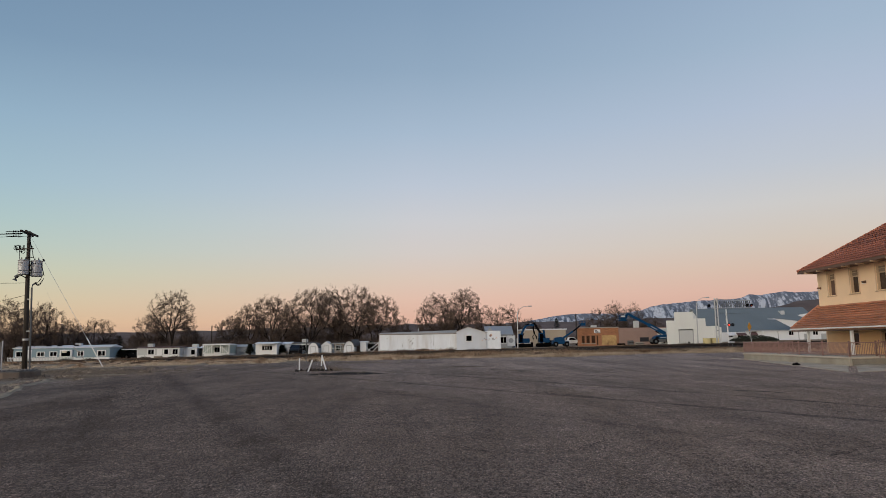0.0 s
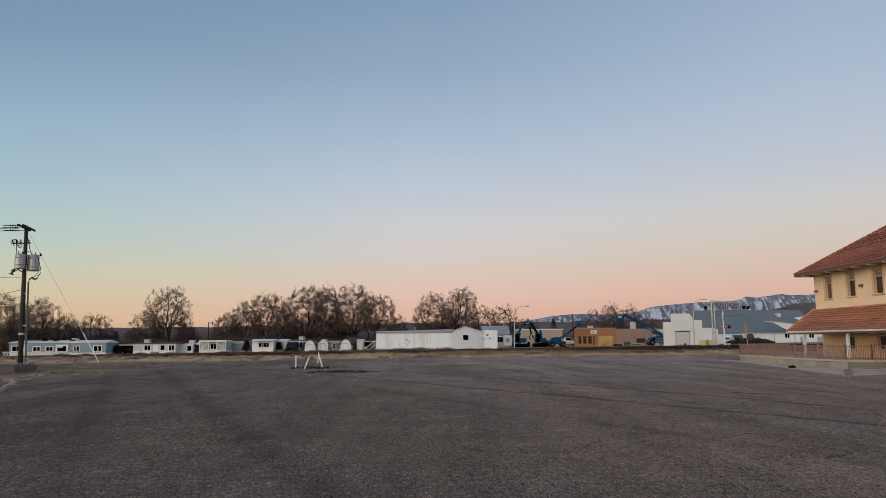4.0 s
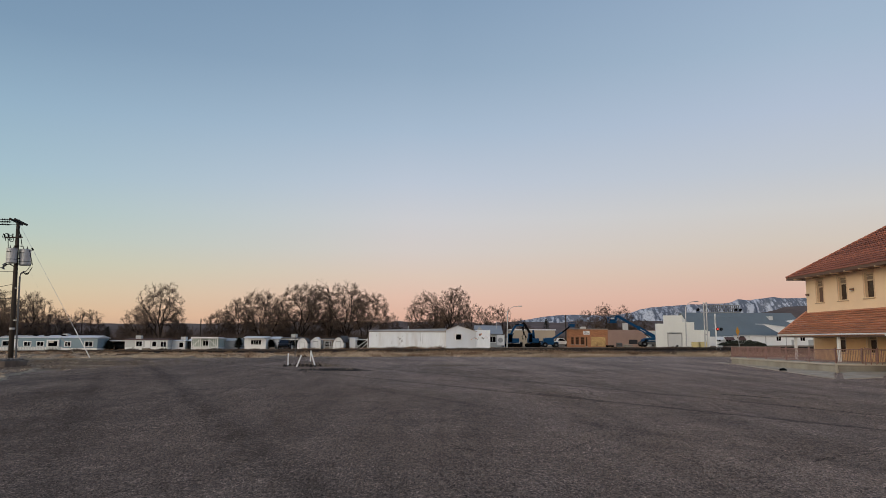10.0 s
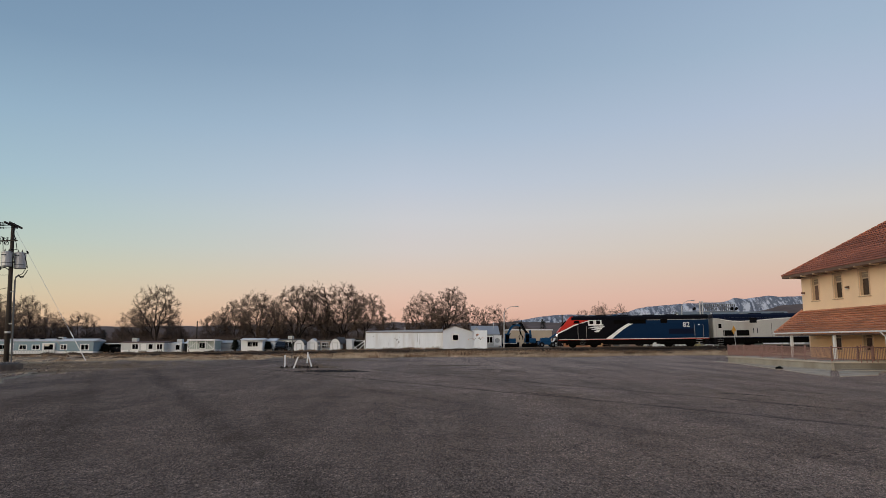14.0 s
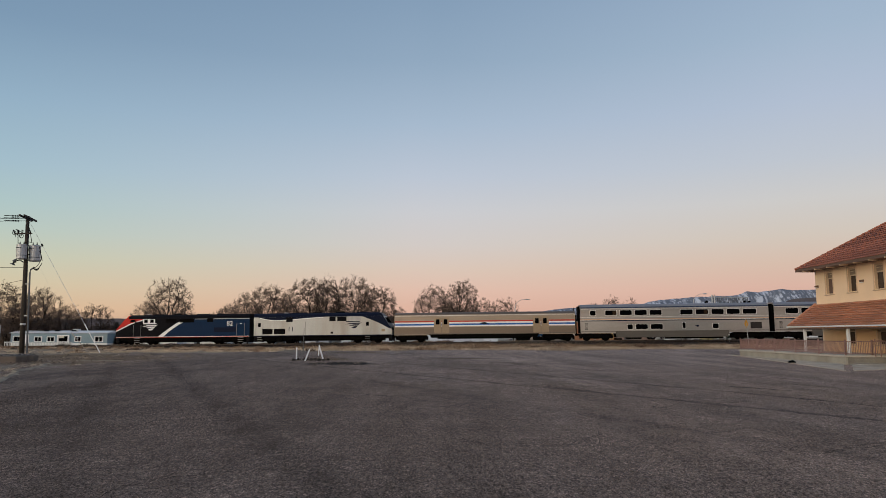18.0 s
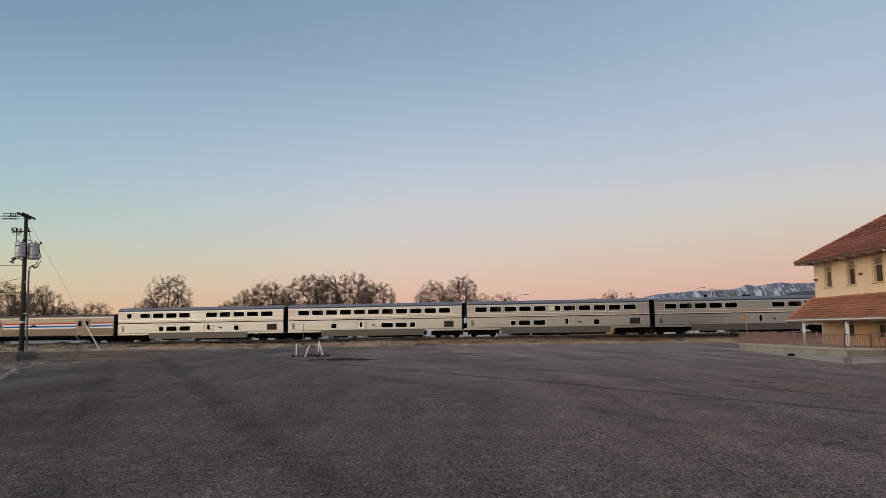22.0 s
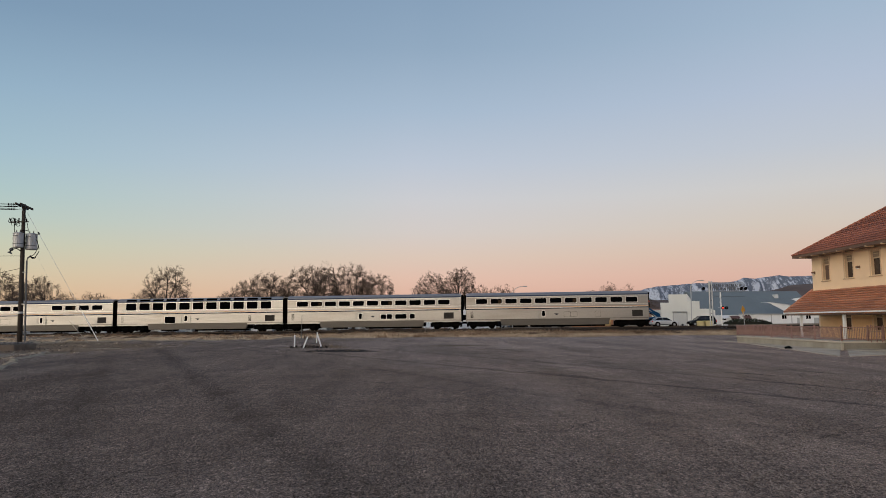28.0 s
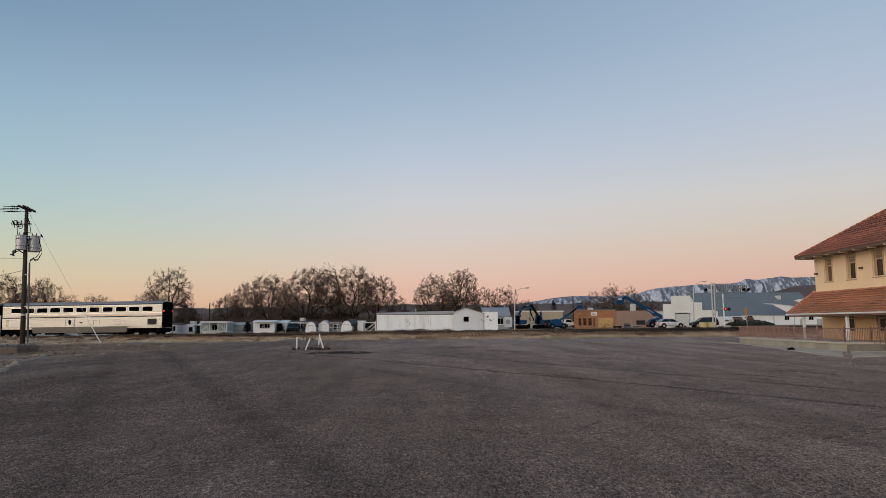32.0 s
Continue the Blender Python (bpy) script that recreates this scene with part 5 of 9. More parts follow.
# ---- walls with openings ----
def wall_sheet(u0, u1, w0, w1, z0, z1, holes, place):
    """One closed wall with openings through it; place turns (u, w, z) into a point."""
    us = sorted({u0, u1, *[h[0] for h in holes], *[h[1] for h in holes]})
    zs = sorted({z0, z1, *[h[2] for h in holes], *[h[3] for h in holes]})
    solid = set()
    for i in range(len(us) - 1):
        for j in range(len(zs) - 1):
            um, zm = (us[i] + us[i + 1]) / 2, (zs[j] + zs[j + 1]) / 2
            if not any(h[0] < um < h[1] and h[2] < zm < h[3] for h in holes):
                solid.add((i, j))
    g, seen = Geo(), {}

    def v(i, j, k):
        if (i, j, k) not in seen:
            seen[i, j, k] = len(g.v)
            g.v.append(place(us[i], w1 if k else w0, zs[j]))
        return seen[i, j, k]
    for i, j in solid:
        for k in (0, 1):
            g.f.append((v(i, j, k), v(i + 1, j, k), v(i + 1, j + 1, k), v(i, j + 1, k)))
        for (di, dj), (a, b) in (((-1, 0), ((i, j), (i, j + 1))), ((1, 0), ((i + 1, j), (i + 1, j + 1))), ((0, -1), ((i, j), (i + 1, j))), ((0, 1), ((i, j + 1), (i + 1, j + 1)))):
            if (i + di, j + dj) not in solid:
                g.f.append((v(*a, 0), v(*b, 0), v(*b, 1), v(*a, 1)))
    return g


def wall_along_y(x0, x1, y0, y1, z0, z1, holes=()):
    return wall_sheet(y0, y1, x0, x1, z0, z1, holes, lambda u, w, z: (w, u, z))


def wall_along_x(x0, x1, y0, y1, z0, z1, holes=()):
    return wall_sheet(x0, x1, y0, y1, z0, z1, holes, lambda u, w, z: (u, w, z))


# ---- the station ----
GREY_METAL = surface("dark_grey_metal", (0.10, 0.105, 0.11), 0.6, 0.3, 0.15, 3, 30, 0.1)
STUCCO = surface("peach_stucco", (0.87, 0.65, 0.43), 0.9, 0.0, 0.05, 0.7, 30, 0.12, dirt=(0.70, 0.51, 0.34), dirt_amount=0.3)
# ground floor: a darker, more orange base than the wall above
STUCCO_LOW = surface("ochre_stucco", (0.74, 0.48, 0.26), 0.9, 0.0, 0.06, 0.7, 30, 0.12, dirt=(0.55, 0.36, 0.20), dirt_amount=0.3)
TRIM = plain("tan_window_trim", (0.52, 0.39, 0.265), 0.6)
ARCHITRAVE = surface("painted_architrave", (0.70, 0.50, 0.32), 0.8, 0.0, 0.08, 2, 30, 0.05, dirt=(0.42, 0.29, 0.19), dirt_amount=0.4)
BROWN_PANE = surface("brown_tinted_pane", (0.050, 0.027, 0.018), 0.15, 0, 0.3, 1.4, 6, 0.0, spec=0.25)
BLIND_PANE = surface("blind_behind_glass", (0.26, 0.19, 0.135), 0.25, 0, 0.15, 2, 10, 0.0, spec=0.25)
SHUTTER = surface("brown_blind", (0.13, 0.075, 0.05), 0.7, 0.0, 0.15, 2, 30, 0.05)


def tile_material(name, base, relief=1.0):
    m = surface(name, base, 0.75, 0.0, 0.22, 0.8, 14.0, 0.0, per_piece=0.16, dirt=(base[0] * 0.55, base[1] * 0.6, base[2] * 0.7), dirt_amount=0.5)
    nd, ln = m.node_tree.nodes, m.node_tree.links
    tc = nd.new("ShaderNodeTexCoord")
    wv = nd.new("ShaderNodeTexWave")
    wv.wave_type, wv.bands_direction = "BANDS", "Y"
    wv.inputs["Scale"].default_value = 0.314 / 0.30
    ln.new(tc.outputs["Object"], wv.inputs[0])
    b = nd.new("ShaderNodeBump")
    b.inputs["Strength"].default_value, b.inputs["Distance"].default_value = relief, 0.06
    ln.new(wv.outputs[0], b.inputs["Height"])
    ln.new(b.outputs[0], nd["Principled BSDF"].inputs["Normal"])
    return m


ROOF_TILE = tile_material("red_clay_tile", (0.30, 0.10, 0.057))
PORCH_TILE = tile_material("brown_clay_tile", (0.52, 0.235, 0.14), 0.25)


def tile_course(a0, a1, b1, b0, lip, wave=0.5):
    """One row of tiles: lower edge a0-a1, upper edge b0-b1, with a rounded lip along the lower edge."""
    a0, a1, b0, b1 = Vector(a0), Vector(a1), Vector(b0), Vector(b1)
    nrm = (a1 - a0).cross(b0 - a0).normalized()
    if nrm.z < 0:
        nrm = -nrm
    n = max(2, int((a1 - a0).length / 0.30))
    g = Geo()
    top, edge, foot, up = [], [], [], []
    rise = (b0 - a0).normalized() * 0.09
    for i in range(n * 4 + 1):
        u = i / (n * 4)
        bulge = lip * (1 - wave + wave * abs(math.sin(math.pi * n * u)))
        top.append(tuple(a0.lerp(a1, u) + nrm * bulge))
        foot.append(tuple(a0.lerp(a1, u) + rise))
        edge.append(tuple(a0.lerp(a1, u) + nrm * bulge * 0.45))
        up.append(tuple(b0.lerp(b1, u) + nrm * 0.012))
    k = len(top)
    vs = foot + edge + top + up
    fs = []
    for i in range(k - 1):
        fs += [(r * k + i, r * k + i + 1, (r + 1) * k + i + 1, (r + 1) * k + i) for r in range(3)]
    g.add(vs, fs)
    return g


def sash_window(parent, x, yc, w, z0, z1, name="window", pane=None):
    """A sash window in a wall that faces -x, its panes set back in the opening."""
    y0, y1 = yc - w / 2, yc + w / 2
    e, f, back = 0.13, 0.07, 0.15
    g = Geo().box(x - 0.03, x, y0 - e, y0, z0 - 0.04, z1 + e).box(x - 0.03, x, y1, y1 + e, z0 - 0.04, z1 + e).box(x - 0.03, x, y0, y1, z1, z1 + e)
    win = part(name, g, ARCHITRAVE, parent, "tall sash window in a tan painted frame", bevel=0.008)
    part("sill", box(x - 0.09, x + back, y0 - 0.17, y1 + 0.17, z0 - 0.11, z0 - 0.04), TRIM, win, "worn tan sill", bevel=0.012)
    zt = z0 + (z1 - z0) * 0.70
    part("box_frame", Geo().box(x + 0.02, x + back + 0.1, y0, y0 + 0.05, z0 - 0.04, z1).box(x + 0.02, x + back + 0.1, y1 - 0.05, y1, z0 - 0.04, z1).box(x + 0.02, x + back + 0.1, y0 + 0.05, y1 - 0.05, z1 - 0.05, z1), TRIM, win)
    for za, zb, mat, deep in ((z0 - 0.04, zt, pane or BROWN_PANE, back), (zt - 0.05, z1 - 0.05, BLIND_PANE, back - 0.05)):
        ya, yb = y0 + 0.05, y1 - 0.05
        sash = part("sash", Geo().box(x + deep, x + deep + 0.05, ya, ya + f, za, zb).box(x + deep, x + deep + 0.05, yb - f, yb, za, zb)
                    .box(x + deep, x + deep + 0.05, ya + f, yb - f, za, za + f).box(x + deep, x + deep + 0.05, ya + f, yb - f, zb - f, zb), TRIM, win)
        part("pane", box(x + deep + 0.02, x + deep + 0.04, ya + f, yb - f, za + f, zb - f), mat, sash)
    part("glazing_bar", box(x + back - 0.04, x + back - 0.02, y0 + 0.12, y1 - 0.12, (zt + z1) / 2 - 0.015, (zt + z1) / 2 + 0.015), TRIM, win)
    return win


FOOTWAY = surface("dusty_footway", (0.50, 0.425, 0.34), 0.95, 0, 0.2, 0.9, 20, 0.15, dirt=(0.24, 0.195, 0.15), dirt_amount=0.6, spec=0.05)
PLATFORM = surface("platform_concrete", (0.36, 0.33, 0.275), 0.9, 0.0, 0.16, 0.9, 30, 0.15, streak=(1, 1, 0.3), dirt=(0.22, 0.19, 0.15), dirt_amount=0.6, spec=0.06)
SHADED_END = surface("shaded_stained_concrete", (0.24, 0.22, 0.185), 0.9, 0.0, 0.2, 1.2, 30, 0.15, streak=(1, 1, 0.3), dirt=(0.12, 0.105, 0.09), dirt_amount=0.6, spec=0.06)


def build_station():
    st = thing("station_building", pose(0, 0, 0), "two-storey peach stucco railway depot with red tile roofs", "building")
    X = 30.3
    ups = [(55.1, 0.98), (52.0, 1.05), (48.77, 1.08), (45.4, 1.1), (42.0, 1.1), (38.6, 1.1)]
    z0, z1 = 4.74, 6.50
    part("upper_wall", wall_along_y(X, X + 0.35, 32, 57.15, 2.6, 7.0, [(y - w / 2, y + w / 2, z0, z1) for y, w in ups]), STUCCO, st, "smooth peach stucco wall")
    part("end_wall", Geo().box(X + 0.35, 42, 56.8, 57.15, 0.3, 7.0).box(X + 0.35, 42, 32, 32.35, 0.3, 7.0).box(42, 42.35, 32, 57.15, 0.3, 7.0), STUCCO, st)
    lows = [(52.6, 1.05), (48.9, 1.05), (42, 1.4)]
    part("lower_wall", wall_along_y(X + 0.02, X + 0.34, 32, 56.35, 0.28, 2.6, [(y - w / 2, y + w / 2, 0.9, 2.25) for y, w in lows]), STUCCO_LOW, st, "ochre ground-floor wall under the porch, darker than the upper wall")
    part("floor_between", box(X + 0.35, 42, 32.4, 56.6, 2.7, 2.95), STUCCO, st)
    for i, (y, w) in enumerate(ups):
        sash_window(st, X, y, w, z0, z1, pane=SHUTTER if i == 0 else BROWN_PANE)
    for y, w in lows:
        sash_window(st, X + 0.02, y, w, 0.9, 2.25)
    for y in (56.78, 50.66):
        lamp = part("wall_lamp", Geo().prism([(X - 0.24, 5.38), (X, 5.30), (X, 5.52), (X - 0.24, 5.48)], "y", y - 0.12, y + 0.12), SHUTTER, st, "small dark wall lamp", bevel=0.02)
        part("lens", box(X - 0.22, X - 0.03, y - 0.09, y + 0.09, 5.29, 5.34), FRAME, lamp)
    # upper hip roof, west slope in courses
    ex, ez, ey0, ey1, k = 29.0, 6.84, 31.0, 57.72, 0.665
    n = 22
    roof = part("upper_roof", Geo().add([(ex, ey0, ez), (43.4, ey0, ez), (43.4, ey1, ez), (ex, ey1, ez), (36.2, ey0 + 7.2, ez + 7.2 * k), (36.2, ey1 - 7.2, ez + 7.2 * k)],
                                        [(0, 3, 5, 4), (1, 4, 5, 2), (0, 4, 1), (3, 2, 5), (0, 1, 2, 3)]), ROOF_TILE, st, "red clay tile hip roof")
    for i in range(n):
        d0, d1 = 7.2 * i / n, 7.2 * (i + 1) / n
        part("tile_course", tile_course((ex + d0, ey1 - d0, ez + d0 * k), (ex + d0, ey0 + d0, ez + d0 * k), (ex + d1, ey0 + d1, ez + d1 * k), (ex + d1, ey1 - d1, ez + d1 * k), 0.075), ROOF_TILE, roof)
    hip = [(ex + d * 7.2 / 24, ey1 - d * 7.2 / 24, ez + 0.02 + d * 7.2 / 24 * k) for d in range(25)]
    for a, b in zip(hip, hip[1:]):
        part("hip_tile", Geo().tube([a, b], [0.115, 0.085], 6), ROOF_TILE, roof)
    part("soffit", box(ex + 0.1, X, ey0 + 0.2, ey1 - 0.2, ez - 0.16, ez - 0.06), SHUTTER, st, "brown boarded soffit")
    part("fascia", box(ex, ex + 0.10, ey0, ey1, ez - 0.20, ez), SHUTTER, st, "brown fascia board")
    part("fascia", box(ex + 0.1, 43, ey1 - 0.1, ey1, ez - 0.20, ez), SHUTTER, st)
    for i in range(15):
        y = 56.4 - i * 1.75
        part("rafter_tail", box(ex - 0.05, ex + 0.55, y - 0.06, y + 0.06, ez - 0.28, ez - 0.17), TRIM, st, "pale rafter end", bevel=0.01)
    # porch roof
    gx, gz, jz = 27.25, 2.20, 3.98
    far_g, far_j, near = 55.85, 57.3, 33.0
    n = 10
    slab = Geo().add([(gx, near, gz), (gx, far_g, gz), (X, far_j, jz), (X, near, jz), (gx, near, gz - 0.12), (gx, far_g, gz - 0.12), (X, far_j, jz - 0.2), (X, near, jz - 0.2)],
                     [(0, 1, 2, 3), (4, 7, 6, 5), (0, 4, 5, 1), (1, 5, 6, 2), (2, 6, 7, 3), (3, 7, 4, 0)])
    porch = part("porch_roof", slab, PORCH_TILE, st, "brown tile porch roof")
    for i in range(n):
        u0, u1 = i / n, (i + 1) / n

        def at(u, y_end):
            return (gx + (X - gx) * u, near if y_end else far_g + (far_j - far_g) * u, gz + (jz - gz) * u)
        part("tile_course", tile_course(at(u0, 0), at(u0, 1), at(u1, 1), at(u1, 0), 0.13, 0.12), PORCH_TILE, porch)
    part("verge_tiles", Geo().tube([(gx + 0.02, far_g + 0.02, gz + 0.06), (X, far_j + 0.02, jz + 0.06)], 0.10, 8), PORCH_TILE, porch, "rounded verge tiles")
    part("gutter", box(gx - 0.12, gx, near, far_g + 0.05, gz - 0.085, gz + 0.01), WHITE_PAINT, st, "white gutter", bevel=0.015)
    part("gutter", box(gx, X, far_g + 0.02, far_g + 0.12, gz - 0.085, gz), WHITE_PAINT, st)
    part("porch_ceiling", box(gx, X, near, far_g, gz - 0.22, gz - 0.14), SHUTTER, st)
    for y in (53.9, 48.15, 42.5, 36.9):
        part("porch_post", box(27.46, 27.64, y - 0.09, y + 0.09, 0.29, gz - 0.14), WHITE_PAINT, st, "white square porch post", bevel=0.015)
    part("downpipe", Geo().tube([(27.1, 42.4, 2.1), (27.4, 42.4, 1.8), (27.5, 42.4, 0.4)], 0.05, 8), WHITE_PAINT, st)
    # platform
    pl = thing("platform", pose(0, 0, 0), "low concrete platform in front of the depot", "platform", kind="structure")
    part("platform_wall", Geo().prism([(25.45, 45.0), (25.95, 62.0), (30.3, 62.0), (30.3, 45.0)], "z", -0.9, 0.16), PLATFORM, pl, "stained concrete retaining wall", bevel=0.02)
    # end face: stains, plus that side's shade put into a darker colour
    part("end_block", box(25.62, 30.3, 44.96, 45.3, -0.9, 0.155), SHADED_END, pl, "stained concrete end, coloured darker for its shaded side")
    part("coping", Geo().prism([(25.37, 44.92), (25.87, 62.08), (30.3, 62.08), (30.3, 44.92)], "z", 0.16, 0.29), surface("pale_coping", (0.46, 0.41, 0.34), 0.9, 0, 0.1, 1.2, 30, 0.1), pl, "paler concrete coping", bevel=0.02)
    part("platform_extension", box(29.0, 43.0, 57.2, 62.0, -0.9, 0.15), CONCRETE, pl)
    side = thing("sidewalk", pose(0, 0, 0), "cracked concrete footway along the platform wall", "pavement", kind="structure")
    z = -0.5

    def front(y):
        return 20.9 + (y - 37.25) * 0.205

    def back(y):
        return 25.36 + (y - 45) * 0.03 if y > 45 else 22.3 + (y - 39.6) * 0.567
    for i in range(14):
        ya, yb = 36.9 + i * 2.0, 36.9 + (i + 1) * 2.0 - 0.03
        part("slab", Geo().prism([(front(ya), ya), (front(yb), yb), (back(yb), yb), (back(ya), ya)], "z", z, lie(22.5, (ya + yb) / 2) + 0.055), FOOTWAY, side, bevel=0.012)
    part("slab", Geo().prism([(21.3, 36.9), (21.8, 37.3), (24.4, 38.6), (25.5, 40.4), (23.3, 40.5)], "z", z, lie(23, 38.5) + 0.05), FOOTWAY, side, bevel=0.012)
    part("slab", Geo().prism([(23.33, 40.53), (25.53, 40.43), (28.0, 43.36), (24.9, 43.36)], "z", z, lie(25, 42) + 0.05), FOOTWAY, side, bevel=0.012)
    for i in range(5):
        xa = 25.65 + i * 2.0
        part("slab", box(xa, xa + 1.975, 43.4, 44.9, z, lie(27, 44) + 0.10), CONCRETE, side, bevel=0.02)
    # railing along the platform edge
    fence = thing("railing", pose(0, 0, 0), "rust-red iron railing with close balusters on the platform edge", "railing")
    ends = [((25.55, 45.1), (25.98, 61.9), 5), ((25.55, 45.1), (27.25, 45.1), 1), ((27.25, 45.1), (30.2, 45.1), 3), ((25.98, 61.9), (30.2, 61.9), 2)]
    post = mesh_of(Geo().box(-0.045, 0.045, -0.045, 0.045, 0.29, 1.27), "post", RUST, 0.008)
    bar = mesh_of(Geo().box(-0.011, 0.011, -0.011, 0.011, 0.36, 1.14), "baluster", RUST)
    for (xa, ya), (xb, yb), nb in ends:
        for i in range(nb + 1):
            u = i / nb
            part("post", post, None, fence, m=pose(xa + (xb - xa) * u, ya + (yb - ya) * u, 0))
        for zz in (0.38, 1.16):
            part("rail", Geo().tube([(xa, ya, zz), (xb, yb, zz)], 0.028, 6), RUST, fence)
        m = int(math.hypot(xb - xa, yb - ya) / 0.105)
        for i in range(1, m):
            u = i / m
            part("baluster", bar, None, fence, m=pose(xa + (xb - xa) * u, ya + (yb - ya) * u, 0))
    hand = thing("stair_railing", pose(27.3, 44.85, 0), "rusty iron handrail by the platform steps", "railing")
    for x in (0, 0.35, 0.7, 1.05):
        part("post", Geo().tube([(x, 0, 0.2), (x, 0, 1.32 if x == 0 else 1.15)], 0.03, 6), RUST, hand)
    part("rail", Geo().tube([(0, 0, 1.25), (1.4, 0, 1.1)], 0.028, 6), RUST, hand)
    bag = thing("rubbish_bag", pose(22.9, 46.7, lie(22.9, 46.7) + 0.05), "crumpled black plastic bag by the kerb", "bag")
    g = Geo()
    rng = random.Random(3)
    for cx, r in ((-0.14, 0.08), (0.04, 0.10), (0.2, 0.06)):
        vs = []
        for a in range(7):
            for b in range(10):
                p = math.pi * a / 6
                q = 2 * math.pi * b / 10
                rr = r * rng.uniform(0.75, 1.15)
                vs.append((cx + rr * 1.5 * math.sin(p) * math.cos(q), rr * math.sin(p) * math.sin(q), max(0.0, 0.8 * r + rr * math.cos(p))))
        g.add(vs, [(a * 10 + b, a * 10 + (b + 1) % 10, (a + 1) * 10 + (b + 1) % 10, (a + 1) * 10 + b) for a in range(6) for b in range(10)])
    part("bag", g, BLACK, bag)


build_station()


# ---- the utility pole and its kit ----
KERB = surface("stained_kerb", (0.19, 0.15, 0.12), 0.95, 0, 0.2, 1.2, 18, 0.3, dirt=(0.07, 0.055, 0.045), dirt_amount=0.85, spec=0.06)
DIRT = surface("brown_dirt", (0.17, 0.122, 0.088), 0.95, 0, 0.35, 0.8, 9, 0.5, dirt=(0.30, 0.22, 0.15), dirt_amount=0.7, spec=0.06)


def build_pole():
    b = Vector((-34.3, 58.0, 0.0))
    p = thing("utility_pole", pose(-34.12, 58, lie(-34.3, 58), 0, -1.3, 0), "tall weathered wooden utility pole with two grey transformers", "utility pole")
    part("pole", Geo().tube([(0, 0, -0.3), (0.0, 0, 4), (-0.03, 0, 11.3)], [0.2, 0.185, 0.13], 12), WOOD_POLE, p, "dark wooden pole", smooth=True)
    part("pole_band", Geo().tube([(0, 0, 2.28), (0, 0, 2.44)], 0.215, 12), GALV, p, "pale metal band")
    for k in (-0.17, 0.17):
        part("crossarm", box(-0.06, 0.06, -1.5, 1.5, -0.075, 0.075), WOOD_POLE, p, m=pose(0.86 * k, 0.5 * k, 11.12, 0, 0, 13), bevel=0.01)
    part("crossarm", box(-0.5, 0.5, -0.05, 0.05, -0.05, 0.05), WOOD_POLE, p, m=pose(0.05, -0.12, 8.05), bevel=0.01)
    for k in (-0.6, 0.6):
        part("arm_brace", Geo().tube([(-0.23 * k, 1.0 * k, 11.05), (0, 0, 10.35)], 0.02, 5), STEEL, p)
    for x, z in ((-0.30, 9.86), (-0.62, 9.86), (0.34, 9.80)):
        ins = Geo()
        for i in range(4):
            ins.tube([(x, -0.2, z + i * 0.07), (x, -0.2, z + 0.04 + i * 0.07)], [0.09, 0.05], 8)
        part("insulator", ins, BLACK, p, "dark ribbed insulator")
    for z in (11.14, 10.96, 10.74):
        g = Geo().tube([(0.0, -0.9, z), (-1.05, -1.5, z - 0.03)], 0.03, 6)
        for i in range(5):
            g.tube([(-0.15 - i * 0.1, -0.99 - i * 0.057, z - 0.01), (-0.20 - i * 0.1, -1.02 - i * 0.057, z - 0.01)], 0.075, 8)
        part("strain_insulator", g, BLACK, p, "dark ribbed insulator string")
    for x, z, r in ((-0.5, 9.78, 0.2), (-0.8, 9.95, 0.2), (-0.98, 9.9, 0.15), (-0.35, 9.6, 0.16)):
        ring = [(x + r * math.cos(a * 0.7), -0.2, z + r * math.sin(a * 0.7)) for a in range(10)]
        part("coiled_cable", Geo().tube(ring, 0.026, 5), BLACK, p)
    part("cutout_arm", box(-0.95, 0.5, -0.24, -0.14, 9.76, 9.85), WOOD_POLE, p, "short dark arm that carries the cutouts")
    for x in (-0.88, -0.55):
        part("cutout", Geo().tube([(x, -0.24, 9.82), (x - 0.12, -0.3, 10.12)], 0.045, 6).tube([(x, -0.24, 9.85), (x + 0.1, -0.3, 9.5)], 0.025, 5), BLACK, p, "dark fuse cutout")
    for x, y, r, zb, zt in ((-0.10, -0.50, 0.39, 7.64, 8.86), (0.55, 0.24, 0.44, 7.52, 8.86)):
        t = part("transformer", Geo().tube([(x, y, zb), (x, y, zb + 0.05), (x, y, zt - 0.1), (x, y, zt - 0.08), (x, y, zt - 0.04), (x, y, zt)], [r * 0.88, r, r, r * 1.06, r * 1.06, r * 0.8], 20), GALV, p, "grey cylindrical transformer", smooth=False)
        for k in (-0.16, 0.16):
            part("bushing", Geo().tube([(x + k, y, zt - 0.04), (x + k, y, zt + 0.06), (x + k, y, zt + 0.1), (x + k, y, zt + 0.24)], [0.07, 0.07, 0.045, 0.025], 8), SKIRT, t)
        for k in range(3):
            part("low_voltage_bushing", Geo().tube([(x - 0.14 + k * 0.14, y - r - 0.1, zt - 0.3), (x - 0.14 + k * 0.14, y - r + 0.02, zt - 0.3)], 0.03, 6), BLACK, t)
        part("band", Geo().tube([(x, y, zb + 0.28), (x, y, zb + 0.33)], r * 1.015, 20), GREY_METAL, t)
        part("hanger", box(min(0, x) + 0.05, max(0, x) + 0.05, y * 0.5 - 0.06, y * 0.5 + 0.06, zt - 0.45, zt - 0.33), STEEL, p)
    part("riser", Geo().tube([(0.48, -0.1, 0), (0.45, -0.1, 3.4), (0.42, -0.1, 6.55), (0.48, -0.1, 6.8), (0.75, -0.1, 6.98)], 0.07, 8), GREY_METAL, p, "dark grey conduit riser")
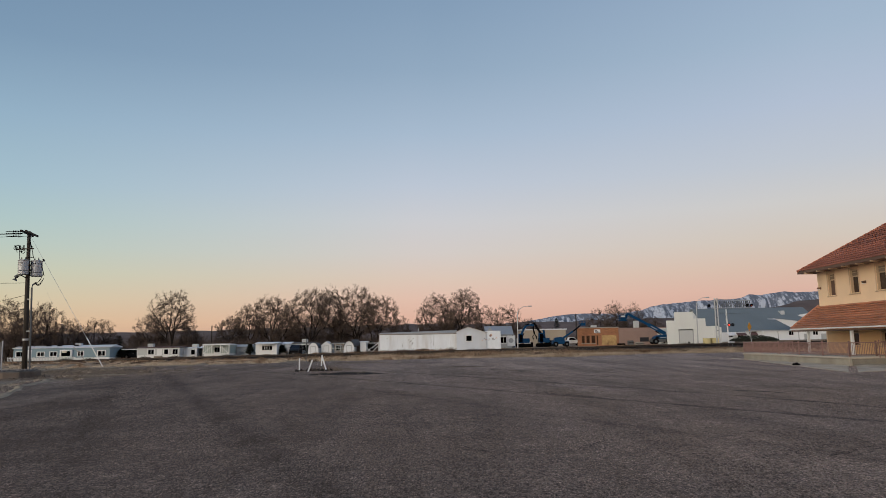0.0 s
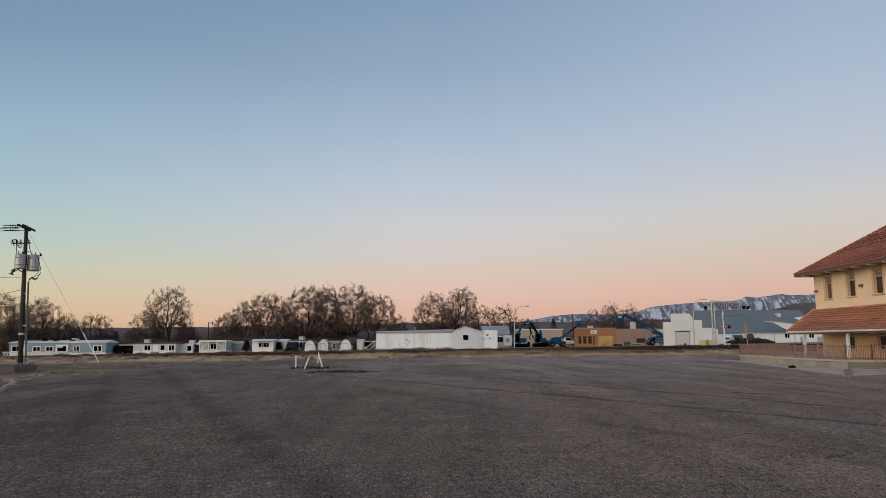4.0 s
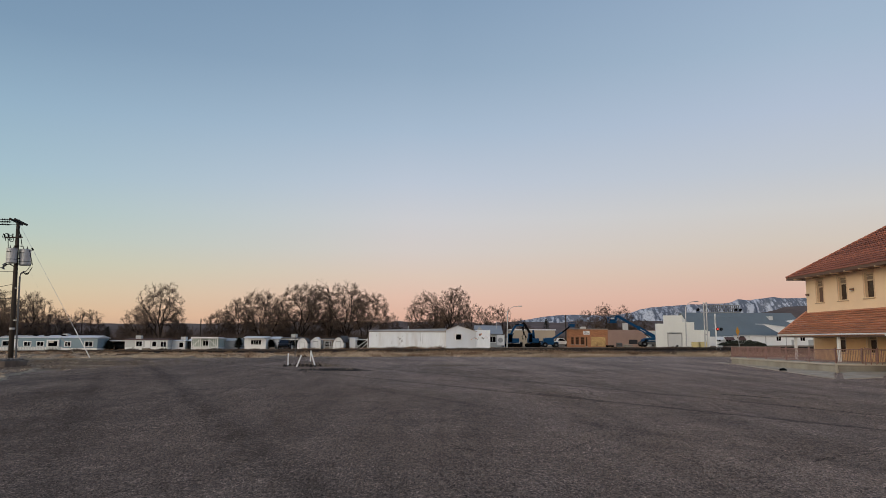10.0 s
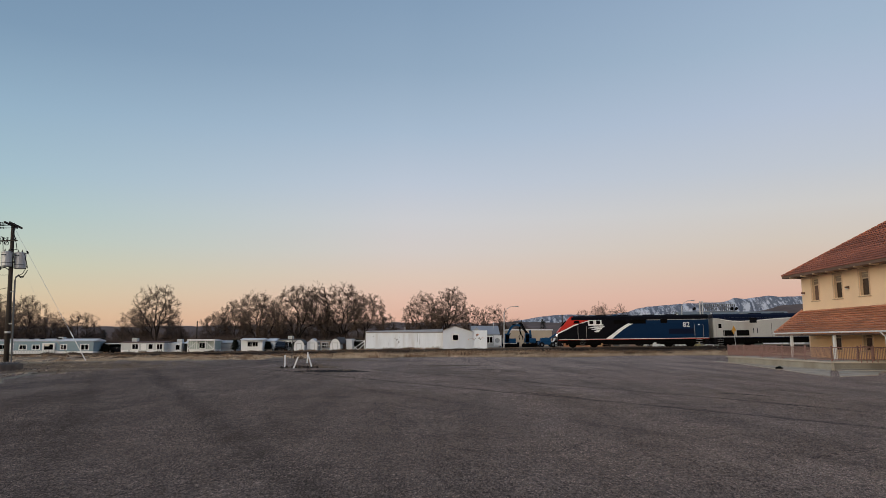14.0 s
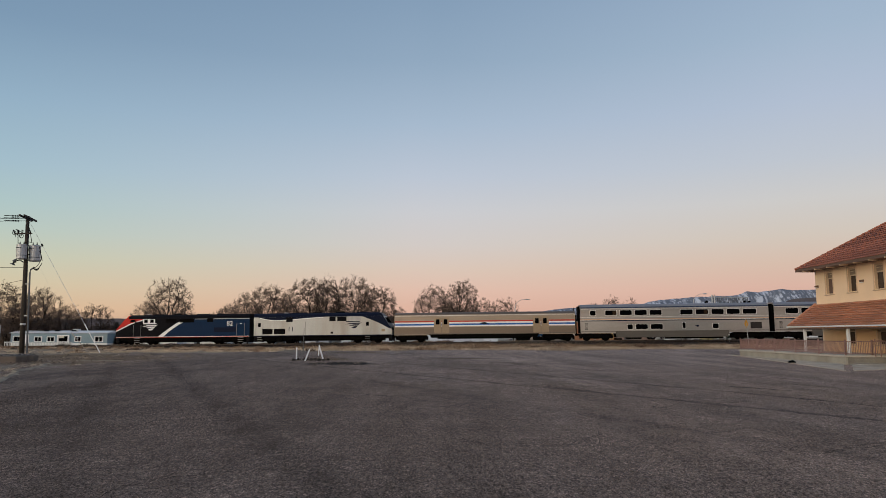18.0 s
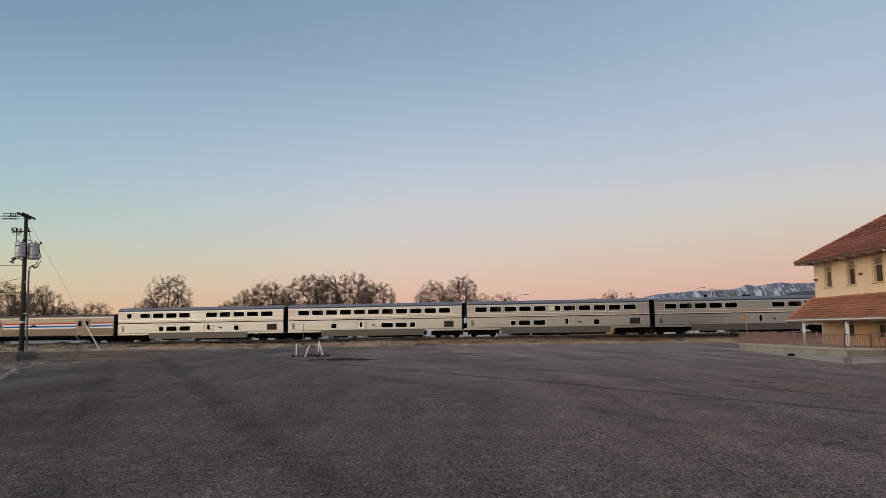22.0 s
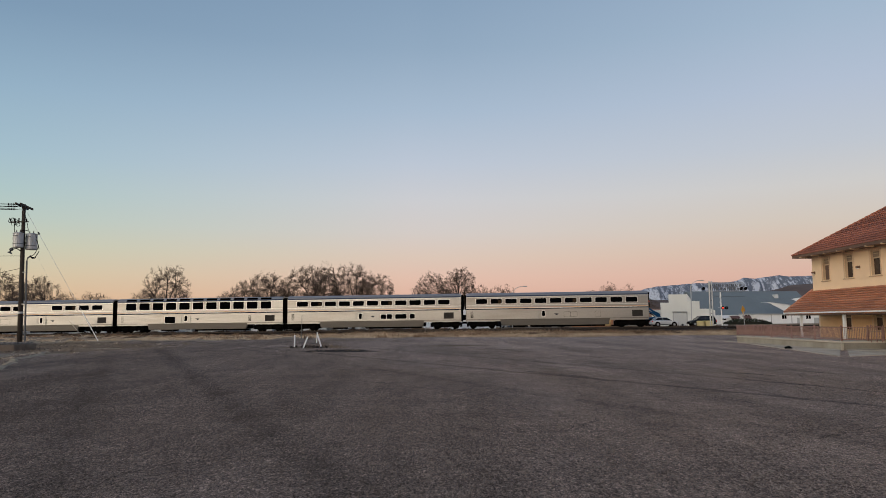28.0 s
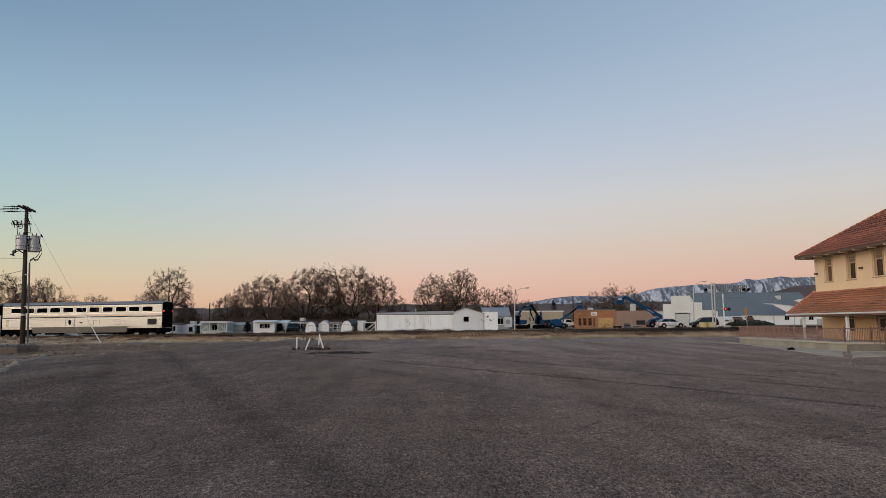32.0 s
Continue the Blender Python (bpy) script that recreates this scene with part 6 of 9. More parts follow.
    part("riser_clamp", Geo().box(0, 0.5, -0.13, -0.05, 5.6, 5.68).box(0, 0.5, -0.13, -0.05, 3.0, 3.08), STEEL, p)
    lampg = part("street_light", Geo().tube([(0, -0.1, 7.35), (-0.45, -0.1, 7.62), (-0.85, -0.1, 7.55)], 0.045, 6), BLACK, p, "small pole-mounted street light")
    part("lamp_head", Geo().tube([(-0.78, -0.1, 7.68), (-0.9, -0.1, 7.52), (-1.02, -0.1, 7.26)], [0.08, 0.17, 0.22], 10), GREY_METAL, lampg)
    for x0, z0, x1, z1, sag in ((0.75, 6.98, 1.35, 7.7, -0.45), (0.75, 6.98, 1.42, 7.35, -0.6), (0.7, 6.95, 1.3, 7.15, -0.5), (0.75, 6.9, 1.2, 6.9, -0.35), (1.35, 7.7, 1.1, 8.7, 0.25), (1.42, 7.5, 1.15, 8.3, 0.3), (-0.62, 8.75, -0.72, 10.0, 0.2),
                                (-0.72, 7.5, -0.75, 8.6, -0.3), (0.5, 9.0, 0.1, 10.6, 0.3), (-0.2, 9.0, 0.45, 9.05, 0.15)):
        pts = [(x0 + (x1 - x0) * i / 6, -0.15, z0 + (z1 - z0) * i / 6 + sag * 4 * (i / 6) * (1 - i / 6) * 0.5) for i in range(7)]
        part("jumper_cable", Geo().tube(pts, 0.028, 5), BLACK, p)
    guy = thing("guy_wire", pose(-34.2, 58, 0), "steel guy wire with a white plastic guard", "guy wire")
    foot = Vector((7.9, -3.0, 0.1))
    top = Vector((0.1, 0, 10.6))
    part("wire", Geo().tube([top, foot], 0.013, 5), GALV, guy)
    part("bead", Geo().tube([foot.lerp(top, 0.82), foot.lerp(top, 0.835)], 0.07, 8), BLACK, guy, "dark strain bead")
    part("guard", Geo().tube([foot.lerp(top, 0.005), foot.lerp(top, 0.215)], 0.034, 8), WHITE_PAINT, guy, "white plastic guard")
    part("wire", Geo().tube([(0.1, 0, 8.9), (6.1, -4, 1.66)], 0.003, 4), STEEL, guy)
    part("guard", Geo().tube([(7.6, -4.0, 0.02), (6.1, -4.0, 1.66)], 0.024, 8), CONCRETE, guy, "dull thin guard")
    lines = thing("power_lines", pose(-34.3, 58, lie(-34.3, 58)), "overhead power lines leaving the pole", "power line")
    for (a, b, c), (d, e, f2), sag in (((-0.9, 0.3, 11.2), (-34, -18, 11.2), 1.0), ((-0.4, 0, 11.1), (-34, -19, 11.0), 1.0), ((0.3, -0.6, 10.8), (-34, -20, 10.6), 1.0),
                                        ((0, 0, 7.0), (-34, -10, 7.2), 0.3), ((0, 0, 6.0), (-34, -12, 5.5), 2.6), ((0, 0, 4.8), (-34, -8, 4.9), 0.2)):
        pts = [(a + (d - a) * i / 14, b + (e - b) * i / 14, c + (f2 - c) * i / 14 - sag * 4 * (i / 14) * (1 - i / 14)) for i in range(15)]
        part("wire", Geo().tube(pts, 0.017, 5), BLACK, lines)
    # gravelled concrete island at the pole's foot, and the fence beside it
    isl = thing("concrete_island", pose(0, 0, 0), "raised concrete island filled with loose gravel", "kerb", kind="structure")
    part("kerb", Geo().prism([(-60, 38.5), (-23.8, 38.5), (-23.15, 38.9), (-23.1, 40.5), (-23.7, 42), (-60, 42)], "z", -0.4, 0.36), KERB, isl, "worn brown-stained concrete kerb", bevel=0.03)
    part("gravel_fill", Geo().prism([(-60, 38.7), (-23.9, 38.7), (-23.35, 39.0), (-23.3, 40.4), (-23.8, 41.8), (-60, 41.8)], "z", 0.36, 0.385), surface("grey_gravel", (0.12, 0.105, 0.095), 0.95, 0, 0.4, 3, 25, 0.6, spec=0.06), isl, "grey gravel")
    ap = thing("concrete_apron", pose(0, 0, 0), "pale dust-covered concrete apron below the island", "pavement", kind="structure")
    for i, poly in enumerate(([(-34, 31.4), (-19.2, 31.4), (-20.9, 36.2), (-34, 36.2)], [(-34, 26.4), (-16.9, 26.4), (-19.1, 31.34), (-34, 31.34)], [(-34, 22), (-15.0, 22), (-16.8, 26.34), (-34, 26.34)])):
        part("slab", Geo().prism(poly, "z", -0.3, 0.03 - 0.004 * i), surface("dusty_concrete", (0.235, 0.185, 0.142), 0.95, 0, 0.3, 0.8, 14, 0.4, dirt=(0.12, 0.092, 0.072), dirt_amount=0.8, spec=0.06), ap, bevel=0.012)
    rng = random.Random(8)
    g = Geo()
    for i in range(900):
        y = rng.uniform(38.8, 41.7)
        x, r = rng.uniform(-28, -23.7), rng.uniform(0.03, 0.085)
        g.add([(x + r * rng.uniform(0.6, 1.2) * a, y + r * rng.uniform(0.6, 1.2) * b, 0.385 + r * rng.uniform(0.4, 0.9) * c) for a, b, c in ((1, 0, 0.3), (0, 1, 0.3), (-1, 0, 0.3), (0, -1, 0.3), (0, 0, 1.2), (0, 0, -0.3))],
              [(0, 1, 4), (1, 2, 4), (2, 3, 4), (3, 0, 4), (1, 0, 5), (2, 1, 5), (3, 2, 5), (0, 3, 5)])
    tagged(part("stones", g, chip_material("grey_stone", (0.17, 0.155, 0.145), 0.4, 1.7), isl), kind="stuff")
    f = thing("metal_fence", pose(-30.7, 46.0, 0.2), "dark grey slatted metal fence panel at the lot's edge", "fence")
    for i in range(18):
        part("slat", box(1.95 - i * 0.2, 2.08 - i * 0.2, -0.02, 0.02, 0.02, 1.85), GREY_METAL, f)
    for zz in (0.3, 1.7):
        part("rail", box(-1.6, 2.1, 0.02, 0.06, zz, zz + 0.06), GALV, f)
    part("post", Geo().tube([(2.12, 0.03, 0), (2.12, 0.03, 1.95)], 0.04, 8), GALV, f)


build_pole()


def build_pipes():
    """White steel pipe bollards in the lot, some knocked askew."""
    grp = "white bollards"
    for (x, y, x2, y2, h, lab) in ((-9.15, 45, -9.15, 45, 0.72, "upright white-painted steel bollard"), (-8.15, 42.4, -7.86, 42.4, 0.66, "white steel bollard leaning over"), (-7.08, 43, -7.38, 43, 0.84, "white steel bollard leaning back")):
        t = thing("bollard", pose(x, y, lie(x, y)), lab, "bollard", grp)
        part("pipe", Geo().tube([(0, 0, -0.1), (x2 - x, y2 - y, h)], 0.046, 12), WHITE_PAINT, t, smooth=False)
        part("cap", Geo().tube([(x2 - x, y2 - y, h), ((x2 - x) * 1.05, 0, h + 0.03)], [0.046, 0.025], 12), WHITE_PAINT, t)
    t = thing("bollard", pose(-7.44, 43.1, lie(-7.4, 43)), "short white post behind a leaning bollard", "bollard", grp)
    part("pipe", Geo().tube([(0, 0, 0.3), (0.04, 0, 0.95)], 0.036, 10), WHITE_PAINT, t)
    t = thing("steel_stake", pose(-12.8, 66, lie(-12.8, 66)), "thin rusty steel stake at the edge of the lot", "post")
    part("stake", Geo().tube([(0, 0, -0.1), (0.02, 0, 2.15)], 0.03, 6), GREY_METAL, t)
    rng = random.Random(4)
    v, f = [], []
    for i in range(260):
        a, r = rng.uniform(0, 6.28), rng.random() ** 0.7
        x, y = -7.1 + math.cos(a) * r * 1.7, 43.4 + math.sin(a) * r * 1.0
        h = rng.uniform(0.08, 0.4) * (1.2 - r)
        t = rng.uniform(-0.15, 0.15)
        n = len(v)
        v += [(x - 0.015, y, lie(x, y)), (x + 0.015, y, lie(x, y)), (x + t, y + rng.uniform(-0.1, 0.1), lie(x, y) + h)]
        f.append((n, n + 1, n + 2))
    me = bpy.data.meshes.new("weed_tufts")
    me.from_pydata(v, [], f)
    me.materials.append(DEAD)
    tagged(new("weed_tufts", me), "dry weeds growing through the asphalt at the bollards", "grass", kind="stuff")
    g = Geo()
    for i in range(46):
        x, y, r = rng.gauss(-7.75, 0.45), rng.gauss(43.2, 0.3), rng.uniform(0.05, 0.16)
        z = lie(x, y)
        g.add([(x + r * rng.uniform(0.6, 1.2), y, z), (x, y + r, z), (x - r * rng.uniform(0.6, 1.2), y, z), (x, y - r, z), (x + r * 0.4, y + r * 0.2, z + r * rng.uniform(0.7, 1.5)), (x - r * 0.4, y, z + r * rng.uniform(0.5, 1.3))],
              [(0, 1, 4), (1, 2, 5), (1, 5, 4), (2, 3, 5), (3, 0, 4), (3, 4, 5)])
    tagged(new("broken_lumps", mesh_of(g, "broken_lumps", chip_material("dark_lumps", (0.05, 0.04, 0.034), 0.5, 1.6))), "dark broken lumps of asphalt at the bollards", "rubble", kind="stuff")
    me = grid_mesh("bare_patch", span(-11.6, -4.6, 0.35), span(41.4, 46.0, 0.35), lambda x, y: lie(x, y) + 0.03 - 0.09 * min(1.6, ((x + 8.1) / 3.4) ** 2 + ((y - 43.7) / 2.1) ** 2) + 0.012 * noise.noise((x * 2, y * 2, 0)), DIRT)
    tagged(new("bare_patch", me), "patch of bare soil where the asphalt has broken up", "soil", kind="structure")


build_pipes()


SOOT = surface("dark_broken_asphalt", (0.024, 0.019, 0.016), 0.95, 0, 0.3, 1.2, 12, 0.4, spec=0.06)


def build_patches():
    """Tongues of bare dirt with dead grass and rubble where the lot has broken up along its edge."""
    rng = random.Random(14)
    v, f, v2, f2 = [], [], [], []
    st = Geo()
    for cx, cy, rx, ry in ((-26.0, 44.6, 10.0, 9.0), (1.4, 46.5, 3.6, 1.3), (-7.0, 60.0, 3.5, 1.2), (-5.2, 38.6, 2.8, 2.2)):
        def height(x, y):
            e = ((x - cx) / rx) ** 2 + ((y - cy) / ry) ** 2
            e += 0.5 * noise.noise((x * 0.5, y * 0.5, 3)) + 0.25 * noise.noise((x * 1.7, y * 1.7, 8))
            return lie(x, y) + 0.05 - 0.09 * min(1.5, max(0.0, e)) + 0.012 * noise.noise((x * 3, y * 3, 0))
        dark = cx == -5.2
        me = grid_mesh("dirt_patch", span(cx - rx * 1.4, cx + rx * 1.4, 0.25), span(cy - ry * 1.4, cy + ry * 1.4, 0.25), height, SOOT if dark else DIRT)
        tagged(new("dirt_patch", me), "dark hollow of broken asphalt" if dark else "bare dirt with dead grass on the broken lot edge", "soil", kind="structure")
        west = cx < -10
        for i in range(int(13 * rx * ry if west else 4 * rx)):
            x, y = cx + rng.gauss(0, 0.45) * rx, cy + rng.gauss(0, 0.45) * ry
            if noise.noise((x * 0.9, y * 0.9, 4)) < -0.05:
                continue
            vv, ff = (v, f) if rng.random() < 0.9 else (v2, f2)
            top = rng.uniform(0.05, 0.17)
            for k in range(12):
                a, h = rng.uniform(0, 6.28), top * rng.uniform(0.4, 1.0)
                bx, by = x + rng.gauss(0, 0.12), y + rng.gauss(0, 0.12)
                n = len(vv)
                vv += [(bx - 0.012, by, lie(bx, by)), (bx + 0.012, by, lie(bx, by)), (bx + math.cos(a) * h * 0.7, by + math.sin(a) * h * 0.7, lie(bx, by) + h)]
                ff.append((n, n + 1, n + 2))
        for i in range(int(26 * rx * ry) if west else 60):
            x, y, r = cx + rng.gauss(0, 0.5) * rx, cy + rng.gauss(0, 0.5) * ry, rng.uniform(0.02, 0.075)
            z = lie(x, y) + 0.03
            st.add([(x + r, y, z), (x, y + r, z), (x - r, y, z), (x, y - r, z), (x + r * rng.uniform(-0.3, 0.3), y, z + r * rng.uniform(0.5, 1.0))], [(0, 1, 4), (1, 2, 4), (2, 3, 4), (3, 0, 4)])
    for i in range(150):
        u = rng.random() * 2
        ax, ay, bx, by = (-21.2, 37.2, -19.1, 31.3) if u < 1 else (-19.1, 31.3, -15.6, 23.6)
        x, y = ax + (bx - ax) * (u % 1) + rng.gauss(0, 0.16), ay + (by - ay) * (u % 1) + rng.gauss(0, 0.3)
        if noise.noise((x * 1.2, y * 1.2, 6)) < -0.1:
            continue
        for k in range(7):
            a, h = rng.uniform(0, 6.28), rng.uniform(0.02, 0.08)
            px, py = x + rng.gauss(0, 0.1), y + rng.gauss(0, 0.1)
            n = len(v2)
            v2 += [(px - 0.009, py, lie(px, py)), (px + 0.009, py, lie(px, py)), (px + math.cos(a) * h, py + math.sin(a) * h, lie(px, py) + h)]
            f2.append((n, n + 1, n + 2))
    for name, vv, ff, mat in (("dead_grass", v, f, DEAD), ("dead_grass", v2, f2, STRAW)):
        me = bpy.data.meshes.new(name)
        me.from_pydata(vv, [], ff)
        me.materials.append(mat)
        tagged(new(name, me), "short dead grass on the dirt patches", "grass", kind="stuff")
    tagged(new("rubble", mesh_of(st, "rubble", chip_material("brown_rubble", (0.15, 0.115, 0.09), 0.35, 1.9), smooth=False)), "small broken stones strewn over the dirt", "rubble", kind="stuff")


build_patches()


DUST = surface("pale_dust", (0.33, 0.27, 0.20), 0.95, 0, 0.3, 1.6, 14, 0.3, dirt=(0.17, 0.135, 0.10), dirt_amount=0.6, spec=0.05)


def build_edges():
    """Low drifts of pale dust and straw along the broken edge of the lot."""
    rng = random.Random(17)
    for way, wide in ((((-14.2, 22.2), (-15.5, 25.3), (-17.6, 29.7), (-20.8, 37.9)), 0.24), (((-23.0, 41.0), (-20.8, 41.5), (-18.4, 41.8)), 0.36), (((-33.5, 54.3), (-31.4, 55.4), (-28.3, 57.0), (-24.6, 58.6), (-18.0, 60.2)), 0.75), (((-16.4, 24.4), (-19.6, 31.2), (-21.6, 36.4)), 0.07)):
        vs, fs = [], []
        for (xa, ya), (xb, yb) in zip(way, way[1:]):
            l = math.hypot(xb - xa, yb - ya)
            px, py = -(yb - ya) / l, (xb - xa) / l
            n = int(l / 0.25)
            for i in range(n):
                u = i / n
                x, y = xa + (xb - xa) * u, ya + (yb - ya) * u
                o = 0.35 * noise.noise((x * 0.7, y * 0.7, 2)) + rng.gauss(0, 0.03)
                w = max(0.02, wide * (0.55 + 0.9 * noise.noise((x * 0.9, y * 0.9, 8)) + rng.uniform(-0.15, 0.15)))
                for k, h in ((-1, -0.01), (-0.3, 0.045), (0.35, 0.05), (1, -0.01)):
                    X, Y = x + px * (o + w * k), y + py * (o + w * k)
                    vs.append((X, Y, lie(X, Y) + (h if y > 37 else h + 0.015)))
        m = len(vs) // 4
        for i in range(m - 1):
            for k in range(3):
                fs.append((4 * i + k, 4 * i + k + 1, 4 * i + 5 + k, 4 * i + 4 + k))
        me = bpy.data.meshes.new("dust_drift")
        me.from_pydata(vs, [], fs)
        me.materials.append(DUST)
        tagged(new("dust_drift", me), "low drift of pale dust along the broken asphalt edge", "dust", kind="structure")


build_edges()


# ---- beyond the track: homes and sheds ----
def siding(name, base, dirt=(0.35, 0.32, 0.28)):
    return surface(name, base, 0.7, 0.0, 0.07, 0.5, 12, 0.05, streak=(1, 1, 0.3), dirt=dirt, dirt_amount=0.3)


PALE_BLUE = siding("pale_blue_siding", (0.20, 0.285, 0.33))
OFF_WHITE = siding("off_white_siding", (0.52, 0.53, 0.52))
WHITE_SIDING = siding("white_siding", (0.72, 0.73, 0.74))
GREY_SIDING = siding("grey_siding", (0.36, 0.37, 0.37))
PALE_GREEN = siding("pale_green_siding", (0.38, 0.44, 0.40))
PALE_ROOF = siding("pale_metal_roof", (0.66, 0.67, 0.69))
DARK_ROOF = siding("dark_shingle_roof", (0.065, 0.062, 0.064), (0.12, 0.11, 0.10))
TAN_METAL = siding("tan_metal_wall", (0.40, 0.33, 0.25))
RED_ROOF = siding("dark_red_roof", (0.10, 0.05, 0.045), (0.14, 0.10, 0.09))
DARK_TRIM = plain("dark_trim", (0.04, 0.04, 0.045), 0.6)


def wall_window(parent, x0, x1, z0, z1, y, mullions=1):
    """Window in a wall that faces -y: frame, panes set back."""
    f = 0.11
    g = Geo().box(x0 - f, x0, y - 0.05, y + 0.06, z0 - f, z1 + f).box(x1, x1 + f, y - 0.05, y + 0.06, z0 - f, z1 + f).box(x0, x1, y - 0.05, y + 0.06, z1, z1 + f).box(x0, x1, y - 0.07, y + 0.06, z0 - f, z0)
    for i in range(1, mullions + 1):
        xm = x0 + (x1 - x0) * i / (mullions + 1)
        g.box(xm - 0.025, xm + 0.025, y - 0.04, y + 0.04, z0, z1)
    w = part("window", g, WHITE_PAINT, parent)
    for i in range(mullions + 1):
        a = x0 + (x1 - x0) * i / (mullions + 1)
        b = x0 + (x1 - x0) * (i + 1) / (mullions + 1)
        part("pane", box(a + 0.02, b - 0.02, y - 0.01, y + 0.03, z0, z1), DARK_GLASS, w)


def mobile_home(x0, x1, y, z1, wall, label, windows=(), doors=(), ac=(), roof=None, base=None, depth=4.2, pitch=0.35, skirt=None, name="mobile_home"):
    """Long low home; its front faces the track."""
    xc = (x0 + x1) / 2
    zb = lie(xc, y) if base is None else base
    t = thing(name, pose(xc, y, zb), label, "mobile home" if name == "mobile_home" else "shed", "homes beyond the track")
    h = z1 - zb
    w = (x1 - x0) / 2
    part("body", box(-w, w, 0, depth, 0.45, h - 0.12), wall, t, bevel=0.02)
    part("skirting", box(-w + 0.03, w - 0.03, 0.03, depth - 0.03, -0.3, 0.45), skirt or WHITE_PAINT, t)
    part("roof", Geo().prism([(-0.18, h - 0.12), (depth + 0.18, h - 0.12), (depth + 0.18, h - 0.04), (depth / 2, h + pitch), (-0.18, h - 0.04)], "x", -w - 0.15, w + 0.15), roof or PALE_ROOF, t, bevel=0.01)
    n = int((x1 - x0) / 1.22)
    for i in range(1, n):
        xa = -w + (x1 - x0) * i / n
        part("batten", box(xa - 0.02, xa + 0.02, -0.012, 0.01, 0.45, h - 0.13), wall, t)
    for a, b, za, zz, mu in windows:
        wall_window(t, a - xc, b - xc, za - zb, zz - zb, 0, mu)
    for a in doors:
        part("door", box(a - xc - 0.42, a - xc + 0.42, -0.03, 0.02, 0.45, h - 0.3), WHITE_PAINT, t, bevel=0.01)
        part("step", box(a - xc - 0.55, a - xc + 0.55, -0.9, 0, -0.2, 0.35), CONCRETE, t)
    for a in ac:
        u = part("cooler", box(a - xc - 0.45, a - xc + 0.45, depth * 0.3, depth * 0.3 + 0.9, h - 0.1, h + 0.62), OFF_WHITE, t, "boxy rooftop cooler", bevel=0.03)
        for i in range(5):
            part("slat", box(a - xc - 0.4, a - xc + 0.4, depth * 0.3 - 0.015, depth * 0.3 + 0.01, h + 0.02 + i * 0.11, h + 0.07 + i * 0.11), GREY_SIDING, u)
    return t


def gambrel_shed(x0, x1, y, z1, wall, roofm, label, pointed=False):
    xc, w = (x0 + x1) / 2, (x1 - x0) / 2
    zb = lie(xc, y)
    h = z1 - zb
    t = thing("garden_shed", pose(xc, y, zb), label, "shed", "sheds beyond the track")
    prof = [(-w, 0), (w, 0), (w, h * 0.5), (w * 0.82, h * 0.76), (w * 0.4, h * 0.96), (0, h), (-w * 0.4, h * 0.96), (-w * 0.82, h * 0.76), (-w, h * 0.5)]
    if pointed:
        prof = [(-w, 0), (w, 0), (w, h * 0.66), (0, h), (-w, h * 0.66)]
    part("body", Geo().prism(prof, "y", 0, 3.2), wall, t)
    top = prof[2:]
    part("roof", Geo().prism([(a * 1.05, b + 0.05) for a, b in top] + [(a, b) for a, b in top[::-1]], "y", -0.12, 3.3), roofm, t)
    part("door", box(-w * 0.45, w * 0.45, -0.04, 0.01, 0.05, h * 0.62), wall, t, bevel=0.01)
    part("door_frame", Geo().box(-w * 0.5, -w * 0.45, -0.05, 0.01, 0.05, h * 0.66).box(w * 0.45, w * 0.5, -0.05, 0.01, 0.05, h * 0.66).box(-w * 0.5, w * 0.5, -0.05, 0.01, h * 0.62, h * 0.67), GREY_SIDING, t)
    return t


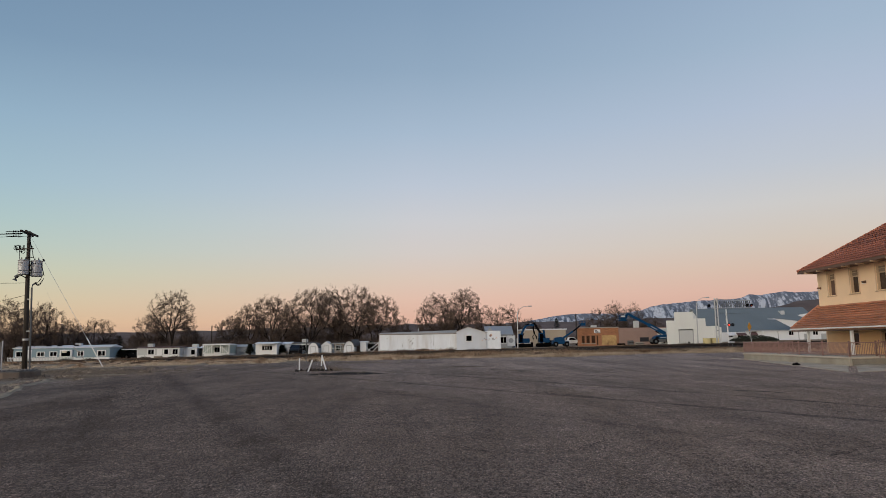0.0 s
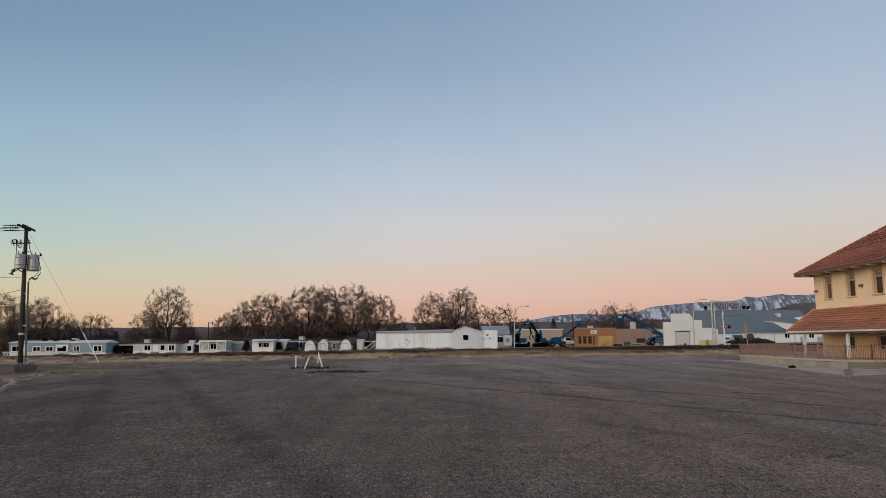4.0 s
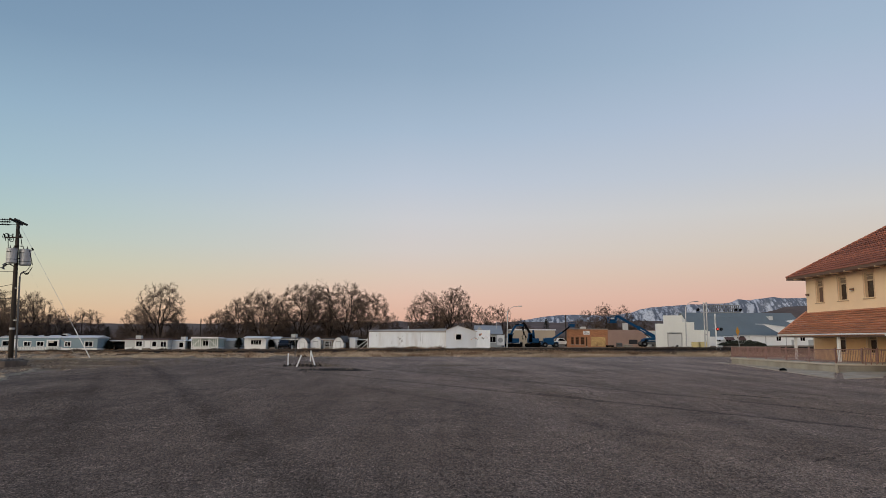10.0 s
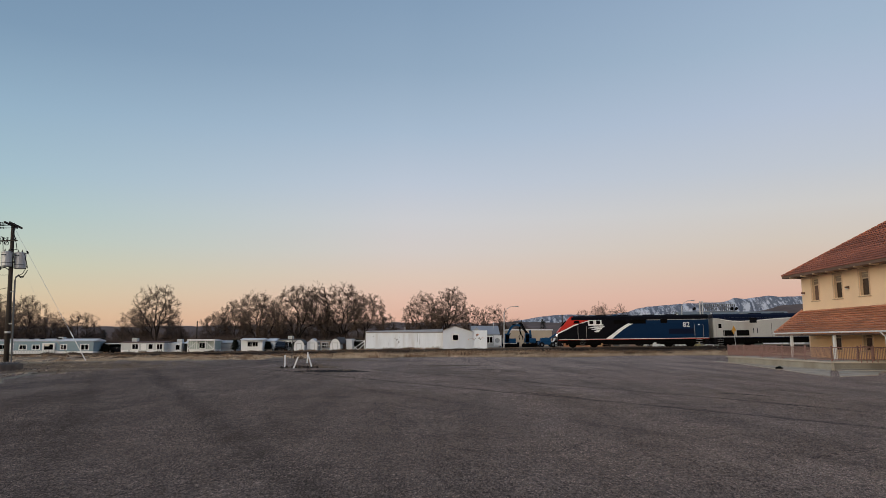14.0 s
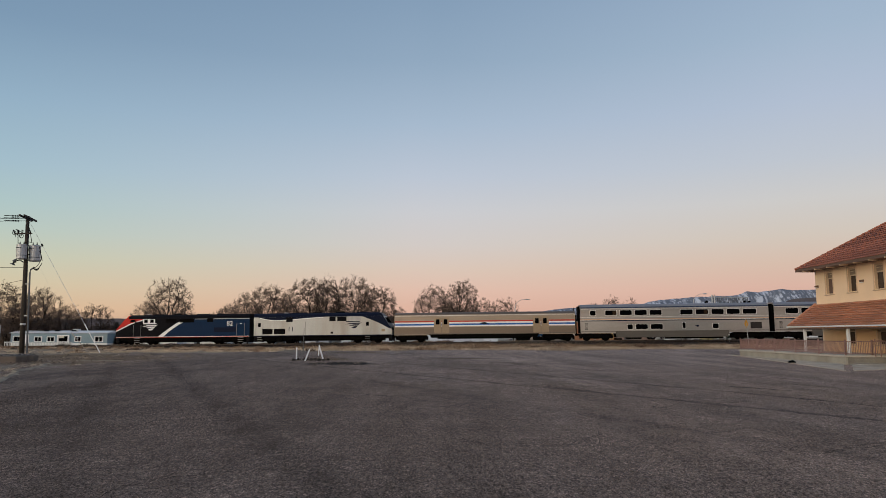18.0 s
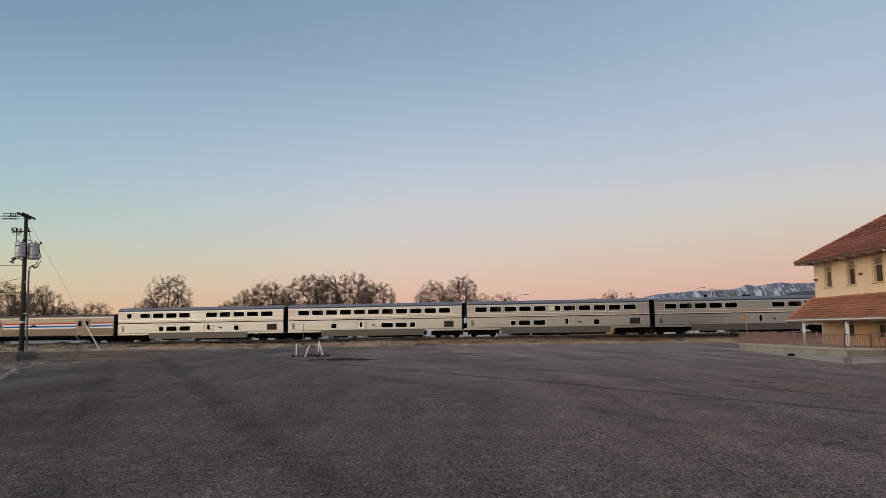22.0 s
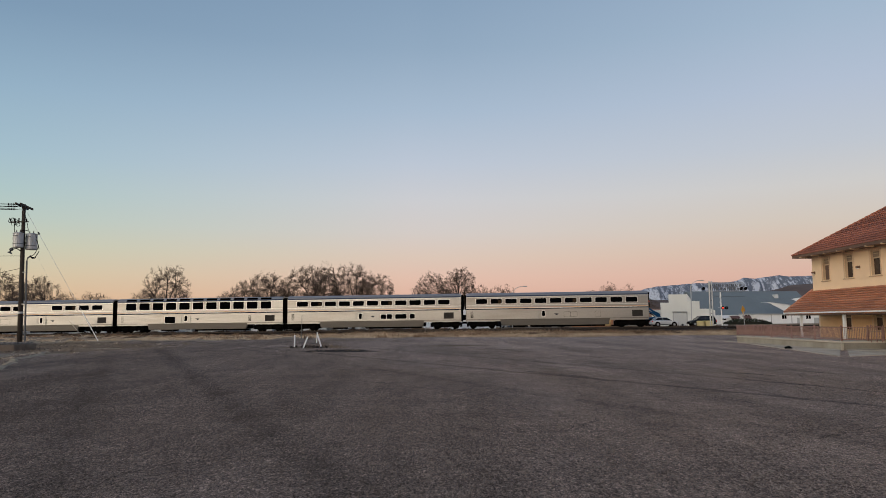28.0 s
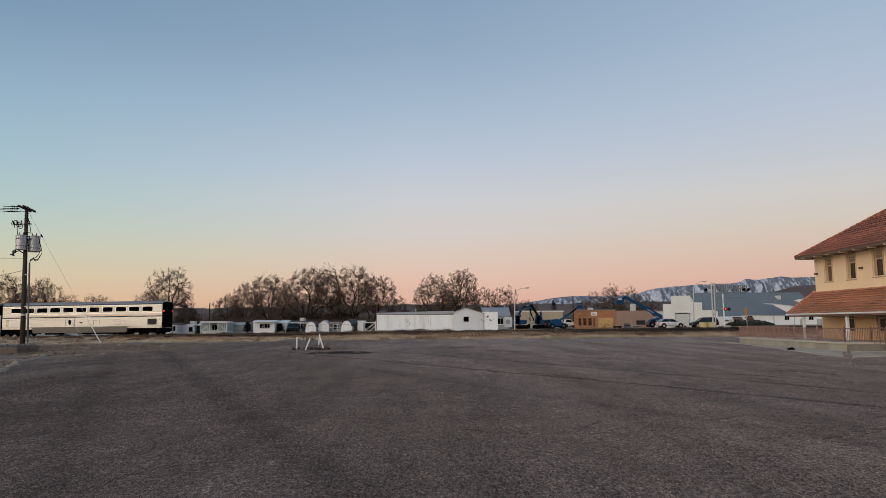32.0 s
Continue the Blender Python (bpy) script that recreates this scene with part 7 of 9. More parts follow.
def build_homes():
    mobile_home(-71.4, -55.4, 118, 1.75, PALE_BLUE, "long pale blue mobile home with white trim", [(-70.9, -69.9, 0.35, 1.1, 0), (-67.4, -66.3, 0.35, 1.0, 1), (-65.3, -64.2, 0.35, 1.0, 1), (-60.7, -59.8, 0.35, 1.05, 1), (-57.4, -56.2, 0.3, 1.1, 1)], (-68.8,), (-61.4,))
    bay = thing("bay_window", pose(-62.55, 118, 0), "white-framed bay window on the blue home", "window", "homes beyond the track")
    part("surround", Geo().box(-1.0, -0.75, -0.35, 0.0, 0.0, 1.35).box(0.75, 1.0, -0.35, 0.0, 0.0, 1.35).box(-0.75, 0.75, -0.35, 0.0, 1.15, 1.35).box(-0.75, 0.75, -0.35, 0.0, 0.0, 0.3), WHITE_PAINT, bay, bevel=0.02)
    part("pane", box(-0.75, 0.75, -0.2, -0.15, 0.3, 1.15), DARK_GLASS, bay)
    part("blind", box(-0.7, 0.1, -0.23, -0.21, 0.85, 1.15), BLIND, bay)
    part_porch = thing("porch_fence", pose(-66, 116.6, lie(-66, 116.6)), "low white picket fence before the blue home", "fence")
    for i in range(44):
        part("picket", box(-5.5 + i * 0.25, -5.40 + i * 0.25, -0.02, 0.02, 0, 0.72), OFF_WHITE, part_porch)
    part("rail", box(-5.6, 5.6, 0.02, 0.06, 0.5, 0.58), WHITE_PAINT, part_porch)
    for x, r in ((-66.2, 0.34), (-64.4, 0.32), (-61.6, 0.3)):
        zb = 1.98
        tyre = thing("tyre", pose(x, 119.2, zb), "old black tyre lying on the roof", "tyre", "tyres on the roof")
        ring = Geo()
        vs, fs = [], []
        for a in range(18):
            for b in range(8):
                A, B = 2 * math.pi * a / 18, 2 * math.pi * b / 8
                rr = r + 0.1 * math.cos(B)
                vs.append((rr * math.cos(A), rr * math.sin(A), 0.1 + 0.1 * math.sin(B)))
        fs = [(a * 8 + b, ((a + 1) % 18) * 8 + b, ((a + 1) % 18) * 8 + (b + 1) % 8, a * 8 + (b + 1) % 8) for a in range(18) for b in range(8)]
        part("tread", ring.add(vs, fs), BLACK, tyre)
    cp = thing("carport", pose(-53.0, 121.0, lie(-53, 121)), "open carport with a thin white roof between the homes", "carport")
    for x in (-1.7, 1.7):
        for yy in (0, 4):
            part("post", box(x - 0.06, x + 0.06, yy - 0.06, yy + 0.06, 0, 1.45), DARK_TRIM, cp)
    part("roof", box(-1.9, 1.9, -0.3, 4.3, 1.45, 1.6), WHITE_PAINT, cp, bevel=0.02)
    part("back_wall", box(-1.8, 1.8, 4.0, 4.1, 0, 1.45), DARK_TRIM, cp)
    mobile_home(-51.8, -44.6, 120, 1.52, OFF_WHITE, "off-white mobile home with a dark red roof edge", [(-49.9, -48.9, 0.35, 1.15, 1), (-47.2, -46.5, 0.35, 1.15, 0), (-45.8, -44.9, 0.3, 1.15, 1)], (-48.0,), (-50.1,), roof=RED_ROOF, pitch=0.12)
    mobile_home(-45.1, -42.4, 122, 1.35, WHITE_SIDING, "small white trailer with a rooftop cooler", [(-43.4, -42.7, 0.2, 1.0, 0)], (), (-43.2,), pitch=0.1)
    mobile_home(-42.3, -41.5, 123, 1.35, DARK_TRIM, "dark lean-to between two homes", (), (), (), name="lean_to", roof=PALE_ROOF, skirt=DARK_TRIM)
    mobile_home(-40.7, -36.3, 120.5, 1.80, PALE_GREEN, "pale green home with a white braced porch", [(-38.9, -38.0, 0.5, 1.35, 1)], (), (), pitch=0.12)
    p = thing("porch", pose(-38.15, 119.0, lie(-38.7, 119)), "white timber porch with diagonal braces", "porch")
    z0 = -lie(-38.7, 119)
    for x in (-2.15, -0.7, 0.7, 2.15):
        part("post", box(x - 0.06, x + 0.06, -0.06, 0.06, 0, 1.78 + z0), WHITE_PAINT, p)
    part("beam", box(-2.28, 2.28, -0.1, 1.5, 1.7 + z0, 1.95 + z0), WHITE_PAINT, p, bevel=0.02)
    for a, b in ((-2.15, -0.7), (2.15, 0.7)):
        part("brace", Geo().tube([(a, -0.05, 0.45), (b, -0.05, 1.7)], 0.06, 4), WHITE_PAINT, p)
    part("rail", box(-2.15, 2.15, -0.05, 0.05, 0.42, 0.52), WHITE_PAINT, p)
    for x in (-1.8, -1.45, -1.05, 1.05, 1.45, 1.8):
        part("stud", box(x - 0.025, x + 0.025, -0.03, 0.03, 0.45, 1.75), WHITE_PAINT, p)
    mobile_home(-37.0, -33.9, 124, 1.42, GREY_SIDING, "grey metal shed with a pale roof", (), (), (), name="metal_shed", skirt=GREY_SIDING, roof=GREY_SIDING)
    h6 = mobile_home(-31.7, -28.1, 119.5, 1.92, WHITE_SIDING, "white home with a wide dark bay window", [(-30.6, -28.9, 0.75, 1.5, 3)], (), (), pitch=0.2)
    part("awning", Geo().prism([(-0.9, 1.75), (0, 2.0), (0, 2.08), (-0.9, 1.84)], "x", -1.6, 1.6), PALE_ROOF, h6, m=pose(0, 0, -lie(-30, 119.5)))
    mobile_home(-27.9, -26.5, 122, 1.75, WHITE_SIDING, "narrow white shed beside the homes", (), (-27.4,), (), name="tall_shed")
    mobile_home(-26.5, -22.9, 123, 1.9, OFF_WHITE, "off-white home with dark window bays", [(-26.2, -25.3, 0.6, 1.55, 1), (-24.9, -24.0, 0.6, 1.55, 1)], (-23.5,), (-24.4,), roof=DARK_ROOF, pitch=0.12)
    gambrel_shed(-22.6, -20.9, 118, 1.85, WHITE_SIDING, DARK_ROOF, "white barn-shaped shed with rounded gable")
    gambrel_shed(-20.6, -18.9, 119, 2.0, WHITE_SIDING, PALE_ROOF, "white gabled shed with a pointed roof", pointed=True)
    mobile_home(-19.3, -16.9, 122, 1.75, TAN_METAL, "low tan trailer behind a cream porch", [(-18.6, -17.6, 0.5, 1.3, 1)], (), (), name="mobile_home", pitch=0.1, roof=DARK_ROOF)
    pf = thing("porch", pose(-17.7, 118.6, lie(-17.7, 118.6)), "cream timber porch frame before the tan trailer", "porch")
    for x in (-1.15, -0.4, 0.35, 1.1):
        part("post", box(x - 0.05, x + 0.05, -0.05, 0.05, 0, 1.6), OFF_WHITE, pf)
    for z in (0.75, 1.5):
        part("beam", box(-1.2, 1.15, -0.05, 0.05, z, z + 0.12), OFF_WHITE, pf)
    part("roof", box(-1.3, 1.25, -0.15, 2.6, 1.62, 1.70), DARK_ROOF, pf, bevel=0.01)
    sh = gambrel_shed(-16.6, -14.9, 117.5, 2.0, WHITE_SIDING, DARK_ROOF, "white barn-shaped shed with a dark sloping roof")
    part("side_roof", Geo().add([(0.85, -0.1, 1.25), (0.35, -0.1, 2.18), (1.15, 3.0, 2.18), (1.95, 3.0, 1.05), (0.85, -0.1, 1.15), (1.95, 3.0, 0.95)], [(0, 3, 2, 1), (0, 4, 5, 3)]), DARK_ROOF, sh, "dark side of the roof")
    mobile_home(-14.1, -13.1, 119, 1.95, WHITE_SIDING, "plain white box shed", (), (), (), name="box_shed", pitch=0.05)
    for x, y in ((-57.9, 116.4), (-49.3, 117.0), (-35.4, 116.0), (-24.0, 115.6), (-3.4, 115.8), (-61.8, 116.4), (-44.0, 116.6), (-14.2, 115.6)):
        heap = thing("brush_heap", pose(x, y, lie(x, y)), "low dark heap of dead brush beside the track", "brush", "brush heaps")
        g = Geo()
        rng = random.Random(int(x * 10))
        for k in range(160):
            a, rr, h = rng.uniform(0, 6.28), rng.random() ** 0.5, rng.uniform(0.1, 0.5)
            px, py = math.cos(a) * rr * 1.1, math.sin(a) * rr * 0.6
            g.tube([(px, py, 0), (px + rng.gauss(0, 0.25), py + rng.gauss(0, 0.2), h * (1.3 - rr))], [0.025, 0.008], 3, cap=False)
        part("twigs", g, BARK, heap)
    lat = thing("outdoor_stairs", pose(-11.9, 118.4, lie(-12, 118.4)), "white timber stair frame at the trailer's end", "stair")
    for a, b, c, d in ((-1.2, 0, 0.9, 1.5), (-0.2, 0, 0.9, 1.0), (-1.2, 1.5, 0.9, 1.5), (-1.2, 0, -1.2, 1.7), (0.9, 0, 0.9, 1.7), (-1.2, 0.9, -0.2, 0)):
        part("timber", Geo().tube([(a, 0, b), (c, 0, d)], 0.05, 4), WHITE_PAINT, lat)
    pole = thing("wooden_post", pose(-45.8, 140, lie(-45.8, 140)), "dark wooden line pole among the trees", "utility pole")
    part("pole", Geo().tube([(0, 0, 0), (0, 0, 5.8)], [0.14, 0.1], 8), WOOD_POLE, pole)


build_homes()
# bushes added as dark fill for the shaded gaps between the homes
for x, y, h, w, seed in ((-54.8, 121, 1.6, 1.7, 31), (-45.7, 123, 1.8, 1.4, 32), (-33.3, 122, 1.9, 1.5, 33), (-27.7, 121.5, 1.5, 1.3, 34), (-23.0, 120, 1.4, 1.2, 35), (-12.6, 122, 1.7, 2.0, 36), (-41.0, 122, 1.5, 1.2, 37)):
    evergreen(x, y, h, w, seed, "dark bush added to fill a shaded gap between homes")


def build_white_trailer():
    """The long white building beside the track: low-roofed range, gabled bay and flat-topped end."""
    zb = lie(0, 118)
    t = thing("white_long_building", pose(0, 118, zb), "long white metal-sided building with peeling paint", "building")

    def z(v):
        return v - zb
    part("body", box(-10.8, 2.0, 0, 6, -0.2, z(3.1)), PEELING, t, "white siding with rusty streaks", bevel=0.02)
    part("roof", Geo().add([(-10.9, -0.15, z(3.1)), (2.1, -0.15, z(3.12)), (2.1, 3.0, z(3.62)), (-10.9, 3.0, z(3.32)), (-10.9, 6.1, z(3.1)), (2.1, 6.1, z(3.12)), (-10.9, -0.15, z(2.98)), (2.1, -0.15, z(3.0)), (2.1, 6.1, z(3.0)), (-10.9, 6.1, z(2.98))],
                           [(0, 1, 2, 3), (3, 2, 5, 4), (0, 6, 7, 1), (6, 9, 8, 7), (4, 5, 8, 9), (0, 3, 4, 9, 6), (1, 7, 8, 5, 2)]), STAINED_ROOF, t, "stained pale roof, dirtier to one end")
    for i in range(1, 11):
        x = -10.8 + i * 1.22
        part("batten", box(x - 0.02, x + 0.02, -0.015, 0.01, 0, z(3.05)), PEELING, t)
    for x, za, zz, w in ((-7.0, 0.9, 1.5, 0.1), (-6.1, 1.9, 2.2, 0.3), (-5.9, 1.6, 2.0, 0.5), (-5.5, 1.2, 1.7, 0.35), (-5.3, 2.1, 2.4, 0.2), (-5.8, 1.0, 1.2, 0.4), (-2.3, 1.3, 2.9, 0.12), (-1.9, 1.0, 2.8, 0.08), (-9.6, 2.2, 2.5, 0.15)):
        if w:
            part("torn_patch", Geo().prism([(x, z(za)), (x + w, z(za + 0.2)), (x + w * 0.7, z(zz - 0.2)), (x + w * 1.1, z(zz)), (x + 0.05, z(zz - 0.1)), (x + w * 0.3, z((za + zz) / 2))], "y", -0.012, 0.01), GREY_SIDING, t, "dark scar in the paint")
    part("mound", Geo().prism([(-5.2, -0.3), (-2.2, -0.3), (-2.5, z(0.5)), (-3.3, z(0.62)), (-4.6, z(0.5))], "y", -1.2, -0.4), DIRT, t, "heap of earth", bevel=0.1)
    part("gabled_bay", Geo().prism([(2.0, -0.2), (6.9, -0.2), (6.9, z(3.1)), (3.9, z(4.0)), (2.0, z(3.3))], "y", -0.6, 6), BAY_WHITE, t, "greyer white gabled bay")
    part("gable_roof", Geo().prism([(1.8, z(3.30)), (3.9, z(4.10)), (7.1, z(3.10)), (7.1, z(3.02)), (3.9, z(3.98)), (1.8, z(3.20))], "y", -0.8, 6.2), STAINED_ROOF, t)
    wall_window(t, 3.6, 4.5, z(1.75), z(2.6), -0.62, 0)
    part("end_block", box(6.9, 9.3, -0.4, 5, -0.2, z(3.35)), PEELING, t, "flat-topped white end wall", bevel=0.02)
    rng = random.Random(12)
    for i in range(14):
        x, zz, r = 6.2 + i * 0.2, 1.95 + rng.gauss(0, 0.12) + (0.5 if i in (7, 8) else 0), rng.uniform(0.05, 0.1) * (2.2 if i in (7, 8, 9) else 1)
        y = -0.6 if x < 6.9 else -0.4
        part("paint_splash", Geo().prism([(x - r, z(zz)), (x - r * 0.2, z(zz - r)), (x + r, z(zz - r * 0.3)), (x + r * 0.5, z(zz + r * 1.2)), (x - r * 0.4, z(zz + r * 0.7))], "y", y - 0.012, y + 0.01),
             (STRIPE_ORANGE, GREY_SIDING, NAVY, RUST)[i % 4], t)
    # solid dark strip laid on the wall just below the roof edge
    part("eave_line", box(-10.85, 2.0, -0.03, -0.002, z(2.93), z(2.99)), DARK_TRIM, t, "thin dark strip on the wall below the eave")
    part("sill_board", box(-10.8, 9.3, -0.66, -0.6, 0.0, 0.12), BAY_WHITE, t, "pale board along the foot of the wall")
    part("flue", Geo().tube([(-4.4, 3, z(3.5)), (-4.4, 3, z(4.0))], 0.07, 8), GALV, t)


PEELING = surface("peeling_white_paint", (0.75, 0.78, 0.815), 0.7, 0.0, 0.08, 0.7, 14, 0.06, streak=(2.6, 1, 0.4), dirt=(0.50, 0.46, 0.42), dirt_amount=0.55)
BAY_WHITE = siding("bay_white_siding", (0.60, 0.635, 0.69))
STAINED_ROOF = surface("stained_pale_roof", (0.40, 0.36, 0.32), 0.8, 0.0, 0.15, 0.6, 15, 0.05, dirt=(0.18, 0.15, 0.13), dirt_amount=0.7)
build_white_trailer()

GREY_SHINGLE = siding("grey_blue_shingle", (0.26, 0.28, 0.31), (0.18, 0.18, 0.19))
ORANGE_BRICK = surface("orange_brick", (0.35, 0.155, 0.075), 0.85, 0.0, 0.15, 1.5, 12, 0.2, per_piece=0.12)
MAUVE_WALL = surface("mauve_block_wall", (0.345, 0.232, 0.19), 0.9, 0.0, 0.08, 0.8, 14, 0.1, dirt=(0.26, 0.17, 0.14))
OSB = surface("osb_board", (0.47, 0.31, 0.13), 0.8, 0.0, 0.3, 2.2, 9, 0.1, dirt=(0.20, 0.11, 0.05), dirt_amount=0.85)
SHOP_FRAME = plain("brown_shop_frame", (0.16, 0.085, 0.05), 0.6)
CREAM_METAL = siding("cream_metal_wall", (0.70, 0.71, 0.68))
STEEL_ROOF = siding("grey_blue_steel_roof", (0.150, 0.178, 0.190), (0.11, 0.125, 0.13))
MACHINE_BLUE = plain("machine_blue", (0.010, 0.052, 0.125), 0.45)


def build_town():
    zb = lie(10, 135)
    h = thing("house", pose(10.2, 135, zb), "grey-roofed house behind the white building", "house")
    part("wall", box(-2.6, 2.6, 0, 7, -0.2, 2.6), GREY_SIDING, h)
    part("roof", Geo().prism([(-0.5, 2.5), (3.5, 4.15), (7.5, 2.5), (7.5, 2.4), (3.5, 4.0), (-0.5, 2.4)], "x", -2.4, 2.9), GREY_SHINGLE, h, "grey shingle roof")
    part("gable", Geo().prism([(-2.7, 2.4), (-1.6, 3.9), (-0.3, 2.4)], "y", -0.3, 0.1), GREY_SIDING, h)
    part("pipe", Geo().tube([(1.9, 2, 3.5), (1.9, 2, 4.9)], 0.06, 8), GALV, h)
    wall_window(h, 0.4, 1.5, 0.9, 2.0, 0, 1)
    s = thing("sign_panel", pose(11.4, 122, lie(11.4, 122)), "white panel board with a round plain mark", "sign")
    part("board", box(-0.65, 0.65, -0.05, 0.05, 0.4, 2.15), WHITE_PAINT, s, bevel=0.02)
    part("mark", Geo().tube([(0, -0.07, 1.3), (0, -0.05, 1.3)], 0.42, 18), GREY_SIDING, s)
    for x in (-0.75, 0.65):
        part("post", box(x, x + 0.1, -0.06, 0.06, -0.2, 2.25), GREY_SIDING, s)
    t = thing("warehouse", pose(21, 150, lie(21, 150)), "low tan metal warehouse", "building")
    part("wall", box(-4.6, 4.6, 0, 8, -0.3, 3.3), TAN_METAL, t)
    part("roof", box(-4.8, 4.8, -0.2, 8.2, 3.3, 3.55), PALE_ROOF, t, bevel=0.02)
    for i in range(18):
        part("rib", box(-4.5 + i * 0.53, -4.44 + i * 0.53, -0.03, 0.01, 0, 3.3), TAN_METAL, t)
    # brick shop
    zb = lie(27, 125)
    b = thing("brick_shop", pose(27, 125, zb), "flat-roofed orange brick shop with a boarded front", "building")

    def z(v):
        return v - zb
    holes = [(-2.9, -2.35, z(1.0), z(2.35)), (-2.1, -1.45, z(1.0), z(2.35)), (-1.2, -0.5, z(1.0), z(2.35)), (-0.3, 0.0, z(0.7), z(2.35)), (0.6, 3.2, z(0.7), z(2.35))]
    part("wall", wall_along_x(-3.6, 3.6, 0, 0.3, -0.3, z(3.72), holes), MORTAR, b, "orange brick front")
    part("parapet", box(-3.7, 3.7, -0.08, 0.36, z(3.66), z(3.80)), CONCRETE, b, bevel=0.02)
    for a, c, zz, zt in holes[:4]:
        w = part("window", Geo().box(a, a + 0.09, 0.03, 0.16, zz, zt).box(c - 0.09, c, 0.03, 0.16, zz, zt).box(a + 0.09, c - 0.09, 0.03, 0.16, zz, zz + 0.10).box(a + 0.09, c - 0.09, 0.03, 0.16, zt - 0.12, zt), SHOP_FRAME, b, "narrow brown-framed window")
        part("pane", box(a + 0.09, c - 0.09, 0.10, 0.13, zz + 0.10, zt - 0.12), BROWN_PANE, w)
        part("transom", box(a + 0.09, c - 0.09, 0.05, 0.12, zt - 0.45, zt - 0.38), SHOP_FRAME, w)
        part("sill", box(a - 0.06, c + 0.06, -0.07, 0.03, zz - 0.08, zz), CONCRETE, w)
    for i in range(3):
        part("board", box(0.6 + i * 0.87, 1.46 + i * 0.87, 0.02, 0.06, z(0.7), z(2.35)), OSB, b, "bare particle board over the opening")
    part("back", Geo().prism([(-3.6, 0.3), (-3.3, 0.3), (-0.9, 12), (-1.2, 12)], "z", -0.3, z(3.6)).prism([(-3.3, 0.3), (12.5, 2.2), (12.5, 12), (-0.9, 12)], "z", z(3.2), z(3.4)), MORTAR, b)
    part("side_wall", Geo().prism([(3.3, 0.3), (3.6, 0.2), (13.7, 1.6), (13.7, 2.0)], "z", -0.3, z(3.62)), MAUVE_WALL, b, "mauve painted block side wall")
    # no real hole: the hatch's unlit inside is a flat dark panel
    part("opening", Geo().prism([(7.5, 0.80), (9.1, 1.02), (9.1, 0.94), (7.5, 0.72)], "z", z(1.15), z(1.9)), DARK_TRIM, b, "flat dark panel painted for the hatch's unlit inside", m=pose(0, -0.05, 0))
    for dx, w in ((0.0, 0.9), (7.7, 0.8)):
        part("roof_unit", box(dx - w / 2, dx + w / 2, 3, 4, z(3.4), z(4.2) if dx < 5 else z(4.9)), OFF_WHITE, b, "boxy roof unit", bevel=0.04)
    part("signboard", box(-0.7, 0.4, -0.06, 0.0, z(2.75), z(3.4)), WHITE_PAINT, b, "small white blank-looking signboard")
    for k in range(3):
        part("sign_bar", box(-0.55, 0.25 - 0.2 * k, -0.075, -0.05, z(2.85 + 0.17 * k), z(2.93 + 0.17 * k)), NAVY, b)
    brick = mesh_of(box(-0.195, 0.195, -0.02, 0.05, -0.085, 0.085), "brick", ORANGE_BRICK, 0.008)
    k = 0
    for r in range(15):
        for c in range(18):
            x = -3.38 + c * 0.41 + (0.2 if r % 2 else 0)
            zz = z(0.75) + r * 0.20
            if x > 3.45 or any(h0 - 0.2 < x < h1 + 0.2 and h2 - 0.1 < zz < h3 + 0.1 for h0, h1, h2, h3 in holes):
                continue
            part("brick", brick, None, b, m=pose(x, 0, zz))
    # stepped white building
    zb = lie(42, 120)
    w = thing("stepped_building", pose(42.3, 120, zb), "white metal building with a stepped false front", "building")

    def z(v):
        return v - zb
    part("false_front", Geo().prism([(-4.7, -0.3), (3.9, -0.3), (3.9, z(3.6)), (1.85, z(3.6)), (1.85, z(4.9)), (-0.2, z(4.9)), (-0.2, z(6.04)), (-3.3, z(6.02)), (-3.3, z(4.62)), (-4.7, z(4.62))], "y", 0, 0.35), CREAM_METAL, w, "ribbed white front", bevel=0.01)
    part("body", box(-4.5, 4.6, 0.35, 12, -0.3, z(3.4)), CREAM_METAL, w)
    for i in range(36):
        x = -4.55 + i * 0.24
        top = 4.58 if x < -3.3 else 5.98 if x < -0.25 else 4.86 if x < 1.8 else 3.56
        if x < 3.85:
            part("rib", box(x, x + 0.05, -0.035, 0.01, 0, z(top)), CREAM_METAL, w)
    g = part("garage_door", box(-2.65, -0.45, -0.06, 0.02, -0.1, z(2.95)), OFF_WHITE, w, "closed sectional garage door", bevel=0.01)
    for i in range(5):
        part("panel", box(-2.6, -0.5, -0.08, -0.05, 0.05 + i * 0.48, 0.47 + i * 0.48), OFF_WHITE, g)
    part("door_frame", Geo().box(-2.8, -2.65, -0.08, 0.02, 0, z(3.1)).box(-0.45, -0.3, -0.08, 0.02, 0, z(3.1)).box(-2.8, -0.3, -0.08, 0.02, z(2.95), z(3.12)), GREY_SIDING, w)
    part("meter", Geo().tube([(-1.2, -0.12, z(0.85)), (-1.2, -0.06, z(0.85))], 0.22, 10), DARK_TRIM, w)
    for x, lab in ((39.78, "pale yellow round tank"), (40.95, "pale yellow square bin")):
        b2 = thing("bin", pose(x, 108, lie(x, 108)), lab, "bin", "yellow bins")
        part("body", Geo().tube([(0, 0, 0), (0, 0, 0.78)], 0.56, 16) if x < 40 else box(-0.5, 0.5, -0.5, 0.5, 0, 0.80), surface("faded_yellow", (0.52, 0.44, 0.22), 0.7, 0, 0.12, 1, 12, 0.05), b2, bevel=0.0)
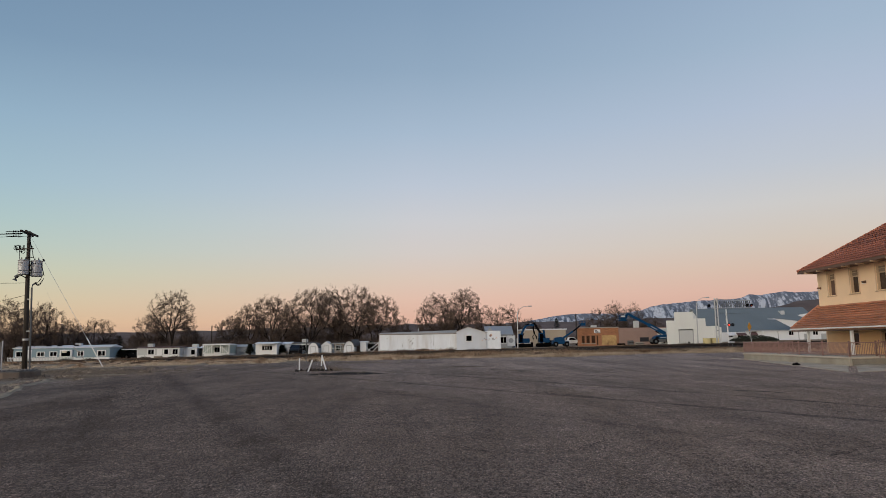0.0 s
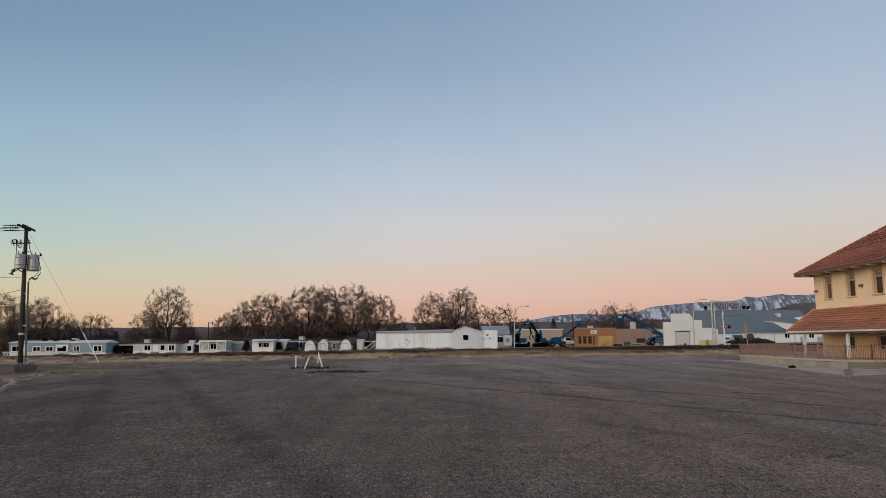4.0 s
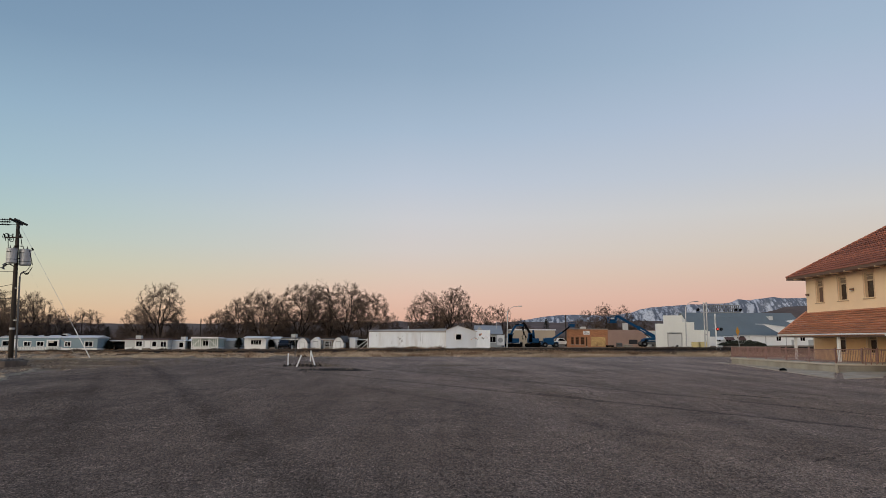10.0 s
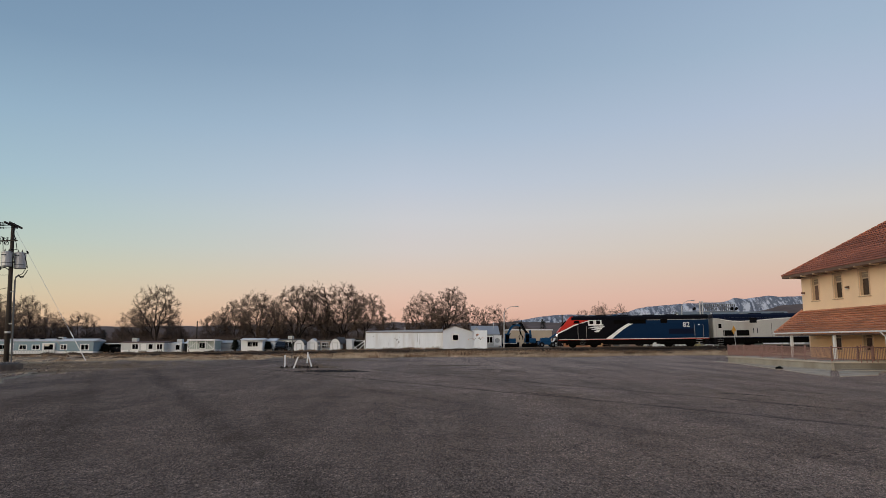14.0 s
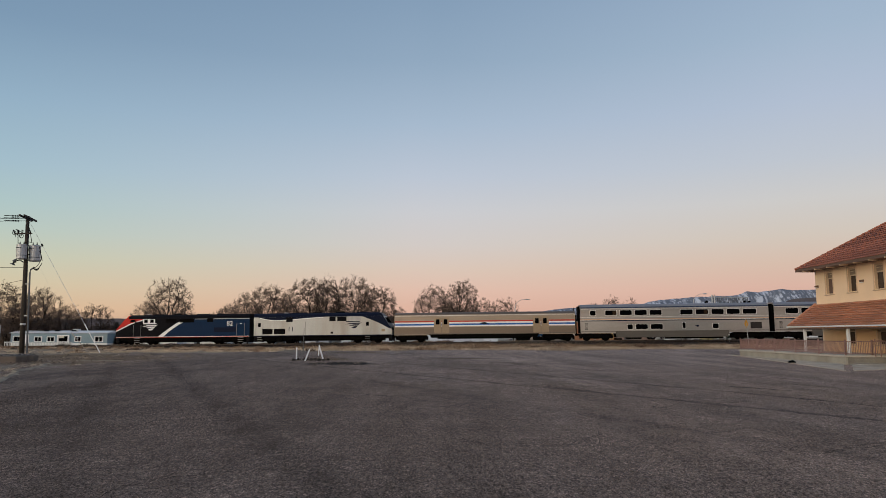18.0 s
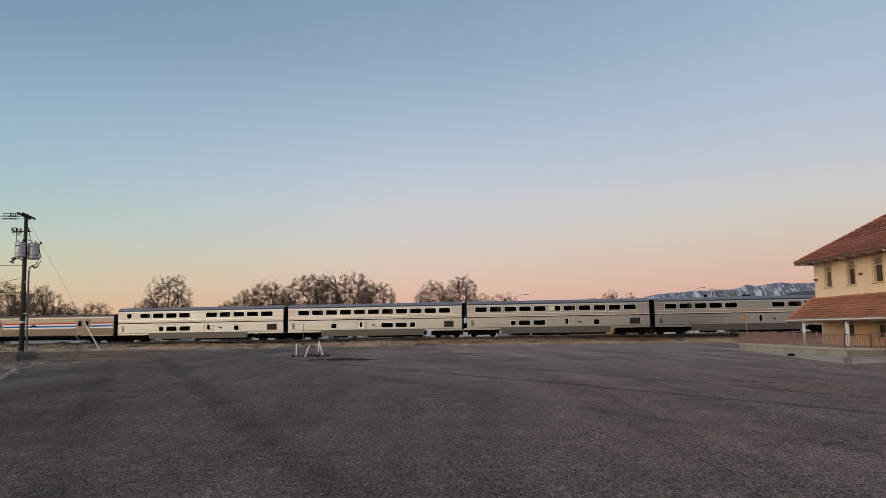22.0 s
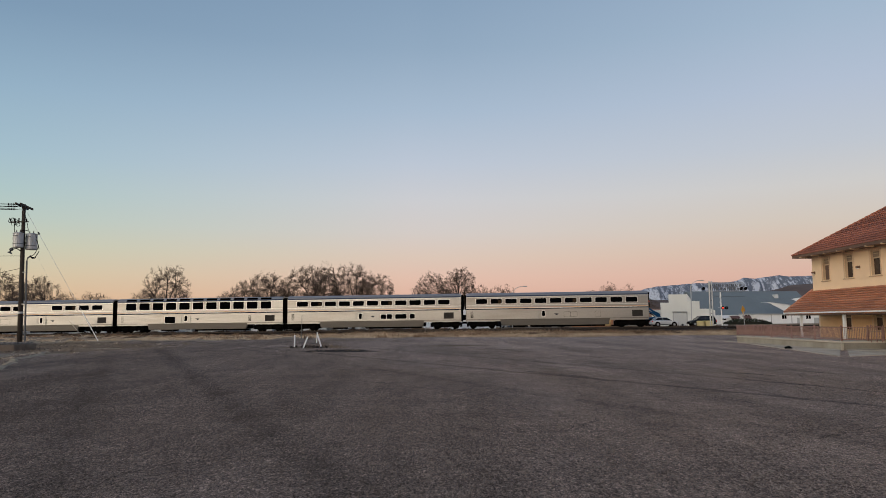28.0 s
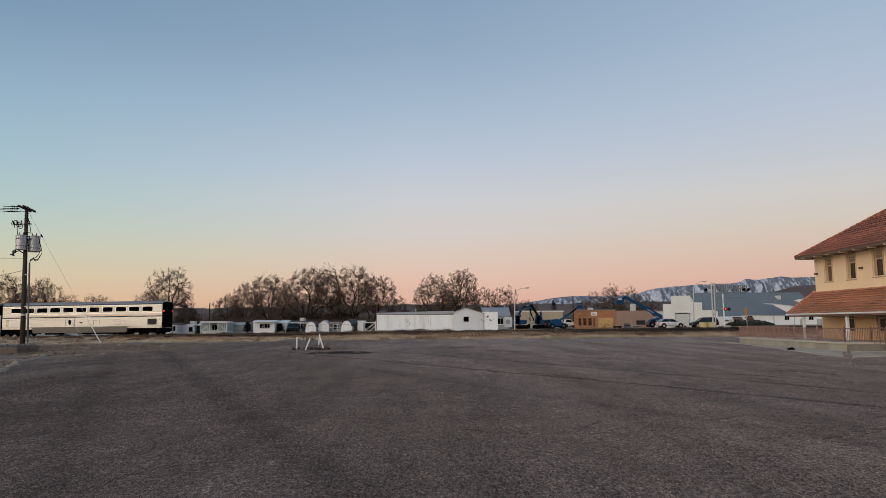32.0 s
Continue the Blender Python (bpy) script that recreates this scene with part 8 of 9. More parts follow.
        part("lid", box(-0.53, 0.53, -0.53, 0.53, 0.80, 0.86) if x > 40 else Geo().tube([(0, 0, 0.78), (0, 0, 0.84)], 0.58, 16), surface("faded_yellow", (0, 0, 0)), b2)
    # large grey-roofed hall
    hl = thing("steel_hall", pose(64, 146, lie(64, 146)), "large hall with a grey-blue steel roof and white walls", "building")
    part("wall", box(-9.6, 14, 0, 22, -0.3, 1.9), WHITE_SIDING, hl)
    part("roof", Geo().prism([(-0.6, 1.75), (9, 7.0), (22.5, 1.9), (22.5, 1.7), (9, 6.75), (-0.6, 1.55)], "x", -9.9, 14.5), STEEL_ROOF, hl, "long grey-blue steel roof")
    part("gable_wall", Geo().prism([(0, 1.5), (9, 6.7), (22, 1.6)], "x", -9.6, -9.4), WHITE_SIDING, hl)
    for i in range(23):
        x = -9.7 + i * 1.05
        part("seam", Geo().prism([(-0.6, 1.755), (9, 7.005), (9, 7.03), (-0.6, 1.78)], "x", x, x + 0.04), STEEL_ROOF, hl)
    for x0, x1 in ((-4.5, -3.2), (-2.2, -0.9), (2.4, 3.6)):
        wall_window(hl, x0, x1, 0.6, 1.4, 0, 1)
    part("roof_box", box(8.2, 9.0, 6, 7.5, 4.6, 6.2), OFF_WHITE, hl, bevel=0.03)
    hg = thing("hedge", pose(56.95, 131, lie(56.95, 131) - 0.08), "dark untrimmed evergreen hedge before the white wing", "hedge")
    rng = random.Random(31)
    g = Geo()
    for i in range(3200):
        u = rng.uniform(-1, 1)
        top = 0.35 + 0.75 * (1 - abs(u) ** 2.2) + 0.12 * noise.noise((u * 9, 0, 0))
        p = Vector((u * 4.3, rng.uniform(-0.6, 0.6), rng.uniform(0, top)))
        d = Vector((rng.gauss(0, 1), rng.gauss(0, 1), rng.gauss(0.4, 0.8))).normalized() * rng.uniform(0.1, 0.25)
        s = d.cross(Vector((0.3, 1, 0.2))).normalized() * 0.06
        g.add([tuple(p - s), tuple(p + s), tuple(p + d)], [(0, 1, 2)])
    part("foliage", g, NEEDLE, hg, smooth=True)
    part("stems", box(-4.1, 4.1, -0.35, 0.35, 0, 0.45), BARK, hg, bevel=0.1)


def build_annex():
    """White-roofed wings in front of the steel hall."""
    zb = lie(66, 138)
    a = thing("white_annex", pose(0, 138, zb), "white wing with sloping gables before the hall", "building")
    part("wall", wall_along_x(58.5, 78.0, 0, 0.3, -0.4, 2.75 - zb, [(59.6, 60.6, 0.9, 1.7), (66.8, 67.7, 0.8, 1.8), (71.5, 72.5, 0.8, 1.8)]), WHITE_SIDING, a, "white sided wall")
    for x in (59.6, 66.8, 71.5):
        wall_window(a, x, x + 0.95, 0.9, 1.7, 0.12, 1)
    part("gable", Geo().prism([(64.2, 5.1 - zb), (69.8, 4.4 - zb), (68.3, 2.9 - zb)], "y", -0.1, 0.15), WHITE_SIDING, a, "white triangular gable")
    part("gable_roof", Geo().add([(64.1, -0.3, 5.15 - zb), (69.9, -0.3, 4.45 - zb), (71.5, 6, 4.6 - zb), (65.5, 6, 5.3 - zb), (64.1, -0.3, 5.05 - zb), (69.9, -0.3, 4.35 - zb), (71.5, 6, 4.5 - zb), (65.5, 6, 5.2 - zb)],
                                 [(0, 1, 2, 3), (4, 7, 6, 5), (0, 4, 5, 1), (1, 5, 6, 2), (2, 6, 7, 3), (3, 7, 4, 0)]), PALE_ROOF, a, "pale sloping roof")
    part("upper_gable", Geo().prism([(69.3, 5.8 - zb), (73.5, 6.4 - zb), (73.5, 5.1 - zb), (71.0, 5.1 - zb)], "y", 1.0, 1.3), WHITE_SIDING, a, "white upper gable")
    part("body", box(58.8, 77.7, 0.3, 6, -0.4, 2.7 - zb), WHITE_SIDING, a)
    for x0, x1 in ((55.0, 55.9), (56.9, 58.0), (59.4, 60.2)):
        part("awning", Geo().prism([(-0.75, 2.05 - zb), (0, 2.55 - zb), (0, 2.45 - zb), (-0.75, 1.97 - zb)], "x", x0 - 0.35, x1 + 0.35), RED_ROOF if x0 > 56 else PALE_ROOF, a, "small faded awning")
    part("lamp_box", box(61.4, 62.0, -0.4, -0.05, 2.25 - zb, 2.72 - zb), WHITE_PAINT, a, "small white box under the eave", bevel=0.03)
    part("low_wing", wall_along_x(52.6, 58.3, 0, 0.3, -0.4, 2.62 - zb, [(55.0, 55.9, 0.7, 1.35), (56.9, 58.0, 0.7, 1.35)]), WHITE_SIDING, a, "low white wing")
    for x0, x1 in ((55.0, 55.9), (56.9, 58.0)):
        wall_window(a, x0, x1, 0.7, 1.35, 0.12, 1)
    for x0, x1 in ((69.7, 70.5), (73.0, 74.6)):
        part("door", box(x0, x1, -0.05, 0.0, -0.2, 2.1 - zb), GREY_SIDING, a, "grey service door", bevel=0.01)
    for x in (64.6, 68.6, 75.6):
        part("corner_trim", box(x, x + 0.14, -0.04, 0.0, -0.3, 2.74 - zb), GREY_SIDING, a)
    part("eave", box(58.3, 78.2, -0.25, 0.0, 2.75 - zb, 2.92 - zb), GREY_SIDING, a)


MORTAR = surface("brick_mortar", (0.34, 0.16, 0.085), 0.95, 0, 0.12, 2, 20, 0.1)
build_town()
build_annex()


# ---- crossing signals and lamps ----
SIGNAL_RED = glowing("signal_red", (1.0, 0.05, 0.03), 2.2)
AMBER_SIGN = plain("amber_sign", (0.62, 0.30, 0.04), 0.5)


def build_signals():
    c = thing("signal_gantry", pose(38.1, 99.2, lie(38.1, 99.2)), "galvanised cantilever gantry with crossing signals", "railway signal")
    for x in (-0.16, 0.2):
        part("mast", Geo().tube([(x, 0, 0), (x, 0, 7.1)], 0.10, 8), GALV, c)
    for i in range(7):
        part("rung", Geo().tube([(-0.16, 0, 0.8 + i * 0.9), (0.2, 0, 0.8 + i * 0.9)], 0.04, 5), GREY_METAL, c)
    for z in (5.72, 6.72):
        part("chord", Geo().tube([(-0.3, 0, z), (4.95, 0, z)], 0.06, 6), GALV, c)
        part("chord", Geo().tube([(-0.3, 0.7, z), (4.95, 0.7, z)], 0.06, 6), GALV, c)
    for i in range(17):
        x = i * 0.30
        part("strut", Geo().tube([(x, 0, 5.72), (x, 0, 6.72)], 0.045, 5), GREY_METAL, c)
        if i < 16:
            part("brace", Geo().tube([(x, 0, 5.72 if i % 2 else 6.72), (x + 0.30, 0, 6.72 if i % 2 else 5.72)], 0.04, 5), GREY_METAL, c)
    part("walkway", box(0, 4.95, 0, 0.7, 4.952, 4.958), GREY_METAL, c)
    part("handrail", Geo().tube([(0, 0.7, 6.95), (4.95, 0.7, 6.95)], 0.03, 5), GALV, c)
    for x in (-1.1, 4.2, 4.85):
        s = part("signal", Geo().tube([(x, -0.3, 6.02), (x, -0.22, 6.02)], 0.20, 16), BLACK, c, "black signal disc")
        part("lens", Geo().tube([(x, -0.34, 6.02), (x, -0.3, 6.02)], 0.09, 12), SIGNAL_RED if x == 4.85 else DARK_TRIM, s)
        part("hood", Geo().tube([(x, -0.55, 6.10), (x, -0.3, 6.10)], 0.17, 8), BLACK, s)
    part("side_arm", Geo().tube([(-1.2, 0, 6.0), (0, 0, 6.0)], 0.04, 5), GALV, c)
    k = thing("crossing_signal", pose(38.42, 96.3, lie(38.42, 96.3) + 0.4), "white crossing signal mast with flashing red lamps", "railway signal")
    part("mast", Geo().tube([(0, 0, 0), (-0.1, 0, 5.0)], 0.09, 8), WHITE_PAINT, k)
    part("lamp_bar", box(-0.45, 0.65, -0.06, 0.06, 2.9, 2.98), GALV, k)
    for x, m in ((0.12, SIGNAL_RED), (0.62, DARK_TRIM)):
        s = part("signal", Geo().tube([(x, -0.16, 2.9), (x, -0.08, 2.9)], 0.22, 16), BLACK, k, "round black signal target")
        part("lens", Geo().tube([(x, -0.20, 2.9), (x, -0.16, 2.9)], 0.10, 12), m, s)
    part("footing", box(-0.3, 0.3, -0.3, 0.3, -0.6, 0.02), CONCRETE, k, bevel=0.02)
    part("cabinet", box(0.2, 0.7, -0.2, 0.3, -0.45, 0.7), GALV, k, bevel=0.02)
    for a, b in (((-0.6, 3.6), (0.6, 4.5)), ((-0.6, 4.5), (0.6, 3.6))):
        g = Geo()
        d = Vector((b[0] - a[0], 0, b[1] - a[1])).normalized()
        u = Vector((-d.z, 0, d.x)) * 0.1
        A, B = Vector((a[0], 0.1, a[1])), Vector((b[0], 0.1, b[1]))
        g.add([tuple(p) for p in (A - u, B - u, B + u, A + u)] + [tuple(p + Vector((0, 0.02, 0))) for p in (A - u, B - u, B + u, A + u)], [(0, 1, 2, 3), (4, 7, 6, 5), (0, 4, 5, 1), (1, 5, 6, 2), (2, 6, 7, 3), (3, 7, 4, 0)])
        part("crossbuck", g, GALV, k, m=pose(0, 0, 0, 0, 0, 80))
    y = thing("warning_sign", pose(36.1, 84.2, lie(36.1, 84.2)), "yellow road sign seen edge-on, on a steel post", "sign")
    part("post", Geo().tube([(0.25, 0, -0.2), (0, 0, 3.4)], 0.035, 6), GALV, y)
    part("plate", Geo().prism([(0, 2.2), (0.42, 2.75), (0, 3.3), (-0.42, 2.75)], "y", -0.05, -0.035), AMBER_SIGN, y, "amber diamond plate", m=pose(0, 0, 0.1, 0, 0, 35))
    for x, yy, h, arm, lab in ((11.5, 112, 6.2, 1.9, "tall grey street lamp with a curved arm"), (41.25, 116, 7.35, 1.75, "tall grey street lamp before the stepped building")):
        zb = lie(x, yy)
        s = thing("street_lamp", pose(x, yy, zb), lab, "street lamp", "street lamps")
        top = h - zb
        part("pole", Geo().tube([(0, 0, 0), (0.1, 0, top)], [0.10, 0.07], 8), GALV, s)
        part("arm", Geo().tube([(0.1, 0, top - 0.1), (0.5, 0, top + 0.45), (1.1, 0, top + 0.78), (arm, 0, top + 0.85)], 0.04, 6), GALV, s)
        part("lamp_head", box(arm - 0.1, arm + 0.5, -0.13, 0.13, top + 0.76, top + 0.92), GALV, s, bevel=0.04)
    for x, yy, h in ((40.6, 152, 5.6), (41.8, 154, 5.5), (20.5, 160, 5.8), (26.0, 140, 6.2)):
        s = thing("wooden_post", pose(x, yy, lie(x, yy)), "dark wooden line pole among the trees", "utility pole")
        part("pole", Geo().tube([(0, 0, 0), (0, 0, h)], [0.14, 0.1], 8), WOOD_POLE, s)


build_signals()


# ---- machines ----
def boom(parent, name, pts, r, mat, label=""):
    g = Geo()
    for a, b in zip(pts, pts[1:]):
        A, B = Vector(a), Vector(b)
        d = (B - A).normalized()
        u = d.cross(Vector((0, 1, 0))).normalized()
        if u.z < 0:
            u = -u
        g.add([tuple(p + u * s * r + Vector((0, k * r * 0.7, 0))) for p in (A, B) for s in (-1, 1) for k in (-1, 1)],
              [(0, 1, 3, 2), (4, 6, 7, 5), (0, 4, 5, 1), (2, 3, 7, 6), (0, 2, 6, 4), (1, 5, 7, 3)])
    return part(name, g, mat, parent, label)


def tracked_base(t, w, mat, cab=True):
    for y in (-0.9, 0.9):
        tr = part("track", Geo().prism([(-w, 0.1), (-w + 0.25, 0), (w - 0.25, 0), (w, 0.1), (w, 0.5), (w - 0.25, 0.65), (-w + 0.25, 0.65), (-w, 0.5)], "y", y - 0.25, y + 0.25), UNDER, t, "black crawler track", bevel=0.03)
        for i in range(4):
            part("roller", Geo().tube([(-w + 0.4 + i * (2 * w - 0.8) / 3, y - 0.27, 0.3), (-w + 0.4 + i * (2 * w - 0.8) / 3, y - 0.25, 0.3)], 0.14, 10), UNDER, tr)
    part("house", box(-w * 0.7, w * 0.9, -1.0, 1.0, 0.75, 1.5), mat, t, bevel=0.06)
    if cab:
        c = part("cab", box(-w * 0.7, -w * 0.05, -1.0, -0.1, 0.8, 2.3), mat, t, bevel=0.05)
        part("cab_window", Geo().box(-w * 0.6, -w * 0.12, -1.02, -0.98, 1.45, 2.15), DARK_GLASS, c)


def ram(parent, a, b):
    """A hydraulic ram: a dark barrel and a bright rod."""
    A, B = Vector(a), Vector(b)
    c = part("ram", Geo().tube([a, tuple(A.lerp(B, 0.6))], 0.08, 8), BLACK, parent)
    part("rod", Geo().tube([tuple(A.lerp(B, 0.58)), b], 0.045, 8), GALV, c)


def build_machines():
    e = thing("excavator", pose(14.43, 131, lie(14.4, 131) - 0.05) @ Matrix.Scale(1.11, 4), "blue excavator with its boom bent over", "excavator", "machines beyond the track")
    tracked_base(e, 1.15, MACHINE_BLUE)
    boom(e, "boom", [(-0.75, 0, 1.0), (-0.35, 0, 1.9), (0.1, 0, 2.9), (0.55, 0, 3.55), (1.2, 0, 3.8), (1.85, 0, 3.6)], 0.17, MACHINE_BLUE, "blue bent boom")
    ram(e, (-0.3, -0.25, 1.2), (0.5, -0.25, 3.2))
    ram(e, (0.5, -0.2, 3.75), (1.5, -0.2, 3.95))
    part("counterweight", Geo().prism([(-1.1, 0.8), (-0.75, 0.8), (-0.75, 1.55), (-1.0, 1.55), (-1.15, 1.3)], "y", -0.95, 0.95), GREY_METAL, e, "grey counterweight", bevel=0.04)
    k = thing("excavator", pose(18.2, 131.6, lie(18.2, 131.6) - 0.05) @ Matrix.Scale(1.11, 4), "blue excavator with a black boom and a hanging claw", "excavator", "machines beyond the track")
    tracked_base(k, 1.1, MACHINE_BLUE)
    boom(k, "boom", [(0.25, 0, 1.2), (-0.15, 0, 2.0), (-0.75, 0, 2.9), (-1.25, 0, 3.75), (-1.55, 0, 4.0)], 0.19, BLACK, "black boom")
    boom(k, "stick", [(-1.5, 0.1, 4.05), (-1.55, 0.1, 3.1), (-1.35, 0.1, 2.1)], 0.13, BLACK, "black dipper arm")
    ram(k, (-0.8, -0.25, 3.3), (-1.45, -0.25, 2.7))
    for x0, x1 in ((-1.4, -1.75), (-1.3, -1.0)):
        part("claw", Geo().prism([(x0, 2.15), (x1, 1.75), ((x0 + x1) / 2, 1.25), ((x0 + x1) / 2 + 0.1, 1.4), (x1 * 0.97, 1.7)], "y", -0.25, 0.35), UNDER, k, "dark grapple claw")
    boom(k, "lift_arm", [(0.35, 0.5, 1.3), (0.3, 0.5, 2.2), (0.2, 0.5, 2.85)], 0.17, MACHINE_BLUE, "raised blue arm")
    m = thing("boom_lift", pose(20.2, 123, lie(20.2, 123)), "blue articulated lift parked with its boom raised", "boom lift", "machines beyond the track")
    part("chassis", box(-1.6, 1.2, -0.9, 0.9, 0.45, 0.95), MACHINE_BLUE, m, bevel=0.06)
    for x in (-1.15, 0.75):
        for y in (-0.95, 0.95):
            w = part("wheel", Geo().tube([(x, y - 0.18, 0.45), (x, y + 0.18, 0.45)], 0.45, 16), BLACK, m)
            part("hub", Geo().tube([(x, y - 0.2, 0.45), (x, y + 0.2, 0.45)], 0.2, 10), GREY_METAL, w)
    part("turret", Geo().prism([(-1.3, 0.95), (0.5, 0.95), (0.4, 1.5), (-0.2, 1.7), (-1.2, 1.55)], "y", -0.8, 0.8), MACHINE_BLUE, m, "blue cowl", bevel=0.07)
    boom(m, "lower_boom", [(-1.0, 0, 1.5), (0.1, 0, 1.35), (0.6, 0, 1.7)], 0.16, MACHINE_BLUE)
    boom(m, "boom", [(-0.1, 0, 1.15), (1.0, 0, 1.95), (2.0, 0, 2.6)], 0.15, MACHINE_BLUE, "blue telescopic boom")
    boom(m, "boom_tip", [(1.9, 0, 2.52), (2.9, 0, 3.25), (3.6, 0, 3.85)], 0.13, LOCO_BLACK, "dark inner boom section")
    bk = Geo()
    for x in (3.2, 4.2):
        for z in (3.55, 3.95, 4.35):
            bk.tube([(x, -0.4, z), (x, 0.4, z)], 0.035, 5)
    for y in (-0.4, 0.4):
        for z in (3.55, 3.95, 4.35):
            bk.tube([(3.2, y, z), (4.2, y, z)], 0.035, 5)
        for x in (3.2, 3.7, 4.2):
            bk.tube([(x, y, 3.55), (x, y, 4.35)], 0.035, 5)
    bk.box(3.2, 4.2, -0.4, 0.4, 3.45, 3.55).box(3.35, 4.1, -0.43, -0.38, 3.6, 4.05)
    part("basket", bk, MACHINE_BLUE, m, "blue work basket")
    l = thing("boom_lift", pose(36.5, 121.5, lie(36.6, 121.5)), "blue telescopic lift, boom rising to a basket", "boom lift", "machines beyond the track")
    for x in (-0.75, 1.6):
        for y in (-0.9, 0.9):
            wv = part("wheel", Geo().tube([(x, y - 0.2, 0.5), (x, y + 0.2, 0.5)], 0.5, 16), BLACK, l)
            part("hub", Geo().tube([(x, y - 0.22, 0.5), (x, y + 0.22, 0.5)], 0.22, 10), GREY_METAL, wv)
    part("chassis", box(-1.3, 2.1, -0.8, 0.8, 0.4, 0.9), GREY_METAL, l, bevel=0.06)
    part("turret", Geo().prism([(-0.9, 0.9), (1.9, 0.9), (1.9, 1.45), (1.5, 1.7), (-0.3, 1.5), (-0.9, 1.2)], "y", -0.9, 0.9), MACHINE_BLUE, l, "blue rounded engine cowl", bevel=0.1)
    part("cowl_stripe", box(0.0, 1.6, -0.925, -0.9, 1.08, 1.16), GALV, l)
    part("control_box", box(-0.7, -0.2, -0.96, -0.9, 0.95, 1.3), BLACK, l)
    boom(l, "boom", [(1.2, 0, 1.78), (-4.6, 0, 5.0)], 0.21, MACHINE_BLUE, "long blue boom")
    boom(l, "lower_boom", [(1.4, 0, 1.66), (-1.6, 0, 3.32)], 0.30, MACHINE_BLUE, "thick blue base section of the boom")
    part("boom_mark", Geo().prism([(-0.2, 2.42), (-1.3, 3.03), (-1.26, 3.12), (-0.16, 2.51)], "y", -0.25, -0.22), GALV, l, "pale worn lettering bar")
    ram(l, (0.4, -0.3, 1.6), (-1.2, -0.3, 2.7))
    boom(l, "jib", [(-4.4, 0, 4.95), (-5.0, 0, 5.25), (-5.5, 0, 4.75)], 0.2, MACHINE_BLUE)
    g = Geo()
    for x in (-6.6, -5.3):
        for z in (4.1, 4.55, 5.0):
            g.tube([(x, -0.5, z), (x, 0.5, z)], 0.045, 5)
    for y in (-0.5, 0.5):
        for z in (4.1, 4.55, 5.0):
            g.tube([(-6.6, y, z), (-5.3, y, z)], 0.045, 5)
        for x in (-6.6, -6.0, -5.3):
            g.tube([(x, y, 4.1), (x, y, 5.0)], 0.045, 5)
    g.box(-6.6, -5.3, -0.5, 0.5, 4.02, 4.1)
    g.box(-6.45, -5.45, -0.53, -0.5, 4.1, 4.62)
    part("basket", g, MACHINE_BLUE, l, "blue work basket")
    part("tool_tray", box(-6.3, -5.7, -0.62, -0.53, 4.72, 4.95), OFF_WHITE, l, bevel=0.02)
    part("control_panel", box(-5.5, -5.2, -0.4, 0.1, 4.6, 5.15), MACHINE_BLUE, l, bevel=0.03)


build_machines()


